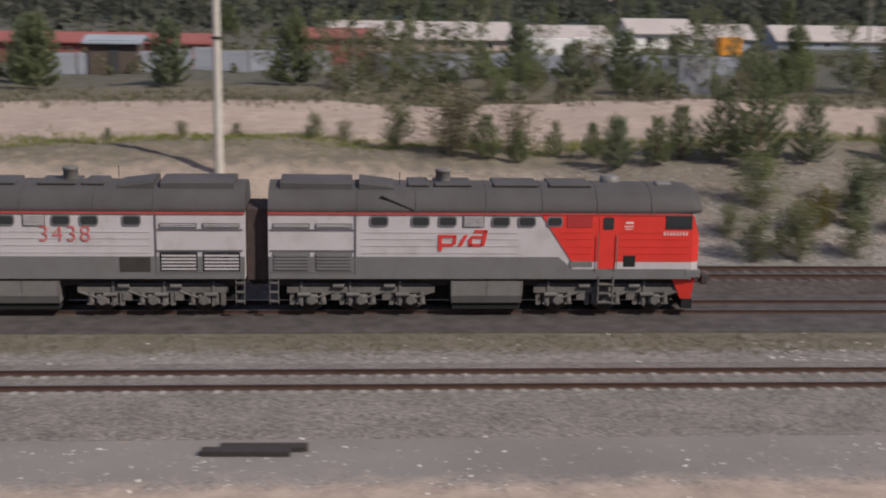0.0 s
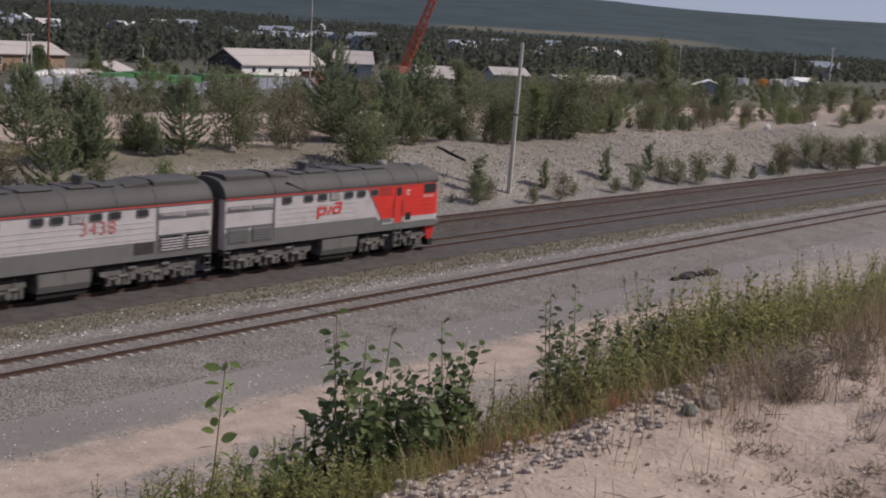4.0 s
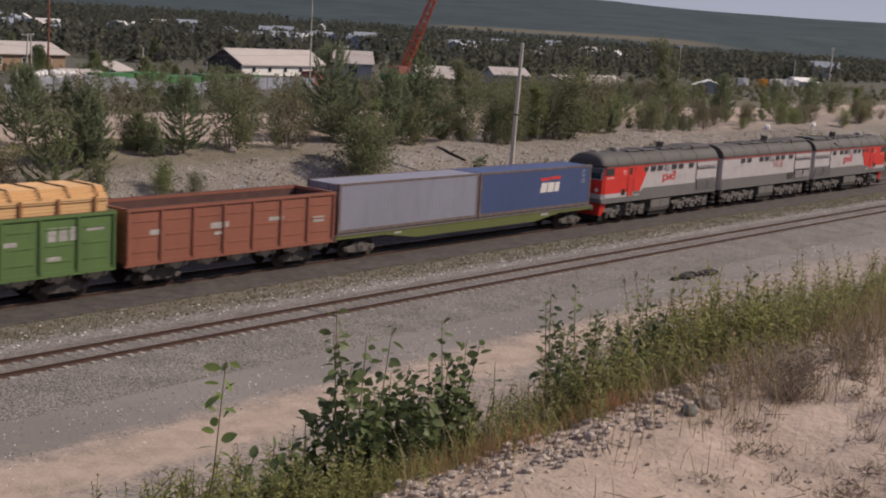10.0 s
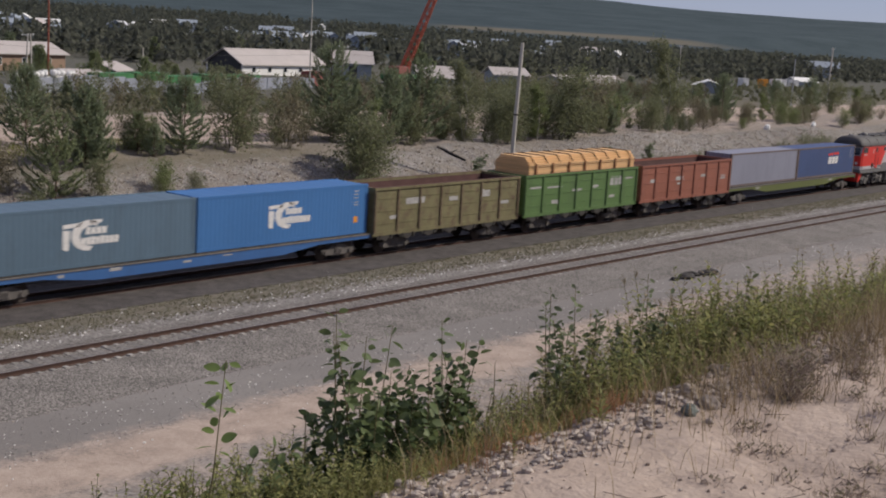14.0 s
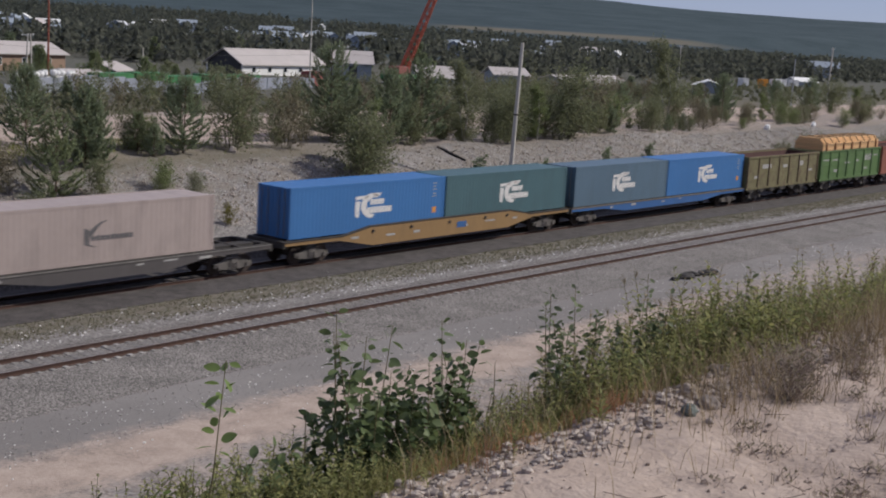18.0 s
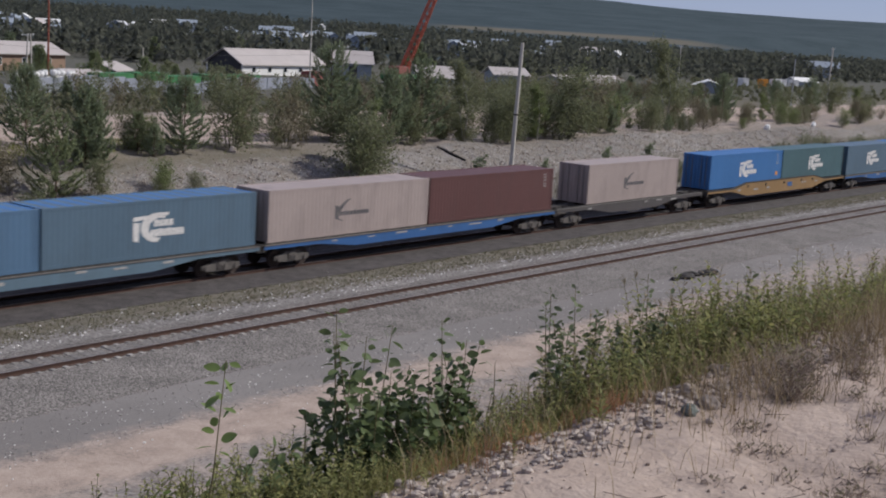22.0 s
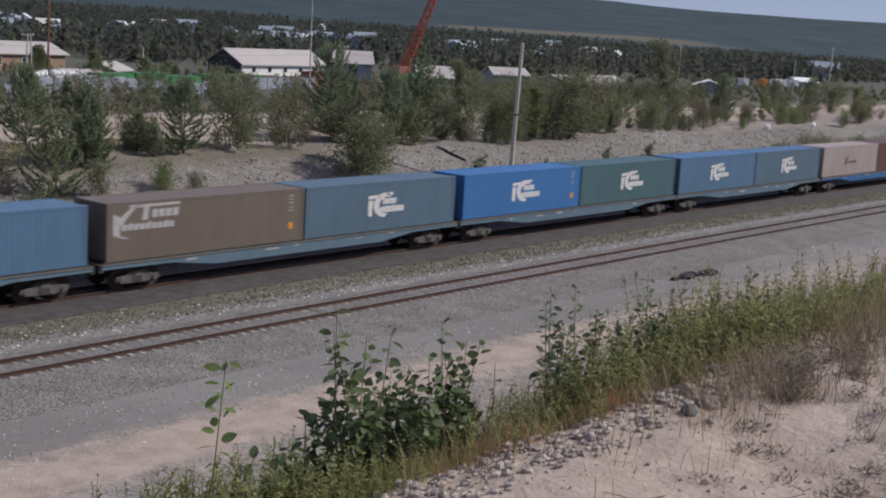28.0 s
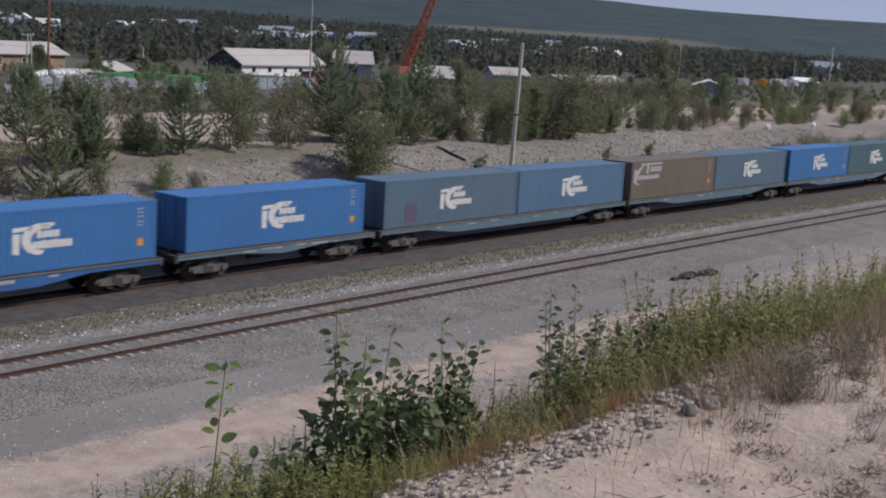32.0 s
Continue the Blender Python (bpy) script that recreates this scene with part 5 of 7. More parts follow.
def pine(seed, h=6.0, spread=0.26, mat=None, sparse=1.0, at=None, step=0.050, needle=0.19, twig=0.34):
    """A young pine: straight trunk, whorls of rising branches that end in needle-covered shoots."""
    rnd = random.Random(seed)
    T = thing("pine_tree", "young Scots pine with airy grey-green needles", "tree", "pines beside the line")
    trunk, crown = Mb(), Mb()
    lean = rnd.gauss(0, 0.02)
    trunk.rod((0, 0, -0.3), (lean * h, 0, h * 0.55), 0.010 * h + 0.02, 0.006 * h, n=7).rod((lean * h, 0, h * 0.55), (lean * h, 0, h * 0.98), 0.006 * h, 0.01, n=6)
    z = h * 0.03
    while z < h * 0.95:
        k = z / h
        reach = spread * h * (1 - k) ** 0.85 * (0.72 + 0.28 * min(1, k * 5)) + 0.03 * h
        n = rnd.randint(4, 6)
        a0 = rnd.random() * 6
        for i in range(n):
            if rnd.random() > sparse:
                continue
            a = a0 + i * math.tau / n + rnd.gauss(0, 0.25)
            r = reach * rnd.uniform(0.6, 1.2)
            p0 = Vector((lean * z, 0, z))
            p1 = p0 + Vector((math.cos(a) * r * 0.6, math.sin(a) * r * 0.6, r * (0.10 + 0.25 * k)))
            p2 = p0 + Vector((math.cos(a) * r, math.sin(a) * r, r * (0.38 + 0.55 * k)))
            trunk.rod(p0, p1, 0.010 + 0.014 * (1 - k), 0.009, n=4, caps=False).rod(p1, p2, 0.009, 0.004, n=3, caps=False)
            m = max(3, int(r / 0.12))
            for q in range(m):
                f = 0.30 + 0.70 * (q + rnd.random()) / m
                c = p0.lerp(p1, f / 0.6) if f < 0.6 else p1.lerp(p2, (f - 0.6) / 0.4)
                side = rnd.choice((-1, 1)) * rnd.uniform(0.2, 1.0)
                t = Vector((math.cos(a) * 0.6 - math.sin(a) * side, math.sin(a) * 0.6 + math.cos(a) * side, rnd.uniform(0.3, 1.1))).normalized()
                shoot(crown, c, c + t * twig * rnd.uniform(0.6, 1.2), needle, 11, rnd)
            shoot(crown, p2, p2 + Vector((math.cos(a) * 0.35, math.sin(a) * 0.35, 0.9)).normalized() * twig * 1.1, needle, 12, rnd)
        z += h * step * rnd.uniform(0.75, 1.25)
    top = Vector((lean * h, 0, h * 0.93))
    shoot(crown, top, top + Vector((0, 0, h * 0.08)), needle, 20, rnd)
    part("trunk", trunk, M_BARK, T)
    part("crown", crown, mat or L_PINE, T, "needle-covered shoots with gaps")
    if at is not None:
        T.matrix_basis = at
    return T


def leafy(seed, name, label, h, wide, mat, stems=1, leaf=0.13, count=1500, low=0.25, bark=M_BIRCHBARK, group="broadleaf trees and bushes"):
    """A birch or a bush: limbs that fork, with leaves in clumps along them."""
    rnd = random.Random(seed)
    T = thing(name, label, "tree" if stems < 3 else "bush", group)
    trunk, crown = Mb(), Mb()
    tips = []
    for s in range(stems):
        a = rnd.random() * math.tau
        out = wide * (0.15 if stems == 1 else 0.55) * rnd.random()
        top = Vector((math.cos(a) * out, math.sin(a) * out, h * (0.75 + 0.25 * rnd.random())))
        base = Vector((math.cos(a) * 0.08 * stems * 0.3, math.sin(a) * 0.08 * stems * 0.3, -0.25))
        mid = base.lerp(top, 0.5) + Vector((rnd.gauss(0, 0.06) * h, rnd.gauss(0, 0.06) * h, 0))
        r0 = 0.013 * h / math.sqrt(stems) + 0.008
        trunk.rod(base, mid, r0, r0 * 0.65, n=6).rod(mid, top, r0 * 0.65, 0.006, n=5)
        nb = int(16 / math.sqrt(stems)) + 3
        for k in range(nb):
            f = low + (1 - low) * (k + rnd.random()) / nb
            p = base.lerp(mid, f * 2) if f < 0.5 else mid.lerp(top, f * 2 - 1)
            b = rnd.random() * math.tau
            r = wide * (0.35 + 0.5 * rnd.random()) * (1.1 - 0.75 * f)
            q = p + Vector((math.cos(b) * r, math.sin(b) * r, r * (0.35 + 0.5 * rnd.random())))
            trunk.rod(p, q, 0.012, 0.004, n=4, caps=False)
            tips.append((p, q))
    for _ in range(count):
        p, q = rnd.choice(tips)
        c = p.lerp(q, 0.3 + 0.75 * rnd.random()) + Vector((rnd.gauss(0, 0.09), rnd.gauss(0, 0.09), rnd.gauss(0, 0.09))) * wide
        n = Vector((rnd.gauss(0, 1), rnd.gauss(0, 1), rnd.gauss(0.4, 1))).normalized()
        u = n.orthogonal().normalized()
        u.rotate(Matrix.Rotation(rnd.random() * math.tau, 3, n))
        w = n.cross(u) * leaf * 0.32
        u = u * leaf * (0.6 + 0.6 * rnd.random())
        crown.add([c - u * 0.5, c - u * 0.05 + w, c + u * 0.5, c - u * 0.05 - w], [(0, 1, 2, 3)])
    part("trunk" if stems < 3 else "branchwork", trunk, bark if stems < 3 else M_TWIG, T)
    part("crown" if stems < 3 else "foliage", crown, mat, T)
    return T


def put(ob, x, y, k=1.0, turn=0.0, sink=0.0):
    return copy_thing(ob, pose(x, y, land(x, y) - sink, 0, 0, turn) @ Matrix.Scale(k, 4))


def first(ob, x, y, k=1.0, turn=0.0):
    ob.matrix_basis = pose(x, y, land(x, y), 0, 0, turn) @ Matrix.Scale(k, 4)
    return ob


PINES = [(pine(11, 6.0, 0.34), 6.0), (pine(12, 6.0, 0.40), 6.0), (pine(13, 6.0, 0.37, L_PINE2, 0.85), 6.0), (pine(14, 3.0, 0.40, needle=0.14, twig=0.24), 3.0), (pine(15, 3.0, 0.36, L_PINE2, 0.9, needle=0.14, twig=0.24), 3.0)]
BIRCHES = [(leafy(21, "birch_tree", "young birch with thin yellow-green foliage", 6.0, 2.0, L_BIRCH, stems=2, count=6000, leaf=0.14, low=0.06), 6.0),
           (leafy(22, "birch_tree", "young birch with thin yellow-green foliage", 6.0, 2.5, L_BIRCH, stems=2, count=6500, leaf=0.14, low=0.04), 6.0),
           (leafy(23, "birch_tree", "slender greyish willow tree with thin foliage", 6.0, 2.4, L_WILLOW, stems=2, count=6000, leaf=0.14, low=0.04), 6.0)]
SHRUBS = [(leafy(31, "bush", "loose green willow bush on the bank", 2.5, 1.7, L_WILLOW, stems=7, count=3000, leaf=0.10, low=0.08), 2.5),
          (leafy(32, "bush", "round green bush on the bank", 2.5, 1.9, L_BIRCH, stems=8, count=3000, leaf=0.10, low=0.08), 2.5),
          (leafy(33, "bush", "sparse brownish willow bush", 2.5, 1.7, L_BROWN, stems=7, count=2200, leaf=0.10, low=0.08), 2.5),
          (leafy(34, "bush", "yellowing round bush on the bank", 2.0, 1.1, L_YELLOW, stems=6, count=1800, leaf=0.09, low=0.08), 2.0),
          (leafy(35, "bush", "narrow dark green juniper bush", 2.2, 0.7, L_PINE, stems=5, count=2200, leaf=0.10, low=0.05), 2.2)]
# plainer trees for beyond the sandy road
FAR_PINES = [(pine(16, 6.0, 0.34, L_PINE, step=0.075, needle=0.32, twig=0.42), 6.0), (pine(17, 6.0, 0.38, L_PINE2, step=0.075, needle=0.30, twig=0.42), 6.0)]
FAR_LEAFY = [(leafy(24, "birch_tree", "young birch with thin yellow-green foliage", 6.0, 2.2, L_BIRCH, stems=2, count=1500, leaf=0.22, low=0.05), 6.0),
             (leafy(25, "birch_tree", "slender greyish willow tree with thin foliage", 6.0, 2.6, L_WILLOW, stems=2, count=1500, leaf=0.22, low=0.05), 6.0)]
FAR_SHRUBS = [(leafy(36, "bush", "loose green willow bush", 2.5, 1.8, L_WILLOW, stems=7, count=900, leaf=0.15, low=0.05), 2.5), (leafy(37, "bush", "sparse brownish willow bush", 2.5, 1.8, L_BROWN, stems=7, count=700, leaf=0.15, low=0.05), 2.5)]
USED = set()


def plant(kind, x, y, h):
    """Set one of the made trees or bushes at its place, at the height it has there."""
    fam = {"p": PINES[:3], "P": PINES[:2], "s": PINES[3:], "b": BIRCHES, "w": SHRUBS[:1], "r": SHRUBS[1:2], "n": SHRUBS[2:3], "y": SHRUBS[3:4], "j": SHRUBS[4:5]}[kind]
    if y > 88:
        fam = FAR_PINES if kind in "pPsj" else FAR_LEAFY if kind == "b" else FAR_SHRUBS
    ob, h0 = fam[int(abs(x * 7 + y * 3)) % len(fam)]
    turn = (x * 37 + y * 91) % 360
    if id(ob) not in USED:
        USED.add(id(ob))
        return first(ob, x, y, h / h0, turn)
    return put(ob, x, y, h / h0, turn)


# trees on the terrace behind the line that can be told apart
for kind, x, y, h in (("P", 47.9, 72.3, 5.0), ("P", 47.6, 65.7, 5.7), ("p", 42.9, 61.8, 4.9), ("P", 55.9, 66.5, 5.9), ("s", 53.2, 67.8, 2.5), ("P", 75.0, 71.4, 7.2), ("P", 76.9, 66.8, 7.0),
                      ("P", 81.2, 67.6, 5.4), ("b", 68.6, 62.1, 4.9), ("n", 65.4, 66.6, 4.1), ("b", 85.6, 66.2, 6.4), ("w", 89.4, 66.2, 3.9), ("b", 95.4, 65.6, 6.0), ("w", 100.5, 65.7, 4.2), ("j", 108.0, 65.7, 2.7)):
    plant(kind, x, y, h)
for kind, x, y, h in (("b", 125.7, 69.5, 8.4), ("P", 144.1, 72.4, 4.6), ("b", 155.9, 72.4, 4.4), ("b", 176.4, 68.5, 5.0), ("w", 60.4, 66.8, 3.0), ("s", 6.9, 66.4, 2.7), ("s", 8.5, 65.9, 2.0), ("s", 12.6, 67.2, 2.1),
                      ("s", 13.4, 64.8, 2.4), ("s", 15.5, 64.9, 2.9), ("p", 20.7, 64.6, 6.2), ("P", 23.3, 64.3, 3.9), ("y", 22.2, 58.8, 2.0), ("j", 23.7, 58.8, 2.2), ("w", 18.0, 55.8, 1.5), ("w", 19.9, 55.9, 1.7)):
    plant(kind, x, y, h)
for kind, x, y, h in (("p", 10.8, 68.6, 2.3), ("w", -2.0, 70.6, 0.9), ("n", 4.9, 67.1, 2.3), ("r", 31.0, 65.0, 3.2), ("s", 28.0, 64.8, 2.9), ("s", 38.2, 70.5, 1.5), ("P", 39.6, 65.8, 3.4), 
                      ("P", 48.3, 65.6, 4.6), ("s", 53.4, 66.3, 2.4), ("j", 76.4, 57.5, 2.3), ("j", 84.4, 57.1, 1.9), ("j", 93.8, 57.3, 2.3), ("j", 102.3, 58.1, 2.0)):
    plant(kind, x, y, h)
for kind, x, y, h in (("r", 27.5, 62.5, 1.6), ("w", 30.5, 63.5, 2.2), ("r", 33.6, 62.8, 1.8), ("w", 36.8, 63.4, 2.4), ("n", 40.5, 63.0, 1.7), ("w", 45.2, 61.2, 1.5), ("r", 50.5, 62.0, 1.4), ("y", 34.8, 59.5, 1.1), ("w", 39.2, 58.6, 1.3)):
    plant(kind, x, y, h)
rt = random.Random(5)
for i in range(34):  # low bushes along the foot of the bank
    x = 68 + i * 3.2 + rt.uniform(-1.5, 1.5)
    plant(rt.choice("wwwnrs"), x, 55.8 + bow(x) + rt.uniform(-0.3, 1.6), rt.uniform(0.9, 1.9) * (1.25 if x > 105 else 0.8))
for kind, x, y, h in (("r", 19.5, 60.5, 2.0), ("y", 21.0, 58.3, 1.9), ("w", 24.5, 60.0, 1.8), ("r", 26.0, 58.0, 1.5), ("s", 17.0, 66.0, 3.2), ("p", 19.0, 65.6, 4.6), ("w", 2.5, 68.8, 1.6), ("w", 5.5, 68.4, 1.8), ("n", 9.0, 68.0, 1.7)):
    plant(kind, x, y, h)
for i in range(16):
    x = 16 + i * 3.6 + rt.uniform(-1.5, 1.5)
    plant(rt.choice("wwyjs"), x, 56.3 + rt.uniform(-0.3, 1.8), rt.uniform(0.7, 1.5))
for i in range(66):  # undergrowth between the terrace trees
    x = 38 + i * 2.2 + rt.uniform(-2, 2)
    plant(rt.choice("wnnrswwwr"), x, 67.5 + rt.uniform(-0.5, 5) + bow(x), rt.uniform(0.8, 2.2))
for i in range(24):  # thick young growth on the terrace edge
    x = 80 + i * 1.9 + rt.uniform(-1.0, 1.0)
    plant(rt.choice("bwrwnP"), x, 66.6 + rt.uniform(0, 4.5) + bow(x), rt.uniform(1.3, 3.2))
for kind, x, y, h in (("b", 67.0, 60.8, 5.2), ("w", 66.0, 60.2, 3.2), ("w", 68.4, 60.6, 2.8), ("r", 50.0, 61.0, 1.2), ("w", 52.0, 60.6, 1.0)):
    plant(kind, x, y, h)
for i in range(26):  # second row, before the sandy road
    x = 74 + i * 4.4 + rt.uniform(-2, 2)
    plant(rt.choice("bPpwws"), x, 74 + rt.uniform(-3, 5), rt.uniform(2.2, 4.2))
for i in range(14):
    x = -14 + i * 3.4 + rt.uniform(-1.5, 1.5)
    plant("w" if i % 3 else "s", x, 70.3 + rt.uniform(-0.8, 0.8), rt.uniform(0.5, 1.1))
for i in range(105):  # belt of trees beyond the sandy road
    x = -62 + i * 2.5 + rt.uniform(-3, 3)
    y = 97 + rt.random() ** 1.3 * 26
    if x < 0:
        y += 8
        if rt.random() < 0.55 or y > 122:
            continue
    plant(rt.choice("bbbbpPP" if x < 48 else "bpPwwn"), x, y, rt.uniform(3.4, 6.8) if 0 < x < 48 else rt.uniform(1.2, 2.6) if x > 0 else rt.uniform(4.0, 7.5))
for i in range(26):  # birches that half hide the yard
    x = -6 + i * 2.1 + rt.uniform(-1.2, 1.2)
    plant(rt.choice("bbbbw"), x, 104 + rt.uniform(0, 18), rt.uniform(3.4, 5.8))
for i in range(30):  # thick growth beyond the sandy road
    x = -2 + i * 2.0 + rt.uniform(-1.5, 1.5)
    plant(rt.choice("wwrp"), x, 97 + rt.uniform(-0.5, 14), rt.uniform(1.2, 3.0))
for i in range(120):  # dense young growth in front of the yard fence
    x = 52 + i * 1.35 + rt.uniform(-1.5, 1.5)
    plant(rt.choice("bbwwwrPn"), x, 99 + rt.uniform(0, 17) + 0.06 * (x - 60), rt.uniform(2.2, 4.0))
for i in range(22):  # trees among the yard's sheds
    az, d = radians(29 + 11 * rt.random()), rt.uniform(172, 212)
    plant(rt.choice("bbPp"), math.sin(az) * d, math.cos(az) * d, rt.uniform(3.2, 5.6))
for i in range(56):  # trees between the yard and the town
    x = -20 + i * 6.0 + rt.uniform(-3, 3)
    y = 205 + rt.random() * 60
    if 60 < x < 240 and rt.random() < 0.6:
        continue
    plant(rt.choice("bbpPP"), x, y, rt.uniform(4, 7.5))

# ---- far woods ----
HOMES = []  # direction and distance of the town's houses, which the trees before them leave in view


def far_woods():
    """Trees too far off to tell apart: tiers of drooping boughs round a point, from skirt to tip."""
    rng = np.random.default_rng(77)
    L_FAR = leaf_material("far_woods", (0.080, 0.088, 0.070), (0.128, 0.130, 0.100), 0.95, 0.5)
    for near, far, trees, tiers in ((225, 700, 9000, 8), (650, 1250, 11000, 5), (1200, 1640, 9000, 4)):
        v, f = [], []
        k = 0
        while k < trees:
            az = radians(rng.uniform(-16, 75))
            d = near + (far - near) * rng.random() ** 0.8
            x, y = math.sin(az) * d, math.cos(az) * d
            if (az > radians(44) and d > 1440) or y < 175 or (90 < x < 260 and y < 220):
                continue
            k += 1
            if d < 900 and noise.noise((x * 0.014, y * 0.014, 3.3)) < -0.25:
                continue
            if any(abs(az - a) * e < 9.0 and e - 75 < d < e + 6 for a, e in HOMES):
                continue
            z = land(x, y)
            h = rng.uniform(3.0, 8.5)
            w = h * rng.uniform(0.20, 0.38)
            if rng.random() < 0.5:  # rounded broadleaf crown
                for i in range(tiers * 3):
                    a, q = rng.random() * math.tau, 0.1 + 0.85 * rng.random()
                    r = w * 1.25 * math.sqrt(rng.random()) * math.sin(math.pi * (0.15 + 0.8 * q))
                    e = h * rng.uniform(0.08, 0.2) * 8 / (tiers + 2)
                    c, b = (x + math.cos(a) * r, y + math.sin(a) * r, z + h * q), rng.random() * math.tau
                    o = len(v)
                    v += [(c[0] + math.cos(b) * e, c[1] + math.sin(b) * e, c[2] - e * 0.4), (c[0] + math.cos(b + 2.2) * e, c[1] + math.sin(b + 2.2) * e, c[2] + e * 0.6 * rng.random()), (c[0] + math.cos(b + 4.1) * e * 0.6, c[1] + math.sin(b + 4.1) * e * 0.6, c[2] + e)]
                    f.append((o, o + 1, o + 2))
                continue
            for i in range(tiers):
                q = i / tiers
                for j in range(3):
                    a = rng.random() * math.tau
                    r = w * (1 - q) * rng.uniform(0.7, 1.2)
                    t = z + h * min(1.0, q + 1.0 / tiers + 0.12 * rng.random())
                    u = z + h * max(0.02, q - 0.05 + 0.1 * rng.random())
                    o = len(v)
                    v += [(x, y, t), (x + math.cos(a) * r, y + math.sin(a) * r, u), (x + math.cos(a + 1.3) * r, y + math.sin(a + 1.3) * r, u + 0.04 * h)]
                    f.append((o, o + 1, o + 2))
        mb = Mb().add(v, f)
        tagged(new("distant_forest", mb.mesh("distant_forest", L_FAR)), "dark coniferous forest around the distant town", "forest", kind="stuff")


def scrub():
    """Low growth that fills the yard's waste ground beyond the belt of trees: twiggy leaf-covered clumps."""
    rng = np.random.default_rng(15)
    v, f = [], []
    k = 0
    while k < 2600:
        x, y = rng.uniform(-50, 330), 96 + 135 * rng.random() ** 1.2
        k += 1
        if noise.noise((x * 0.03, y * 0.03, 8.8)) < -0.15 or (y > 128 and 60 < x < 215 and noise.noise((x * 0.05, y * 0.05, 2.2)) < 0.18):
            continue
        z, h = land(x, y), rng.uniform(0.5, 1.9)
        w = h * rng.uniform(0.4, 0.8)
        for i in range(60):
            a, q = rng.random() * math.tau, rng.random()
            r = w * math.sqrt(rng.random()) * (1.1 - 0.7 * q)
            c = np.array((x + math.cos(a) * r, y + math.sin(a) * r, z + h * q))
            u, t = rng.normal(size=3), rng.normal(size=3)
            u *= 0.20 / np.linalg.norm(u)
            t *= 0.14 / np.linalg.norm(t)
            o = len(v)
            v += [tuple(c - u), tuple(c + t), tuple(c + u), tuple(c - t)]
            f.append((o, o + 1, o + 2, o + 3))
    L_SCRUB = leaf_material("scrub_leaves", (0.12, 0.13, 0.075), (0.20, 0.195, 0.115), 0.8, 0.45)
    tagged(new("scrub", Mb().add(v, f).mesh("scrub", L_SCRUB)), "olive scrub on waste ground around the yard", "scrub", kind="stuff")


# ---- poles, crane, yard and town ----
M_CONCRETE = material("pole_concrete", (0.48, 0.45, 0.40), 0.85, vary=0.15, scale=2, fine=25)
M_POLEWOOD = material("grey_pole_wood", (0.22, 0.19, 0.16), 0.9, vary=0.2, scale=3, fine=30)
M_STEELG = material("galvanised_steel", (0.35, 0.36, 0.38), 0.5, 0.5, vary=0.15)
M_CRANE = material("crane_red_orange", (0.46, 0.10, 0.05), 0.5, vary=0.12, scale=2, fine=20)
M_ROOFG = material("pale_sheet_roof", (0.42, 0.38, 0.36), 0.6, vary=0.1, scale=0.3, fine=6, stain=0.2, dirt=(0.25, 0.2, 0.17))
M_WALLW = material("white_wall", (0.75, 0.74, 0.72), 0.8, vary=0.06, scale=0.5)
M_WALLB = material("beige_wall", (0.42, 0.34, 0.29), 0.85, vary=0.1, scale=0.4)
M_WALLG = material("grey_blue_wall", (0.27, 0.305, 0.35), 0.8, vary=0.12, scale=0.4)
M_WALLD = material("dark_gable_wall", (0.05, 0.05, 0.055), 0.85, vary=0.15, scale=0.5)
M_FENCE = material("grey_fence_panel", (0.25, 0.265, 0.31), 0.7, vary=0.12, scale=0.6, fine=8, rnd=0.12)
M_GREENW = material("green_steel", (0.06, 0.19, 0.07), 0.6, vary=0.15, scale=0.4)
M_BRICKR = material("red_brick_wall", (0.25, 0.085, 0.075), 0.85, vary=0.15, scale=0.5)
M_WALLO = material("orange_brown_wall", (0.27, 0.185, 0.13), 0.85, vary=0.12, scale=0.5)
M_HUT = material("brown_hut_wall", (0.10, 0.075, 0.065), 0.85, vary=0.15, scale=0.6)
M_WIRE = material("wire", (0.05, 0.05, 0.05), 0.6, vary=0.05)


def concrete_pole(x, y, h, lean=(0.0, 0.0), r=0.17, mat=M_CONCRETE, arms=1, label="tapered concrete line pole beside the railway"):
    P = thing("utility_pole", label, "utility pole", "line poles", at=pose(x, y, land(x, y)))
    top = (lean[0], lean[1], h)
    part("shaft", Mb().rod((0, 0, -1.0), top, r, r * 0.62, n=12), mat, P)
    part("band", Mb().rod((lean[0] * 0.52, lean[1] * 0.52, h * 0.52), (lean[0] * 0.53, lean[1] * 0.53, h * 0.53), r * 0.95, n=10), M_UNDER, P, "dark steel band")
    for k in range(arms):
        z = h * (0.965 - 0.08 * k)
        part("crossarm", Mb().box(top[0] - 0.9, top[0] + 0.9, top[1] - 0.05, top[1] + 0.05, z - 0.05, z + 0.05), M_STEELG, P)
        for q in (-0.8, 0.8):
            part("insulator", Mb().rod((top[0] + q, top[1], z), (top[0] + q, top[1], z + 0.22), 0.05, 0.035, n=8), M_WALLW, P)
    return P


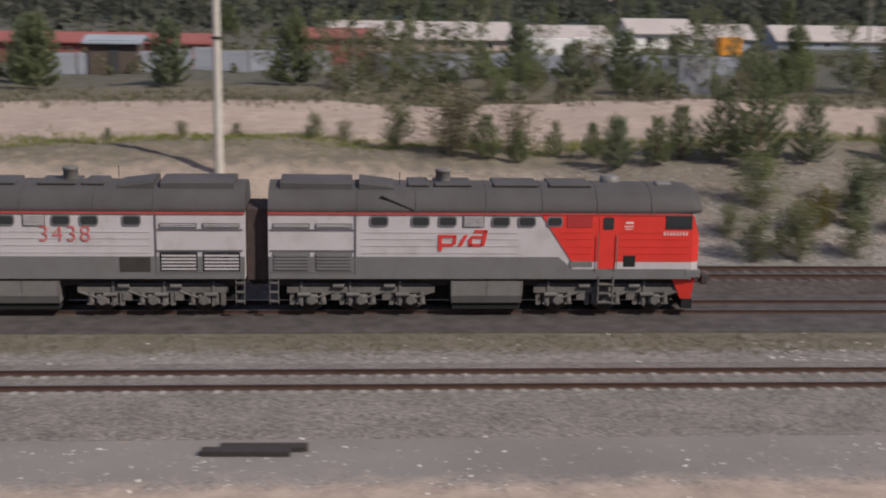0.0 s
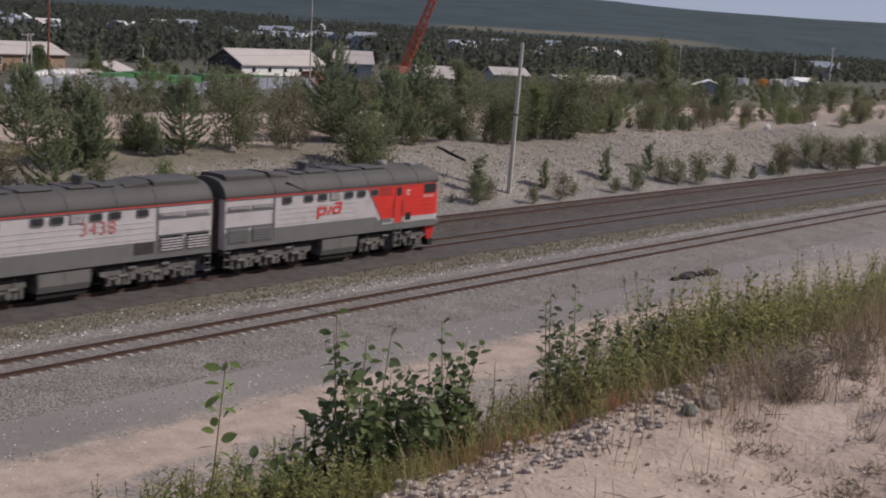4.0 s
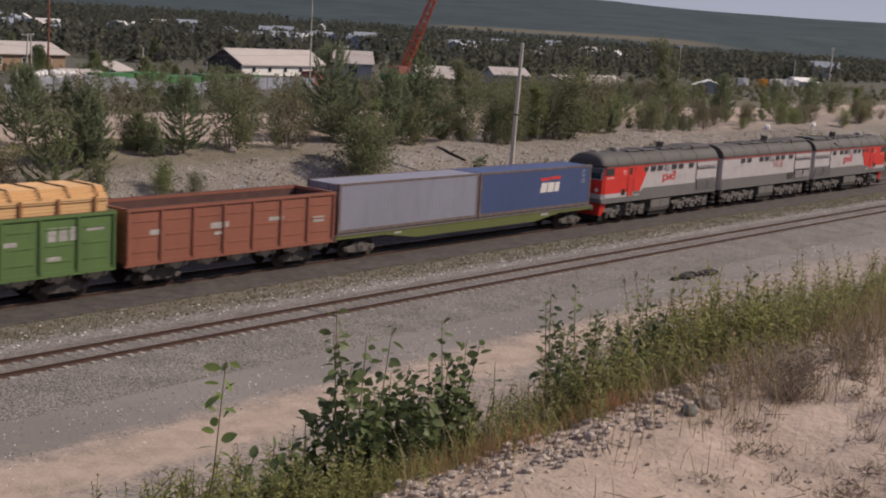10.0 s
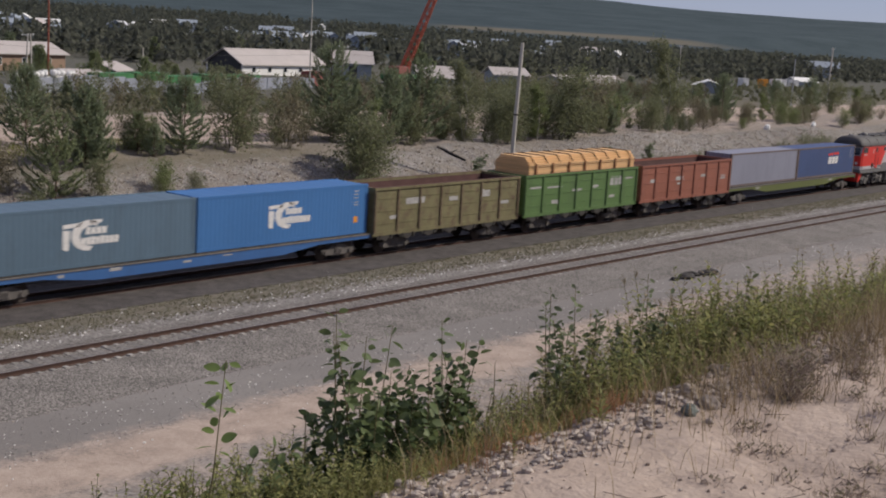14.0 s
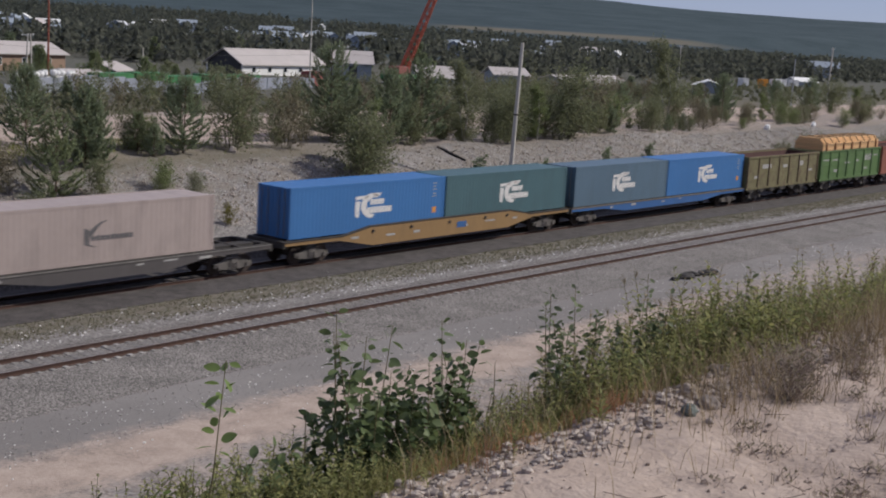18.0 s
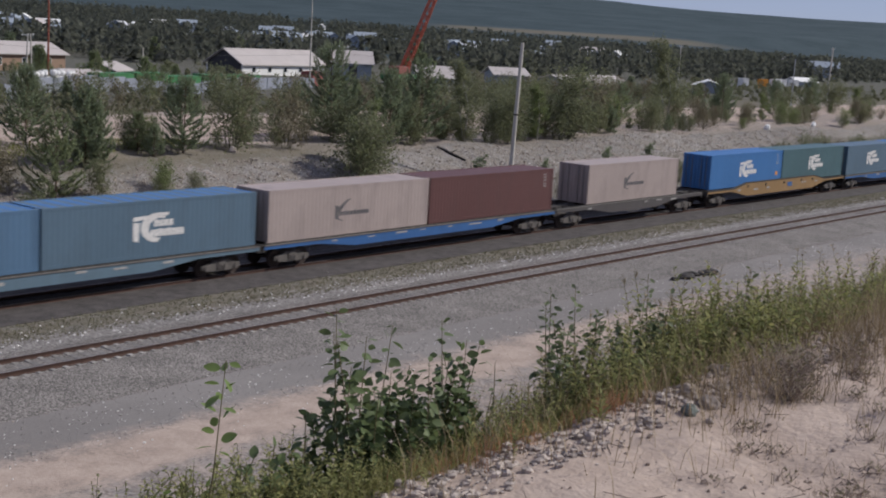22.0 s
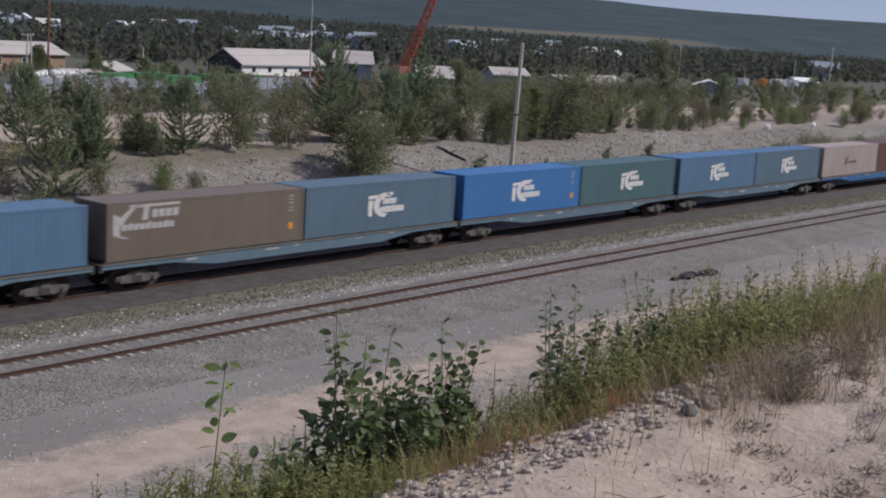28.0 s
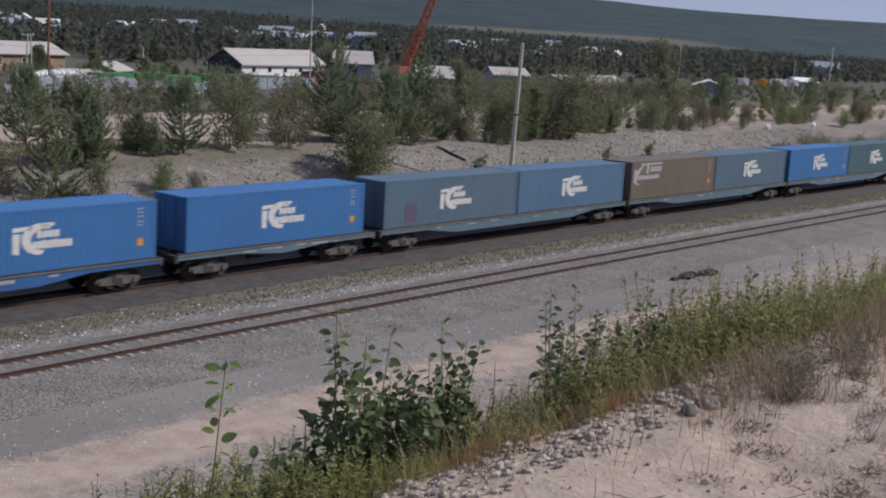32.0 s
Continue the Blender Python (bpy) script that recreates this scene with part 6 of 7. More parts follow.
concrete_pole(79.6, 57.0, 11.3, (0.38, -0.1), arms=0, r=0.2)
concrete_pole(-6.5, 63.3, 12.5, (0.0, 0.0), arms=0, r=0.24)
concrete_pole(238.9, 98.4, 10.1, (0.4, 0.0), arms=1, r=0.2)
concrete_pole(188.2, 83.1, 7.8, arms=0, r=0.11, mat=M_STEELG, label="thin grey steel pole")
concrete_pole(101.1, 147.6, 14.5, arms=0, r=0.16, mat=material("red_painted_pole", (0.25, 0.08, 0.05), 0.8), label="tall reddish pole in the yard")
concrete_pole(97.6, 147.4, 6.3, (0.3, 0), arms=1, r=0.14)
concrete_pole(98.6, 147.4, 6.3, (-0.3, 0), arms=0, r=0.14)
concrete_pole(134.2, 170.1, 4.6, arms=0, r=0.12)
concrete_pole(137.4, 135.5, 13.9, (-0.2, 0), arms=1, r=0.12)
concrete_pole(118.5, 111.3, 7.0, arms=1, r=0.13, mat=M_POLEWOOD, label="grey wooden line pole")
concrete_pole(291.6, 159.1, 9.8, arms=1, r=0.2)
concrete_pole(45.0, 112.0, 8.5, arms=1, r=0.13, mat=M_POLEWOOD, label="grey wooden line pole")


def wire(a, b, sag, r=0.012):
    pts = []
    for k in range(13):
        t = k / 12
        pts.append((a[0] + (b[0] - a[0]) * t, a[1] + (b[1] - a[1]) * t, a[2] + (b[2] - a[2]) * t - 4 * sag * t * (1 - t)))
    mb = Mb()
    for p, q in zip(pts, pts[1:]):
        mb.rod(p, q, r, n=4, caps=False)
    return thing("overhead_wire", "thin sagging overhead wire between poles", "wire", "overhead wires", mb=mb, mats=M_WIRE)


for dz in (0.0, 0.7):
    wire((118.5, 111.3, land(118.5, 111.3) + 6.7 - dz), (188.2, 83.1, land(188.2, 83.1) + 7.5 - dz), 1.2)
    wire((45.0, 112.0, land(45, 112) + 8.2 - dz), (118.5, 111.3, land(118.5, 111.3) + 6.7 - dz), 1.4)
    wire((97.6, 147.4, land(97, 147) + 6.0 - dz), (137.4, 135.5, land(137, 135) + 9.0 - dz), 1.0)
    wire((-80.0, 112.0, land(-80, 112) + 8.2 - dz), (45.0, 112.0, land(45, 112) + 8.2 - dz), 1.6)


def crane_boom():
    C = thing("mobile_crane", "red-orange lattice crane boom rising over the yard", "crane")
    a, b = Vector((174.6, 149.6, land(174.6, 149.6) + 1.6)), Vector((179.6, 143.7, 25.5))
    d = (b - a).normalized()
    u = d.cross(Vector((0.55, 0.83, 0))).normalized()
    w = d.cross(u)
    n = 16
    def node(k, i):
        t = k / n
        s = 0.62 - 0.24 * t
        return a.lerp(b, t) + (u * (1 if i in (0, 1) else -1) + w * (1 if i in (1, 2) else -1)) * s
    for i in range(4):
        part("chord", Mb().rod(node(0, i), node(n, i), 0.13, n=6), M_CRANE, C)
    lac = Mb()
    for k in range(n):
        for i in range(4):
            lac.rod(node(k, i), node(k + 1, (i + 1) % 4), 0.07, n=4, caps=False).rod(node(k, i), node(k, (i + 1) % 4), 0.06, n=4, caps=False)
    part("lacing", lac, M_CRANE, C, "lattice bracing")
    z = land(174.6, 149.6)
    part("cab", Mb().box(172.2, 175.4, 148.4, 151.0, z + 1.2, z + 2.7, c=0.12), M_BRICKR, C, "red crane cab")
    part("carrier", Mb().box(170.5, 178.5, 148.2, 151.2, z + 0.5, z + 1.25, c=0.08), M_GREENW, C, "green carrier deck")
    for x in (171.5, 173.2, 175.6, 177.4):
        part("wheel", Mb().rod((x, 148.0, z + 0.5), (x, 151.4, z + 0.5), 0.5, n=12), M_UNDER, C)


crane_boom()


def shed(cx, cy, length, depth, wall_h, ridge, turn, wall, roof, label, gable=None, windows=0, name="warehouse", door=False):
    """A long gabled building; length along its local x."""
    B = thing(name, label, "building", "yard buildings", at=pose(cx, cy, min(land(cx, cy), land(cx + 3, cy)) - 0.1, 0, 0, turn))
    l, d = length / 2, depth / 2
    part("wall", Mb().box(-l, l, -d, -d + 0.3, 0, wall_h), wall, B)
    part("wall", Mb().box(-l, l, d - 0.3, d, 0, wall_h), wall, B)
    for s in (-1, 1):
        v = [(s * l, -d + 0.3, 0), (s * l, d - 0.3, 0), (s * l, d - 0.3, wall_h), (s * l, 0, wall_h + ridge), (s * l, -d + 0.3, wall_h)]
        v += [(s * (l - 0.3), y, z) for _, y, z in v]
        part("gable_wall", Mb().add(v, [(0, 1, 2, 3, 4), (9, 8, 7, 6, 5), (0, 5, 6, 1), (1, 6, 7, 2), (2, 7, 8, 3), (3, 8, 9, 4), (4, 9, 5, 0)]), gable or wall, B)
        part("roof_slope", Mb().add([(-l - 0.5, 0, wall_h + ridge + 0.1), (l + 0.5, 0, wall_h + ridge + 0.1), (l + 0.5, s * (d + 0.5), wall_h - 0.15), (-l - 0.5, s * (d + 0.5), wall_h - 0.15),
                                     (-l - 0.5, 0, wall_h + ridge - 0.06), (l + 0.5, 0, wall_h + ridge - 0.06), (l + 0.5, s * (d + 0.5), wall_h - 0.31), (-l - 0.5, s * (d + 0.5), wall_h - 0.31)],
                                    [(0, 1, 2, 3), (7, 6, 5, 4), (0, 4, 5, 1), (1, 5, 6, 2), (2, 6, 7, 3), (3, 7, 4, 0)]), roof, B, "sheet metal roof")
    for k in range(windows):
        x = -l + (k + 0.7) * (2 * l / (windows + 0.4))
        w = part("window", Mb().rect(x - 0.5, x + 0.5, wall_h * 0.42, wall_h * 0.78, -d, -0.06), M_WALLW, B)
        part("pane", Mb().rect(x - 0.42, x + 0.42, wall_h * 0.45, wall_h * 0.75, -d - 0.05, -0.03), M_GLASS, w)
    if door:
        part("door", Mb().rect(-l * 0.15, l * 0.25, 0, wall_h * 0.8, -d, -0.08), M_WALLD, B)
    return B


shed(172.0, 181.0, 23, 9, 2.6, 2.5, 4, M_WALLW, M_ROOFG, "warehouse with white walls, dark gable and pale sheet roof", gable=M_WALLD, windows=5)
shed(170.8, 158.6, 6.8, 8, 3.4, 1.9, -42, M_WALLG, M_ROOFG, "blue-grey shed with a pale roof", door=True)
shed(193.0, 158.0, 6.8, 8, 2.0, 1.9, -40, M_WALLG, M_ROOFG, "low grey shed with a pale roof", windows=2)
shed(226.0, 145.0, 22, 9, 1.6, 1.3, -2, M_WALLG, M_ROOFG, "low building with a wide pale roof", windows=3)
shed(214.0, 155.8, 7, 7, 2.2, 1.2, -35, M_WALLG, M_ROOFG, "low building with a wide pale roof")
shed(237.0, 122.4, 8, 6, 2.2, 1.0, 30, M_WALLG, M_WALLW, "small house with a white roof", windows=2, name="house")
shed(9.0, 180.0, 24, 9, 2.3, 1.9, 2, M_WALLB, M_ROOFG, "long beige shed with a pale roof", windows=6)
shed(29.0, 182.0, 12, 8, 2.3, 1.6, 2, M_WALLB, M_ROOFG, "beige shed with a pale roof", windows=3)
shed(44.0, 190.0, 9, 8, 2.8, 1.7, 4, M_WALLW, M_ROOFG, "pale shed with a grey roof", windows=2)
shed(54.0, 193.0, 9, 8, 2.6, 1.7, 4, M_WALLG, M_ROOFG, "grey shed with a pale roof", windows=2)
shed(74.0, 199.0, 20, 8, 2.0, 1.9, 3, M_WALLG, M_ROOFG, "long grey shed with a pale roof", windows=4)
shed(-22.5, 127.0, 4.6, 4, 3.3, 0.35, 0, M_HUT, M_WALLG, "dark brown gate hut", name="hut", door=True)
shed(-44.0, 126.0, 16, 5, 2.2, 0.5, 0, M_BRICKR, M_BRICKR, "low red brick shed", windows=0)
shed(-26.0, 141.0, 22, 6, 3.0, 0.6, 0, M_BRICKR, M_BRICKR, "long red brick garage row", windows=0)
shed(-2.0, 143.0, 7, 6, 3.3, 0.6, 0, M_BRICKR, M_BRICKR, "short red brick garage", windows=0)
shed(120.5, 191.0, 22, 9, 3.4, 1.6, 6, M_WALLO, M_ROOFG, "orange-brown building with a pale roof", windows=4)
shed(107.0, 149.4, 5.5, 5, 1.4, 0.6, 0, M_HUT, M_ROOFG, "small hut with a pale roof", name="hut")
shed(118.0, 158.0, 6, 5, 2.2, 0.9, 30, M_GREENW, M_ROOFG, "green hut with a pale roof", name="hut")


def panel_fence(x0, y0, x1, y1, mat, label, h=2.1, w=2.5):
    n = int(math.hypot(x1 - x0, y1 - y0) / w)
    a = math.degrees(math.atan2(y1 - y0, x1 - x0))
    F = thing("fence", label, "fence", "yard fences", at=pose(x0, y0, 0))
    pm = Mb().box(0.06, w - 0.06, -0.04, 0.04, 0, h).box(0.2, w - 0.2, -0.07, 0.07, 0.25, 0.4).box(0.2, w - 0.2, -0.07, 0.07, h - 0.4, h - 0.25).mesh("panel", mat)
    po = Mb().box(-0.08, 0.08, -0.1, 0.1, -0.3, h + 0.05).mesh("post", mat)
    for k in range(n):
        x, y = (x1 - x0) * k / n, (y1 - y0) * k / n
        z = land(x0 + x, y0 + y) - 0.1
        part("panel", pm, mat, F, at=pose(x, y, z, 0, 0, a))
        part("post", po, mat, F, at=pose(x, y, z, 0, 0, a))


panel_fence(-31, 124, -2, 130, M_FENCE, "grey panel fence along the yard", h=2.2)
panel_fence(2, 131, 40, 133, M_FENCE, "grey panel fence along the yard", h=2.0)
panel_fence(66, 119, 104, 130, M_FENCE, "grey panel fence along the yard", h=1.9)
panel_fence(104, 130, 142, 139, M_FENCE, "grey panel fence along the yard", h=1.7)


def freight_box(x, y, length, turn, mat, label, h=2.5):
    """A parked steel freight container with ribs."""
    B = thing("storage_container", label, "storage container", "yard containers", at=pose(x, y, land(x, y), 0, 0, turn))
    part("body", Mb().box(-length / 2, length / 2, -1.2, 1.2, 0.1, h, c=0.04), mat, B)
    for k in range(int(length / 0.9)):
        xx = -length / 2 + 0.4 + k * 0.9
        part("rib", Mb().box(xx - 0.06, xx + 0.06, -1.24, -1.19, 0.2, h - 0.1), mat, B)
    part("roof", Mb().box(-length / 2 - 0.03, length / 2 + 0.03, -1.23, 1.23, h, h + 0.06), mat, B)


for k, (x, y) in enumerate(((108, 143.5), (114.5, 144.2), (121, 145), (128, 146), (134, 146.6))):
    freight_box(x, y, 6.2, 6, M_GREENW, "green steel storage container in the yard", 1.75)
freight_box(148.5, 146.0, 3.0, 10, M_BRICKR, "red steel storage container in the yard", 2.4)
freight_box(31.6, 162.8, 8.0, 2, M_WALLW, "white steel storage container in the yard", 2.4)
freight_box(25.0, 163.0, 7.5, 2, M_WALLW, "white steel storage container in the yard", 2.4)
freight_box(49.5, 170.0, 3.0, 2, M_ORANGE, "orange steel storage container in the yard", 2.4)
for x, y, m, what in ((303.0, 147.0, M_WALLW, "white"), (311.0, 145.5, M_ORANGE, "orange"), (316.0, 144.5, M_WALLW, "white"), (319.0, 144.0, M_WALLW, "white"), (324.0, 143.0, M_WALLW, "white")):
    freight_box(x, y, 1.7, -30, m, "small %s steel cabin far off in the yard" % what, 2.3)
shed(345.0, 150.0, 6.5, 5, 1.9, 0.8, -30, M_WALLG, M_WALLW, "small hut with a white roof", name="hut")
freight_box(26.1, 98.5, 1.6, 80, M_STEELG, "narrow grey steel cabinet among the trees", 3.3)


def bulk_bag(x, y, z, seed):
    """A filled white sack with its four lifting loops."""
    rnd = random.Random(seed)
    B = thing("bulk_bag", "filled white bulk bag stacked in the yard", "bag", "bulk bags", at=pose(x, y, z, 0, 0, seed * 37))
    part("sack", Mb().lump((0, 0, 0.38), 0.46, rnd, flat=0.85, rough=0.08, seg=8, rows=6), M_WALLW, B)
    for a, b in ((-0.3, -0.25), (0.3, -0.25), (-0.3, 0.25), (0.3, 0.25)):
        part("loop", Mb().rod((a, b, 0.6), (a * 0.7, b * 0.7, 0.86), 0.025, n=5).rod((a * 0.7, b * 0.7, 0.86), (a * 0.3, b * 0.8, 0.65), 0.03, n=5), M_WALLW, B)


for k in range(11):
    x, y = 83.5 + 0.92 * k + 0.2 * math.sin(k * 2.3), 126.4 + 0.27 * k
    bulk_bag(x, y + 1.0, land(x, y + 1.0), k + 3)
    if k % 5 != 4:
        bulk_bag(x + 0.3, y + 1.1, land(x, y + 1.0) + 0.74, k + 30)
    bulk_bag(x - 0.1, y + 1.05, land(x, y + 1.0) + 1.46, k + 60)


def town():
    rnd = random.Random(41)
    walls = [M_WALLW, M_WALLW, M_WALLG, M_WALLB, material("pale_yellow_wall", (0.50, 0.42, 0.25), 0.8)]
    roofs = [M_WALLW, M_ROOFG, M_WALLG, M_ROOFG, M_WALLG]
    proto = []
    for k in range(6):
        l, d, h, r = rnd.uniform(8, 16), rnd.uniform(7, 9), rnd.uniform(2.8, 5.0), rnd.uniform(1.4, 2.6)
        proto.append(shed(0, 0, l, d, h, r, 0, walls[k % 5], roofs[(k * 2 + (k > 2)) % 5] if k != 4 else M_ROOFG, ("small town house with a %s roof among trees" % ("pale", "grey", "dark", "white", "grey", "pale")[k]), windows=3, name="house"))
        tagged(proto[-1], category="house", group="town houses")
    placed = 0
    while placed < 140:
        az = radians(rnd.uniform(-12, 72))
        d = 560 * (2.45 ** rnd.random())
        x, y = math.sin(az) * d, math.cos(az) * d
        if y < 185 or (90 < x < 260 and y < 215) or (az > radians(56) and rnd.random() < 0.7):
            continue
        m = pose(x, y, land(x, y) - 0.1, 0, 0, rnd.choice((0, 90)) + rnd.uniform(-15, 15) - math.degrees(az))
        if placed < 6:
            proto[placed].matrix_basis = m
        else:
            copy_thing(proto[placed % 6 if rnd.random() < 0.5 else rnd.choice((0, 2, 3))], m)
        HOMES.append((az, d))
        placed += 1


town()
far_woods()
scrub()

# ---- beside the track ----
M_OLDWOOD = material("tarred_wood", (0.035, 0.030, 0.028), 0.85, vary=0.3, scale=3, fine=30, stretch=(8, 1, 1), bump=0.4)
M_PEBBLE = material("pale_pebbles", (0.38, 0.325, 0.285), 0.85, vary=0.35, scale=6, fine=30, bump=0.2)
M_PALEGRAVEL = material("pale_gravel", (0.25, 0.235, 0.22), 0.9, vary=0.45, scale=4, fine=20)
M_WHITESTONE = material("white_stone_chips", (0.75, 0.73, 0.70), 0.7, vary=0.15, scale=5)
M_CLOD = material("brown_clods", (0.20, 0.155, 0.13), 0.95, vary=0.3, scale=12)
M_DARKROCK = material("dark_green_rock", (0.11, 0.125, 0.115), 0.8, vary=0.3, scale=8, fine=40, bump=0.3)
M_GREYROCK = material("grey_rock", (0.30, 0.255, 0.222), 0.85, vary=0.35, scale=5, fine=30, bump=0.4)
L_GRASS = leaf_material("grass_blades", (0.18, 0.195, 0.07), (0.35, 0.31, 0.14), 0.7, 0.55)
L_GREENGRASS = leaf_material("green_grass_blades", (0.17, 0.195, 0.055), (0.30, 0.30, 0.10), 0.7, 0.5)
L_STRAW = leaf_material("dry_grass", (0.20, 0.15, 0.085), (0.34, 0.27, 0.17), 0.8, 0.2)
L_ASPEN = leaf_material("aspen_leaves", (0.060, 0.088, 0.042), (0.165, 0.205, 0.085), 0.45, 0.35)
L_SALLOW = leaf_material("sallow_leaves", (0.085, 0.112, 0.06), (0.19, 0.215, 0.11), 0.5, 0.4)
L_YOUNG = leaf_material("young_aspen_leaves", (0.13, 0.19, 0.055), (0.24, 0.31, 0.10), 0.45, 0.45)
L_HERB = leaf_material("willowherb_leaves", (0.15, 0.178, 0.065), (0.40, 0.385, 0.155), 0.6, 0.5)
L_SPIRE = leaf_material("seed_spires", (0.22, 0.18, 0.10), (0.34, 0.26, 0.16), 0.8, 0.2)
L_VERGE = leaf_material("dull_dry_weeds", (0.115, 0.112, 0.065), (0.19, 0.172, 0.11), 0.8, 0.3)
M_STEM = material("plant_stem", (0.13, 0.11, 0.05), 0.7, vary=0.2)


def beam(x, y, turn, name, label, length=2.75, w=0.24, z=0.0):
    b = Mb().box(-length / 2, length / 2, -w / 2, w / 2, 0, 0.18, c=0.02)
    return thing(name, label, "wooden beam", "discarded sleepers", mb=b, mats=M_OLDWOOD, at=pose(x, y, land(x, y) - 0.01 + z, 0, 0, turn))


beam(-2.35, 32.98, -1, "wooden_sleeper", "dark tarred old sleeper lying on gravel", 2.35, 0.34)
beam(-2.8, 32.62, -2, "wooden_sleeper", "dark tarred old sleeper lying on gravel", 2.35, 0.34)
beam(17.0, 32.25, 13, "wooden_sleeper", "dark tarred old sleeper lying on gravel", 2.7, 0.26)
beam(16.1, 31.38, 4, "wooden_sleeper", "dark tarred old sleeper lying on gravel", 2.5, 0.26)


def sleepers(track, d, z, x0, x1, gap, mat, half, first_x, last_x, wide=0.27):
    """Sleepers under the rails: single pieces where the camera passes, one joined rest beyond."""
    sm = Mb().box(-wide / 2, wide / 2, -half, half, -0.24, -0.176, c=0.02)
    if mat is M_SLEEPER:  # the raised rail seats stand clear of the stones
        for ya, yb in ((-1.08, -0.83), (-0.69, -0.46), (0.46, 0.69), (0.83, 1.08)):
            sm.box(-wide / 2 + 0.03, wide / 2 - 0.03, ya, yb, -0.22, -0.152, m=1, c=0.015)
    me = sm.mesh("sleeper", [mat, M_SEAT])
    rest = Mb()
    rnd = random.Random(int(d))
    k, x = 0, x0
    while x < x1:
        y, a = d + bow(x), math.degrees(math.atan(slew(x)))
        if first_x <= x <= last_x and k < 300:
            part("sleeper", me, None, track, at=pose(x, y + rnd.gauss(0, 0.015), z + rnd.gauss(0, 0.006), 0, 0, a + rnd.gauss(0, 0.5)))
            k += 1
        else:
            rest.box(x - wide / 2, x + wide / 2, y - half, y + half, z - 0.24, z - 0.175)
        x += gap
    tagged(part("sleepers_beyond", rest, mat, track), kind="stuff")


sleepers(TRACK_NEAR, NEAR_D, NEAR_Z, -40, 260, 0.545, M_SLEEPER, 1.02, -12, 150)
sleepers(TRACK_FAR, FAR_D, FAR_Z, -40, 260, 0.60, M_WOODSLEEPER, 1.36, 5, 120)


def scatter_stones(name, label, n, box, r0, r1, mat, seed, ok=None, flat=0.7):
    rnd = random.Random(seed)
    mb = Mb()
    for _ in range(n):
        x, y = rnd.uniform(box[0], box[1]), rnd.uniform(box[2], box[3])
        y += bow(x) if y > 25 else 0
        if ok and not ok(x, y, rnd):
            continue
        r = r0 + (r1 - r0) * rnd.random() ** 2
        mb.lump((x, y, land(x, y) + r * 0.12), r, rnd, flat=flat, seg=5, rows=3)
    return tagged(new(name, mb.mesh(name, mat)), label, "stones", kind="stuff")


scatter_stones("stone_chips", "scattered white stone chips on the gravel", 900, (-10, 120, 28, 46), 0.02, 0.06, M_WHITESTONE, 3)
scatter_stones("stone_chips", "bright stone chips along the verge", 1000, (14, 125, 40.9, 43.6), 0.02, 0.065, M_WHITESTONE, 4)
scatter_stones("stone_chips", "pale stone chips on the packed gravel", 1500, (-10, 120, 29.8, 33.2), 0.012, 0.036, M_WHITESTONE, 5)
scatter_stones("gravel_stones", "loose grey stones on the gravel bed", 4000, (-12, 110, 29.8, 37.0), 0.018, 0.05, M_PALEGRAVEL, 6)
scatter_stones("gravel_stones", "loose dark stones on the gravel bed", 4000, (-12, 110, 33.8, 36.8), 0.018, 0.05, M_GREYROCK, 7)
scatter_stones("bank_stones", "loose stones on the sandy bank", 5000, (4, 150, 57, 64.5), 0.025, 0.10, M_PEBBLE, 8)
scatter_stones("bank_stones", "loose grey stones on the sandy bank", 8000, (4, 150, 57, 65), 0.03, 0.13, M_GREYROCK, 11)
scatter_stones("bank_chips", "pale stone chips on the sandy bank", 1300, (25, 150, 57, 62), 0.025, 0.08, M_WHITESTONE, 10)
RB = random.Random(9)
for x, y, r in ((139.5, 64.2, 0.45), (151.2, 63.6, 0.4), (60.0, 66.2, 0.3), (132, 57.2, 0.3), (38.5, 56.4, 0.25)):
    thing("boulder", "pale boulder lying on the sandy bank", "boulder", "boulders", mb=Mb().lump((0, 0, r * 0.3), r, RB, seg=8, rows=6, rough=0.15), mats=M_WHITESTONE if r > 0.33 else M_PEBBLE, at=pose(x, y, land(x, y)))
for k, (dx, r) in enumerate(((0, 0.6), (1.0, 0.52), (2.1, 0.6), (3.0, 0.42), (-0.95, 0.36))):
    thing("rubble_lump", "dark lump of rubble dumped on the gravel", "rubble", "rubble heap", mb=Mb().lump((0, 0, r * 0.15), r, RB, flat=0.30, seg=8, rows=5), mats=M_OLDWOOD, at=pose(62.6 + dx, 32.6 + 0.2 * math.sin(k * 2.1), land(63, 32.5)))


def blade(mb, x, y, z, h, w, a, bend):
    """One bent blade of grass."""
    c, s = math.cos(a), math.sin(a)
    px, py = -s * w, c * w
    p = [(x, y, z), (x + c * bend * 0.25, y + s * bend * 0.25, z + h * 0.55), (x + c * bend, y + s * bend, z + h)]
    mb.add([(p[0][0] - px, p[0][1] - py, p[0][2]), (p[0][0] + px, p[0][1] + py, p[0][2]), (p[1][0] + px * 0.8, p[1][1] + py * 0.8, p[1][2]), (p[1][0] - px * 0.8, p[1][1] - py * 0.8, p[1][2]), p[2]], [(0, 1, 2, 3), (3, 2, 4)])


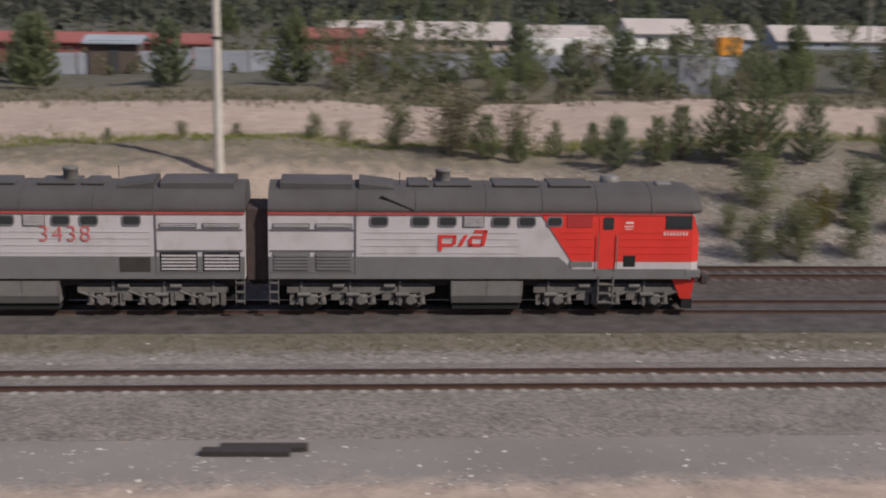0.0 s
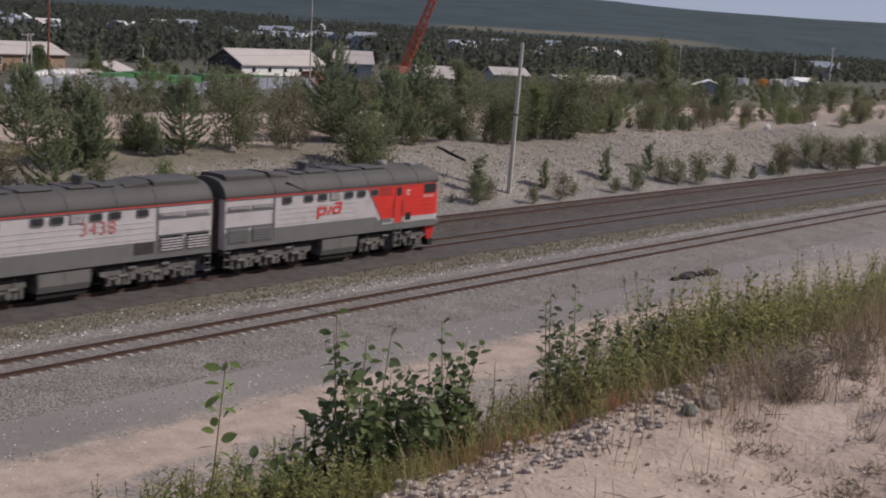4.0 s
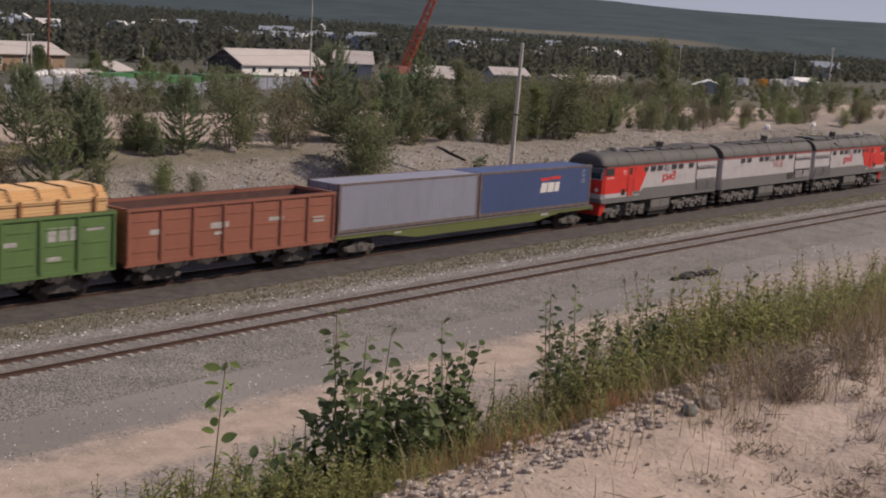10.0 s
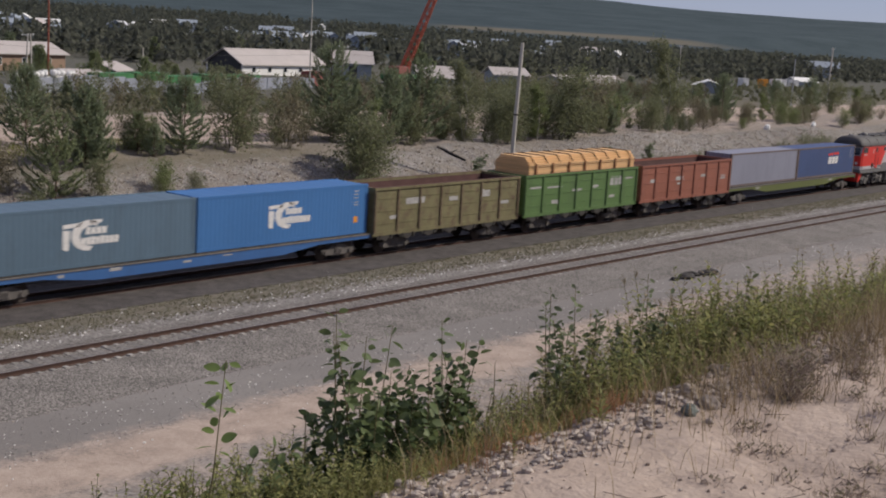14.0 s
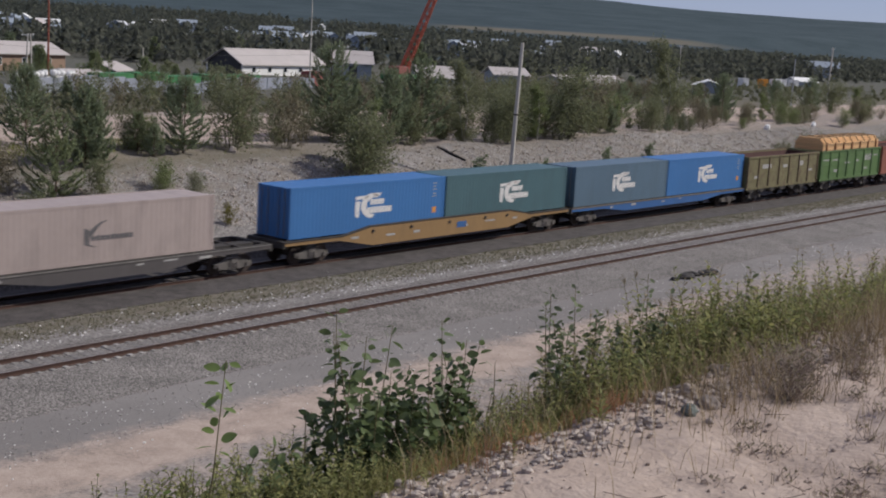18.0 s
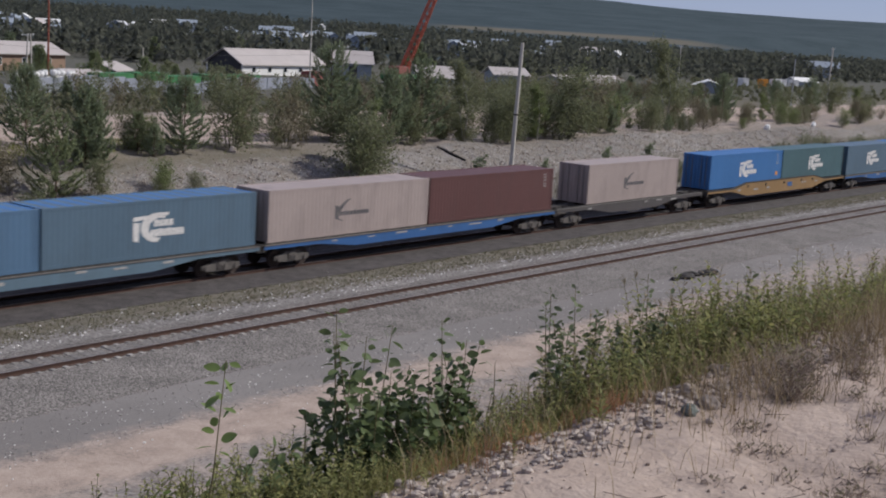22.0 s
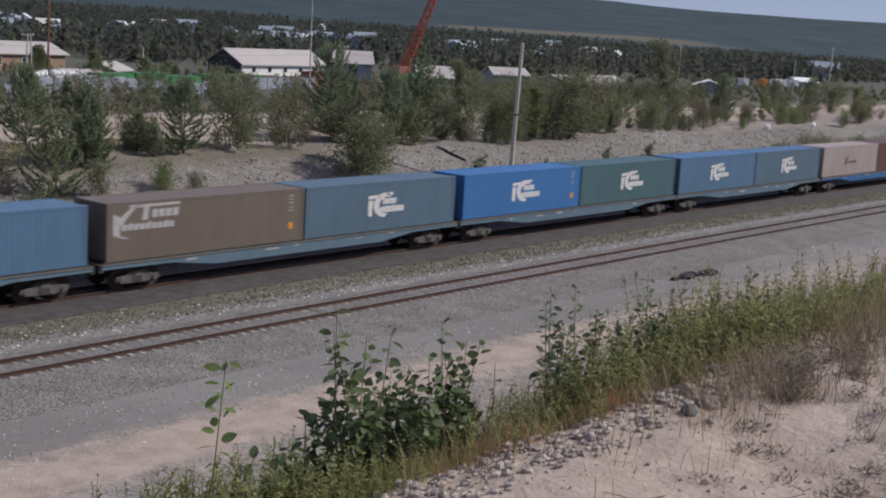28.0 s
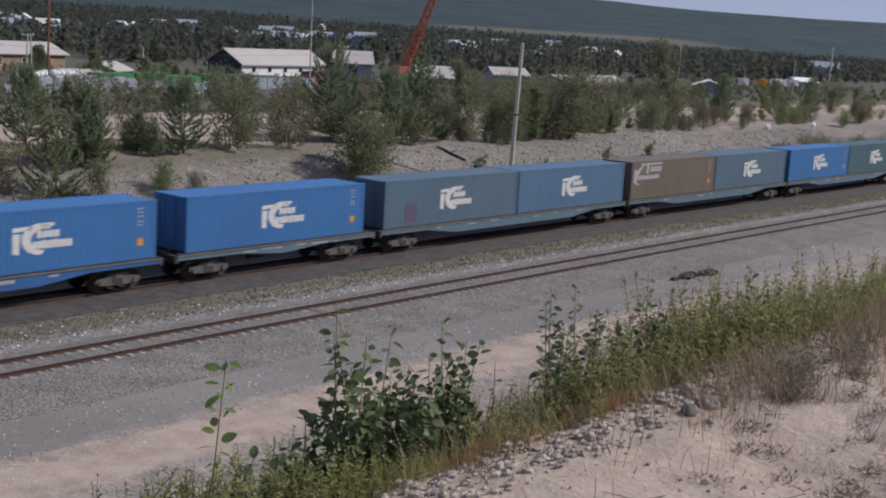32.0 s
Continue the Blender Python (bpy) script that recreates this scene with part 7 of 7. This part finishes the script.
def grass(name, label, n, place, h0, h1, w, mat, seed):
    rnd = random.Random(seed)
    mb = Mb()
    for _ in range(n):
        x, y = place(rnd)
        if noise.noise((x * 1.3, y * 1.3, seed)) < -0.15 and rnd.random() < 0.7:
            continue
        h = h0 + (h1 - h0) * rnd.random()
        for _ in range(2):
            blade(mb, x + rnd.gauss(0, 0.02), y + rnd.gauss(0, 0.02), land(x, y) - 0.02, h * rnd.uniform(0.6, 1.1), w * rnd.uniform(0.7, 1.3), rnd.random() * math.tau, h * rnd.uniform(0.2, 0.9))
    return tagged(new(name, mb.mesh(name, mat)), label, "grass", kind="stuff")


# weeds on the verge between the tracks
grass("verge_weeds", "sparse low weeds on the verge between the tracks", 34000, lambda r: (lambda x: (x, 44.0 + bow(x) + r.uniform(-2.2, 1.0) + r.gauss(0, 0.15)))(r.uniform(-14, 130)), 0.04, 0.15, 0.012, L_VERGE, 51)
grass("verge_weeds", "dry weeds on the dark ballast shoulder", 1400, lambda r: (lambda x: (x, 44.7 + bow(x) + r.gauss(0, 0.3)))(r.uniform(-14, 110)), 0.05, 0.16, 0.012, L_VERGE, 52)
grass("bank_grass", "tufts of dry grass on the sandy bank", 15000, lambda r: (lambda x: (x, 62 + bow(x) + r.gauss(0, 4.0)))(r.uniform(-20, 160)), 0.05, 0.17, 0.014, L_VERGE, 53)
grass("terrace_grass", "green grass at the edge of the sandy road", 9000, lambda r: (r.uniform(-25, 60), 70.2 + r.gauss(0, 1.3)), 0.12, 0.4, 0.025, L_GREENGRASS, 54)
grass("roadside_grass", "grass beyond the sandy road", 6000, lambda r: (r.uniform(-45, 120), 96 + r.gauss(0, 3.0)), 0.2, 0.6, 0.05, L_VERGE, 55)

# ---- the near hill: stones, grass and plants along its edge ----
def edge_strip(r, y0=2.95, y1=5.2, x0=1.2, x1=15.0):
    return (x0 + (x1 - x0) * r.random() ** 1.15, y0 + (y1 - y0) * r.random())


grass("slope_grass", "yellow-green grass along the edge of the slope", 9000, lambda r: edge_strip(r, 3.0, 3.9), 0.05, 0.18, 0.0017, L_GRASS, 61)
grass("slope_grass", "green grass on the slope", 9000, lambda r: edge_strip(r, 3.1, 4.8, 1.6), 0.06, 0.20, 0.0024, L_GREENGRASS, 62)
grass("dry_grass", "dry straw-coloured grass by the stones", 2200, lambda r: (7.2 + r.gauss(0, 1.5), 2.75 + r.gauss(0, 0.25)), 0.10, 0.34, 0.0018, L_STRAW, 63)
grass("dry_grass", "thin dry stalks on the sand", 420, lambda r: (r.uniform(4.3, 9.0), r.uniform(1.4, 2.7)), 0.04, 0.16, 0.0013, L_STRAW, 64)


def stone_ok(x, y, r):
    return abs(y - 2.84) < 0.17 * (0.4 + r.random()) and noise.noise((x * 2.2, y * 2.2, 9.0)) > -0.4


scatter_stones("pebbles", "grey and pale pebbles along the edge of the sand", 5200, (2.6, 10.5, 2.4, 3.25), 0.003, 0.030, M_PEBBLE, 71, stone_ok, 0.75)
scatter_stones("pebbles", "dark grey pebbles along the edge of the sand", 3800, (2.6, 10.5, 2.4, 3.25), 0.003, 0.030, M_GREYROCK, 72, stone_ok, 0.75)
scatter_stones("clods", "small brown clods on the sand", 900, (3.4, 9.5, 0.9, 2.7), 0.004, 0.018, M_CLOD, 74, lambda x, y, r: noise.noise((x * 1.6, y * 1.6, 4.0)) > 0.0)
scatter_stones("clods", "small clods and grit on the sand", 500, (3.0, 10, 0.6, 2.7), 0.003, 0.011, M_PEBBLE, 73)
for k, (x, y, r, m) in enumerate(((5.28, 2.67, 0.046, 2), (4.62, 2.79, 0.036, 0), (6.02, 2.9, 0.036, 0), (5.45, 2.66, 0.055, 1), (5.62, 2.86, 0.05, 1), (5.3, 2.84, 0.03, 0), (4.2, 2.75, 0.026, 1), (6.2, 2.78, 0.04, 1), (4.05, 2.92, 0.026, 0), (6.6, 2.86, 0.034, 1), (5.0, 2.72, 0.034, 1), (5.25, 2.55, 0.022, 0))):
    thing("rock", "rounded %s rock half buried in the sand" % ("pale", "grey", "dark greenish")[m], "rock", "rocks on the edge", mb=Mb().lump((0, 0, r * 0.35), r, RB, seg=9, rows=6, rough=0.13, flat=0.75), mats=(M_PEBBLE, M_GREYROCK, M_DARKROCK)[m], at=pose(x, y, land(x, y), 0, 0, k * 40))


def lying_twigs():
    """Short dry twigs and straws that lie about on the sand."""
    rnd = random.Random(29)
    mb = Mb()
    for _ in range(900):
        x, y = rnd.uniform(3.4, 8.5), rnd.uniform(1.0, 2.75)
        if noise.noise((x * 1.1, y * 1.1, 6.0)) < -0.05:
            continue
        a, l = rnd.random() * math.tau, rnd.uniform(0.03, 0.13)
        p = (x, y, land(x, y) + 0.004)
        q = (x + math.cos(a) * l, y + math.sin(a) * l, land(x + math.cos(a) * l, y + math.sin(a) * l) + rnd.uniform(0.003, 0.03))
        mb.rod(p, q, 0.0022, 0.0014, n=4, caps=False)
    tagged(new("lying_twigs", mb.mesh("lying_twigs", material("dead_twig", (0.16, 0.12, 0.10), 0.9, vary=0.4))), "dry twigs and straws lying on the sand", "twigs", kind="stuff")


lying_twigs()


def leaf_mesh(l, w, mat, name="leaf"):
    """An oval leaf folded along its rib."""
    rim = ((0.0, 0.0), (0.12, 0.26), (0.3, 0.44), (0.52, 0.48), (0.74, 0.36), (0.9, 0.16), (1.0, 0.0))
    v = [(l * a, 0, -0.10 * l * a * a) for a, b in rim] + [(l * a, w * b, 0.16 * w * b - 0.10 * l * a * a) for a, b in rim[1:-1]] + [(l * a, -w * b, 0.16 * w * b - 0.10 * l * a * a) for a, b in rim[1:-1]]
    f = [(0, 1, 7), (0, 12, 1), (5, 6, 11), (5, 16, 6)] + [(i, i + 1, i + 7, i + 6) for i in range(1, 5)] + [(i, i + 11, i + 12, i + 1) for i in range(1, 5)]
    return Mb().add(v, f, 0, True).mesh(name, mat)


ASPEN_LEAF = leaf_mesh(0.050, 0.034, L_ASPEN)
ASPEN_BIG = leaf_mesh(0.064, 0.036, L_YOUNG)
SALLOW_LEAF = leaf_mesh(0.044, 0.024, L_SALLOW)


def aspen(x, y, h, stems, leaves, seed, label, wide=0.3, mesh=None, joined=0, lean=0.0):
    """A young aspen or sallow: each leaf of its outer shoots is a piece of its own; the dense inside is joined."""
    rnd = random.Random(seed)
    T = thing("sapling", label, "plant", "saplings on the slope", at=pose(x, y, land(x, y)))
    inner = Mb()
    for s in range(stems):
        a = rnd.random() * math.tau
        o = wide * math.sqrt(rnd.random()) if stems > 1 else lean
        hh = h * (rnd.uniform(0.5, 0.92) if s else 1.0)
        b0 = Vector((math.cos(a) * o * 0.3, math.sin(a) * o * 0.3, -0.05))
        b2 = Vector((math.cos(a) * o, math.sin(a) * o, hh)) if stems > 1 else Vector((lean, 0, hh))
        b1 = b0.lerp(b2, 0.5) + Vector((rnd.gauss(0, 0.03), rnd.gauss(0, 0.03), 0))
        stalk = Mb().rod(b0, b1, 0.0042, 0.003, n=5).rod(b1, b2, 0.003, 0.0014, n=5)
        part("stem", stalk, M_STEM, T)
        for k in range(leaves):
            f = 0.22 + 0.78 * ((k + rnd.random() * 0.6) / leaves) ** 0.72
            p = b0.lerp(b1, f * 2) if f < 0.5 else b1.lerp(b2, f * 2 - 1)
            aa = k * 2.4 + rnd.gauss(0, 0.4)
            q = p + Vector((math.cos(aa), math.sin(aa), 0.45)) * (rnd.uniform(0.012, 0.05) * (1.25 - f) if stems > 1 else 0.014)
            m = Matrix.Translation(q) @ Euler((rnd.gauss(0, 0.55), rnd.uniform(-0.9, 0.55), aa)).to_matrix().to_4x4() @ Matrix.Scale(rnd.uniform(0.7, 1.2) * (0.8 if f > 0.95 else 1.0), 4)
            part("leaf", mesh or ASPEN_LEAF, None, T, at=m)
    for _ in range(joined):
        a, r, z = rnd.random() * math.tau, wide * math.sqrt(rnd.random()) * 1.05, h * (0.05 + 0.62 * rnd.random())
        c = Vector((math.cos(a) * r, math.sin(a) * r, z * (1.15 - 0.45 * r / wide)))
        n = Vector((rnd.gauss(0, 1), rnd.gauss(0, 1), rnd.gauss(0.7, 1))).normalized()
        u = n.orthogonal().normalized()
        u.rotate(Matrix.Rotation(rnd.random() * math.tau, 3, n))
        w = n.cross(u) * 0.015
        u = u * rnd.uniform(0.030, 0.052)
        inner.add([c - u * 0.5, c - u * 0.15 + w, c + u * 0.2 + w, c + u * 0.55, c + u * 0.2 - w, c - u * 0.15 - w], [(0, 1, 2, 3, 4, 5)])
    if joined:
        tagged(part("foliage", inner, L_ASPEN, T), kind="stuff")
    return T


def spot(az, y):
    return y * math.tan(radians(az)), y


aspen(*spot(47.8, 3.30), 0.86, 8, 24, 81, "bushy green sapling with oval leaves", wide=0.15, joined=380)
aspen(*spot(49.9, 3.28), 0.70, 10, 22, 82, "bushy green sapling with oval leaves", wide=0.19, joined=620)
aspen(*spot(52.1, 3.28), 0.70, 9, 22, 90, "bushy green sapling with oval leaves", wide=0.16, joined=420)
aspen(*spot(41.3, 3.25), 0.73, 1, 24, 83, "single upright sapling with large pale green leaves", mesh=ASPEN_BIG, lean=0.09)
aspen(*spot(43.9, 3.3), 0.42, 3, 9, 84, "small green sapling with oval leaves", wide=0.08, joined=30)
aspen(*spot(45.6, 3.3), 0.45, 4, 10, 89, "small green sapling with oval leaves", wide=0.10, joined=90)
aspen(*spot(39.6, 3.3), 0.32, 2, 8, 87, "small pale green sapling with oval leaves", wide=0.06, mesh=ASPEN_BIG)
aspen(*spot(33.3, 3.4), 0.34, 2, 9, 88, "slender yellow-green sapling on the slope", wide=0.05, mesh=ASPEN_BIG)
aspen(*spot(54.3, 3.3), 0.46, 2, 12, 91, "slender sapling with small dark leaves", wide=0.06, mesh=SALLOW_LEAF)
aspen(*spot(57.2, 3.3), 0.72, 6, 30, 85, "small bushy sapling with dark leaves", wide=0.13, joined=90, mesh=SALLOW_LEAF)
aspen(*spot(58.4, 3.3), 0.72, 6, 30, 92, "small bushy sapling with dark leaves", wide=0.12, joined=60, mesh=SALLOW_LEAF)
aspen(*spot(60.6, 3.35), 0.74, 8, 30, 86, "small bushy sallow with small dark leaves", wide=0.17, joined=120, mesh=SALLOW_LEAF)
aspen(*spot(64.6, 3.5), 0.70, 7, 28, 93, "small bushy sallow with small dark leaves", wide=0.16, joined=120, mesh=SALLOW_LEAF)


def herb(seed, h, label, spire=True, stems=(10, 14), leaf=(0.045, 0.085), thin=0.13, gap=0.012, spread=0.15):
    """Rosebay willowherb and its like: stalks with narrow leaves all the way up, some with a dry seed spire."""
    rnd = random.Random(seed)
    T = thing("willowherb", label, "plant", "tall herbs on the slope")
    lv, sp, st = Mb(), Mb(), Mb()
    for s in range(rnd.randint(*stems)):
        dx, dy = rnd.gauss(0, spread), rnd.gauss(0, spread * 0.9)
        hh = h * rnd.uniform(0.4, 1.0)
        lx, ly = rnd.gauss(0, 0.06) * hh / 0.5, rnd.gauss(0, 0.06) * hh / 0.5
        mx, my = rnd.gauss(0, 0.015), rnd.gauss(0, 0.015)
        def at(f):
            b = 4 * f * (1 - f)
            return Vector((dx + lx * f * f + mx * b, dy + ly * f * f + my * b, hh * f - 0.02))
        for k in range(3):
            st.rod(at(k / 3), at((k + 1) / 3), 0.0032 - 0.0008 * k, 0.0024 - 0.0008 * k, n=4, caps=False)
        n = int(hh / gap)
        for k in range(n):
            f = 0.15 + 0.85 * k / n
            if rnd.random() < 0.12:
                continue
            a = k * 2.4 + rnd.gauss(0, 0.3)
            c = at(f)
            l = rnd.uniform(*leaf) * (1.15 - 0.75 * f * f)
            d = Vector((math.cos(a), math.sin(a), rnd.uniform(-0.1, 1.1))).normalized() * l
            dip = Vector((0, 0, -0.12 * l))
            w = Vector((-math.sin(a), math.cos(a), rnd.uniform(-0.5, 0.5))) * l * thin
            tgt = sp if spire and f > 0.86 else lv
            tgt.add([c, c + d * 0.35 + w, c + d * 0.7 + w * 0.8, c + d + dip, c + d * 0.7 - w * 0.8, c + d * 0.35 - w], [(0, 1, 2, 3, 4, 5)])
    tagged(part("stalk_cluster", st, M_STEM, T), kind="stuff")
    tagged(part("leaf_mass", lv, L_HERB, T), kind="stuff")
    if sp.v:
        tagged(part("seed_spire", sp, L_SPIRE, T, "dry brownish seed spire"), kind="stuff")
    return T


HERBS = [herb(91, 0.60, "tall willowherb with narrow leaves"), herb(92, 0.66, "tall willowherb with narrow leaves"), herb(93, 0.58, "leafy willowherb without seed spires", False, thin=0.16),
         herb(94, 0.42, "low leafy green herb on the slope", False, (13, 18), (0.03, 0.055), 0.2, 0.010, 0.14), herb(95, 0.34, "low yellow-green herb on the slope", False, (15, 20), (0.025, 0.05), 0.12, 0.009, 0.14),
         herb(96, 0.50, "slender herb with few narrow leaves", False, (4, 6), (0.035, 0.06), 0.16, 0.016, 0.10)]
rh = random.Random(17)
count = 0
for lo, hi, y0, y1, n, tall, kinds in ((25, 33, 3.25, 3.7, 6, 0.7, (3, 4, 5)), (32, 39, 3.15, 3.6, 18, 0.85, (3, 4, 5, 2)), (38.5, 47.2, 3.12, 3.5, 58, 1.12, (3, 3, 4, 5, 2)), (46.5, 54, 3.05, 3.2, 26, 0.72, (3, 4, 4)),
                                     (53, 57, 3.06, 3.4, 26, 0.95, (3, 4, 5, 0)), (56.5, 62.5, 3.04, 3.4, 48, 1.05, (2, 3, 4, 0, 5)), (61.5, 66, 3.05, 3.6, 44, 1.4, (0, 1, 2, 2, 3)), (65, 72.5, 3.05, 4.2, 66, 1.36, (0, 1, 2, 2, 3, 4))):
    for k in range(n):
        x, y = spot(rh.uniform(lo, hi), rh.uniform(y0, y1))
        sc = tall * rh.uniform(0.6, 1.12)
        m = pose(x, y, land(x, y), 0, 0, rh.random() * 360) @ Matrix.Scale(sc, 4)
        if count < len(HERBS):
            HERBS[count].matrix_basis = m
        else:
            copy_thing(HERBS[rh.choice(kinds)], m)
        count += 1


M_DRYTWIG = material("dry_twigs", (0.25, 0.20, 0.17), 0.9, vary=0.35, scale=8)


def dry_shrub(x, y, h, seed):
    """A low dead shrub of bare brown twigs."""
    rnd = random.Random(seed)
    T = thing("dry_shrub", "low dry shrub of brown twigs on the sand", "plant", "dry shrubs", at=pose(x, y, land(x, y)))
    tw = Mb()
    for k in range(30 + int(150 * min(1.0, (h / 0.28) ** 2))):
        a, l = rnd.random() * math.tau, h * rnd.uniform(0.4, 1.0)
        p = Vector((rnd.gauss(0, 0.05), rnd.gauss(0, 0.05), 0))
        q = p + Vector((math.cos(a) * l * 0.6, math.sin(a) * l * 0.6, l * rnd.uniform(0.3, 0.9)))
        tw.rod(p, q, 0.0022, 0.001, n=3, caps=False)
    part("twig_tangle", tw, M_DRYTWIG, T)
    lf = Mb()
    for k in range(int(260 * min(1.0, (h / 0.28) ** 2))):
        a, r = rnd.random() * math.tau, h * 0.6 * math.sqrt(rnd.random())
        c = (math.cos(a) * r, math.sin(a) * r, h * rnd.uniform(0.05, 0.7) * (1.2 - r / h))
        tufts(lf, c, 0.018, 1, rnd)
    part("dry_leaves", lf, L_BROWN, T)
    return T


dry_shrub(5.95, 2.50, 0.26, 5)
dry_shrub(6.25, 2.62, 0.28, 6)
dry_shrub(6.9, 2.55, 0.20, 7)
dry_shrub(6.55, 2.36, 0.16, 12)
rd = random.Random(33)
for k in range(22):  # low dead tufts on the sand
    x = rd.uniform(4.3, 7.4)
    dry_shrub(x, rd.uniform(1.55, 2.55) * (1 if x > 4.9 else 1.06), rd.uniform(0.03, 0.08), 40 + k)
dry_shrub(5.05, 2.28, 0.07, 8)
dry_shrub(5.55, 1.92, 0.06, 9)
dry_shrub(4.9, 2.0, 0.05, 10)
dry_shrub(5.35, 2.40, 0.08, 11)


def lying_log(a, b, r):
    """A dark tree trunk that lies down the bank."""
    p, q = Vector((a[0], a[1], land(*a) + r * 0.7)), Vector((b[0], b[1], land(*b) + r * 0.7))
    T = thing("fallen_log", "dark fallen log lying down the bank", "log")
    part("trunk", Mb().rod(p, q, r, r * 0.7, n=8), M_OLDWOOD, T)
    part("branch_stub", Mb().rod(p.lerp(q, 0.45), p.lerp(q, 0.55) + Vector((0.5, 0, 0.35)), r * 0.4, r * 0.2, n=5), M_OLDWOOD, T)


grass("edge_grass", "sunlit yellow-green grass beside the pebbles", 5500, lambda r: edge_strip(r, 2.97, 3.25, 2.0, 12.0), 0.04, 0.17, 0.0017, leaf_material("sunlit_grass", (0.22, 0.235, 0.085), (0.40, 0.36, 0.17), 0.7, 0.6), 65)
grass("reddish_grass", "reddish dry grass beside the pebbles", 420, lambda r: (lambda c: (c + r.gauss(0, 0.12), 3.0 + r.gauss(0, 0.05)))(r.choice((3.9, 4.35, 4.95, 5.1))), 0.05, 0.17, 0.0016, leaf_material("reddish_stalks", (0.34, 0.17, 0.09), (0.45, 0.27, 0.16), 0.8, 0.4), 66)
grass("tall_stalks", "tall dry stalks above the herbs", 420, lambda r: spot(r.uniform(52, 72), r.uniform(3.05, 3.7)), 0.25, 0.55, 0.0014, L_STRAW, 67)
lying_log((79.9, 64.4), (80.4, 61.9), 0.13)


# ---- the motion ----
def travelled(t):
    """Metres that the train has gone at t seconds."""
    return float(np.interp(t, [0, 1, 2, 3, 4, 7, 10, 12, 14, 20, 23, 25, 28, 30, 32], [0.0, 11.16, 22.4, 33.69, 44.98, 78.67, 112.36, 134.54, 156.57, 222.69, 256.34, 278.59, 311.79, 333.93, 356.0]))


def motions():
    for ob, u, back in RIDERS:
        rows = []
        for t in range(33):
            x = u + travelled(t)
            rows.append((float(t), pose(x, TRACK_D + bow(x), RAIL_Z, 0, 0, math.degrees(math.atan(slew(x))) + (180 if back else 0))))
        walk(ob, rows)
    times = [k / 15 for k in range(481)]
    gone = [travelled(t) for t in times]
    for ob, x, r, back in SPINNERS:
        sign = -1 if back else 1
        walk(ob, [(t, pose(x, 0, r) @ Matrix.Rotation(sign * g / (r + 0.03), 4, "Y")) for t, g in zip(times, gone)])


motions()
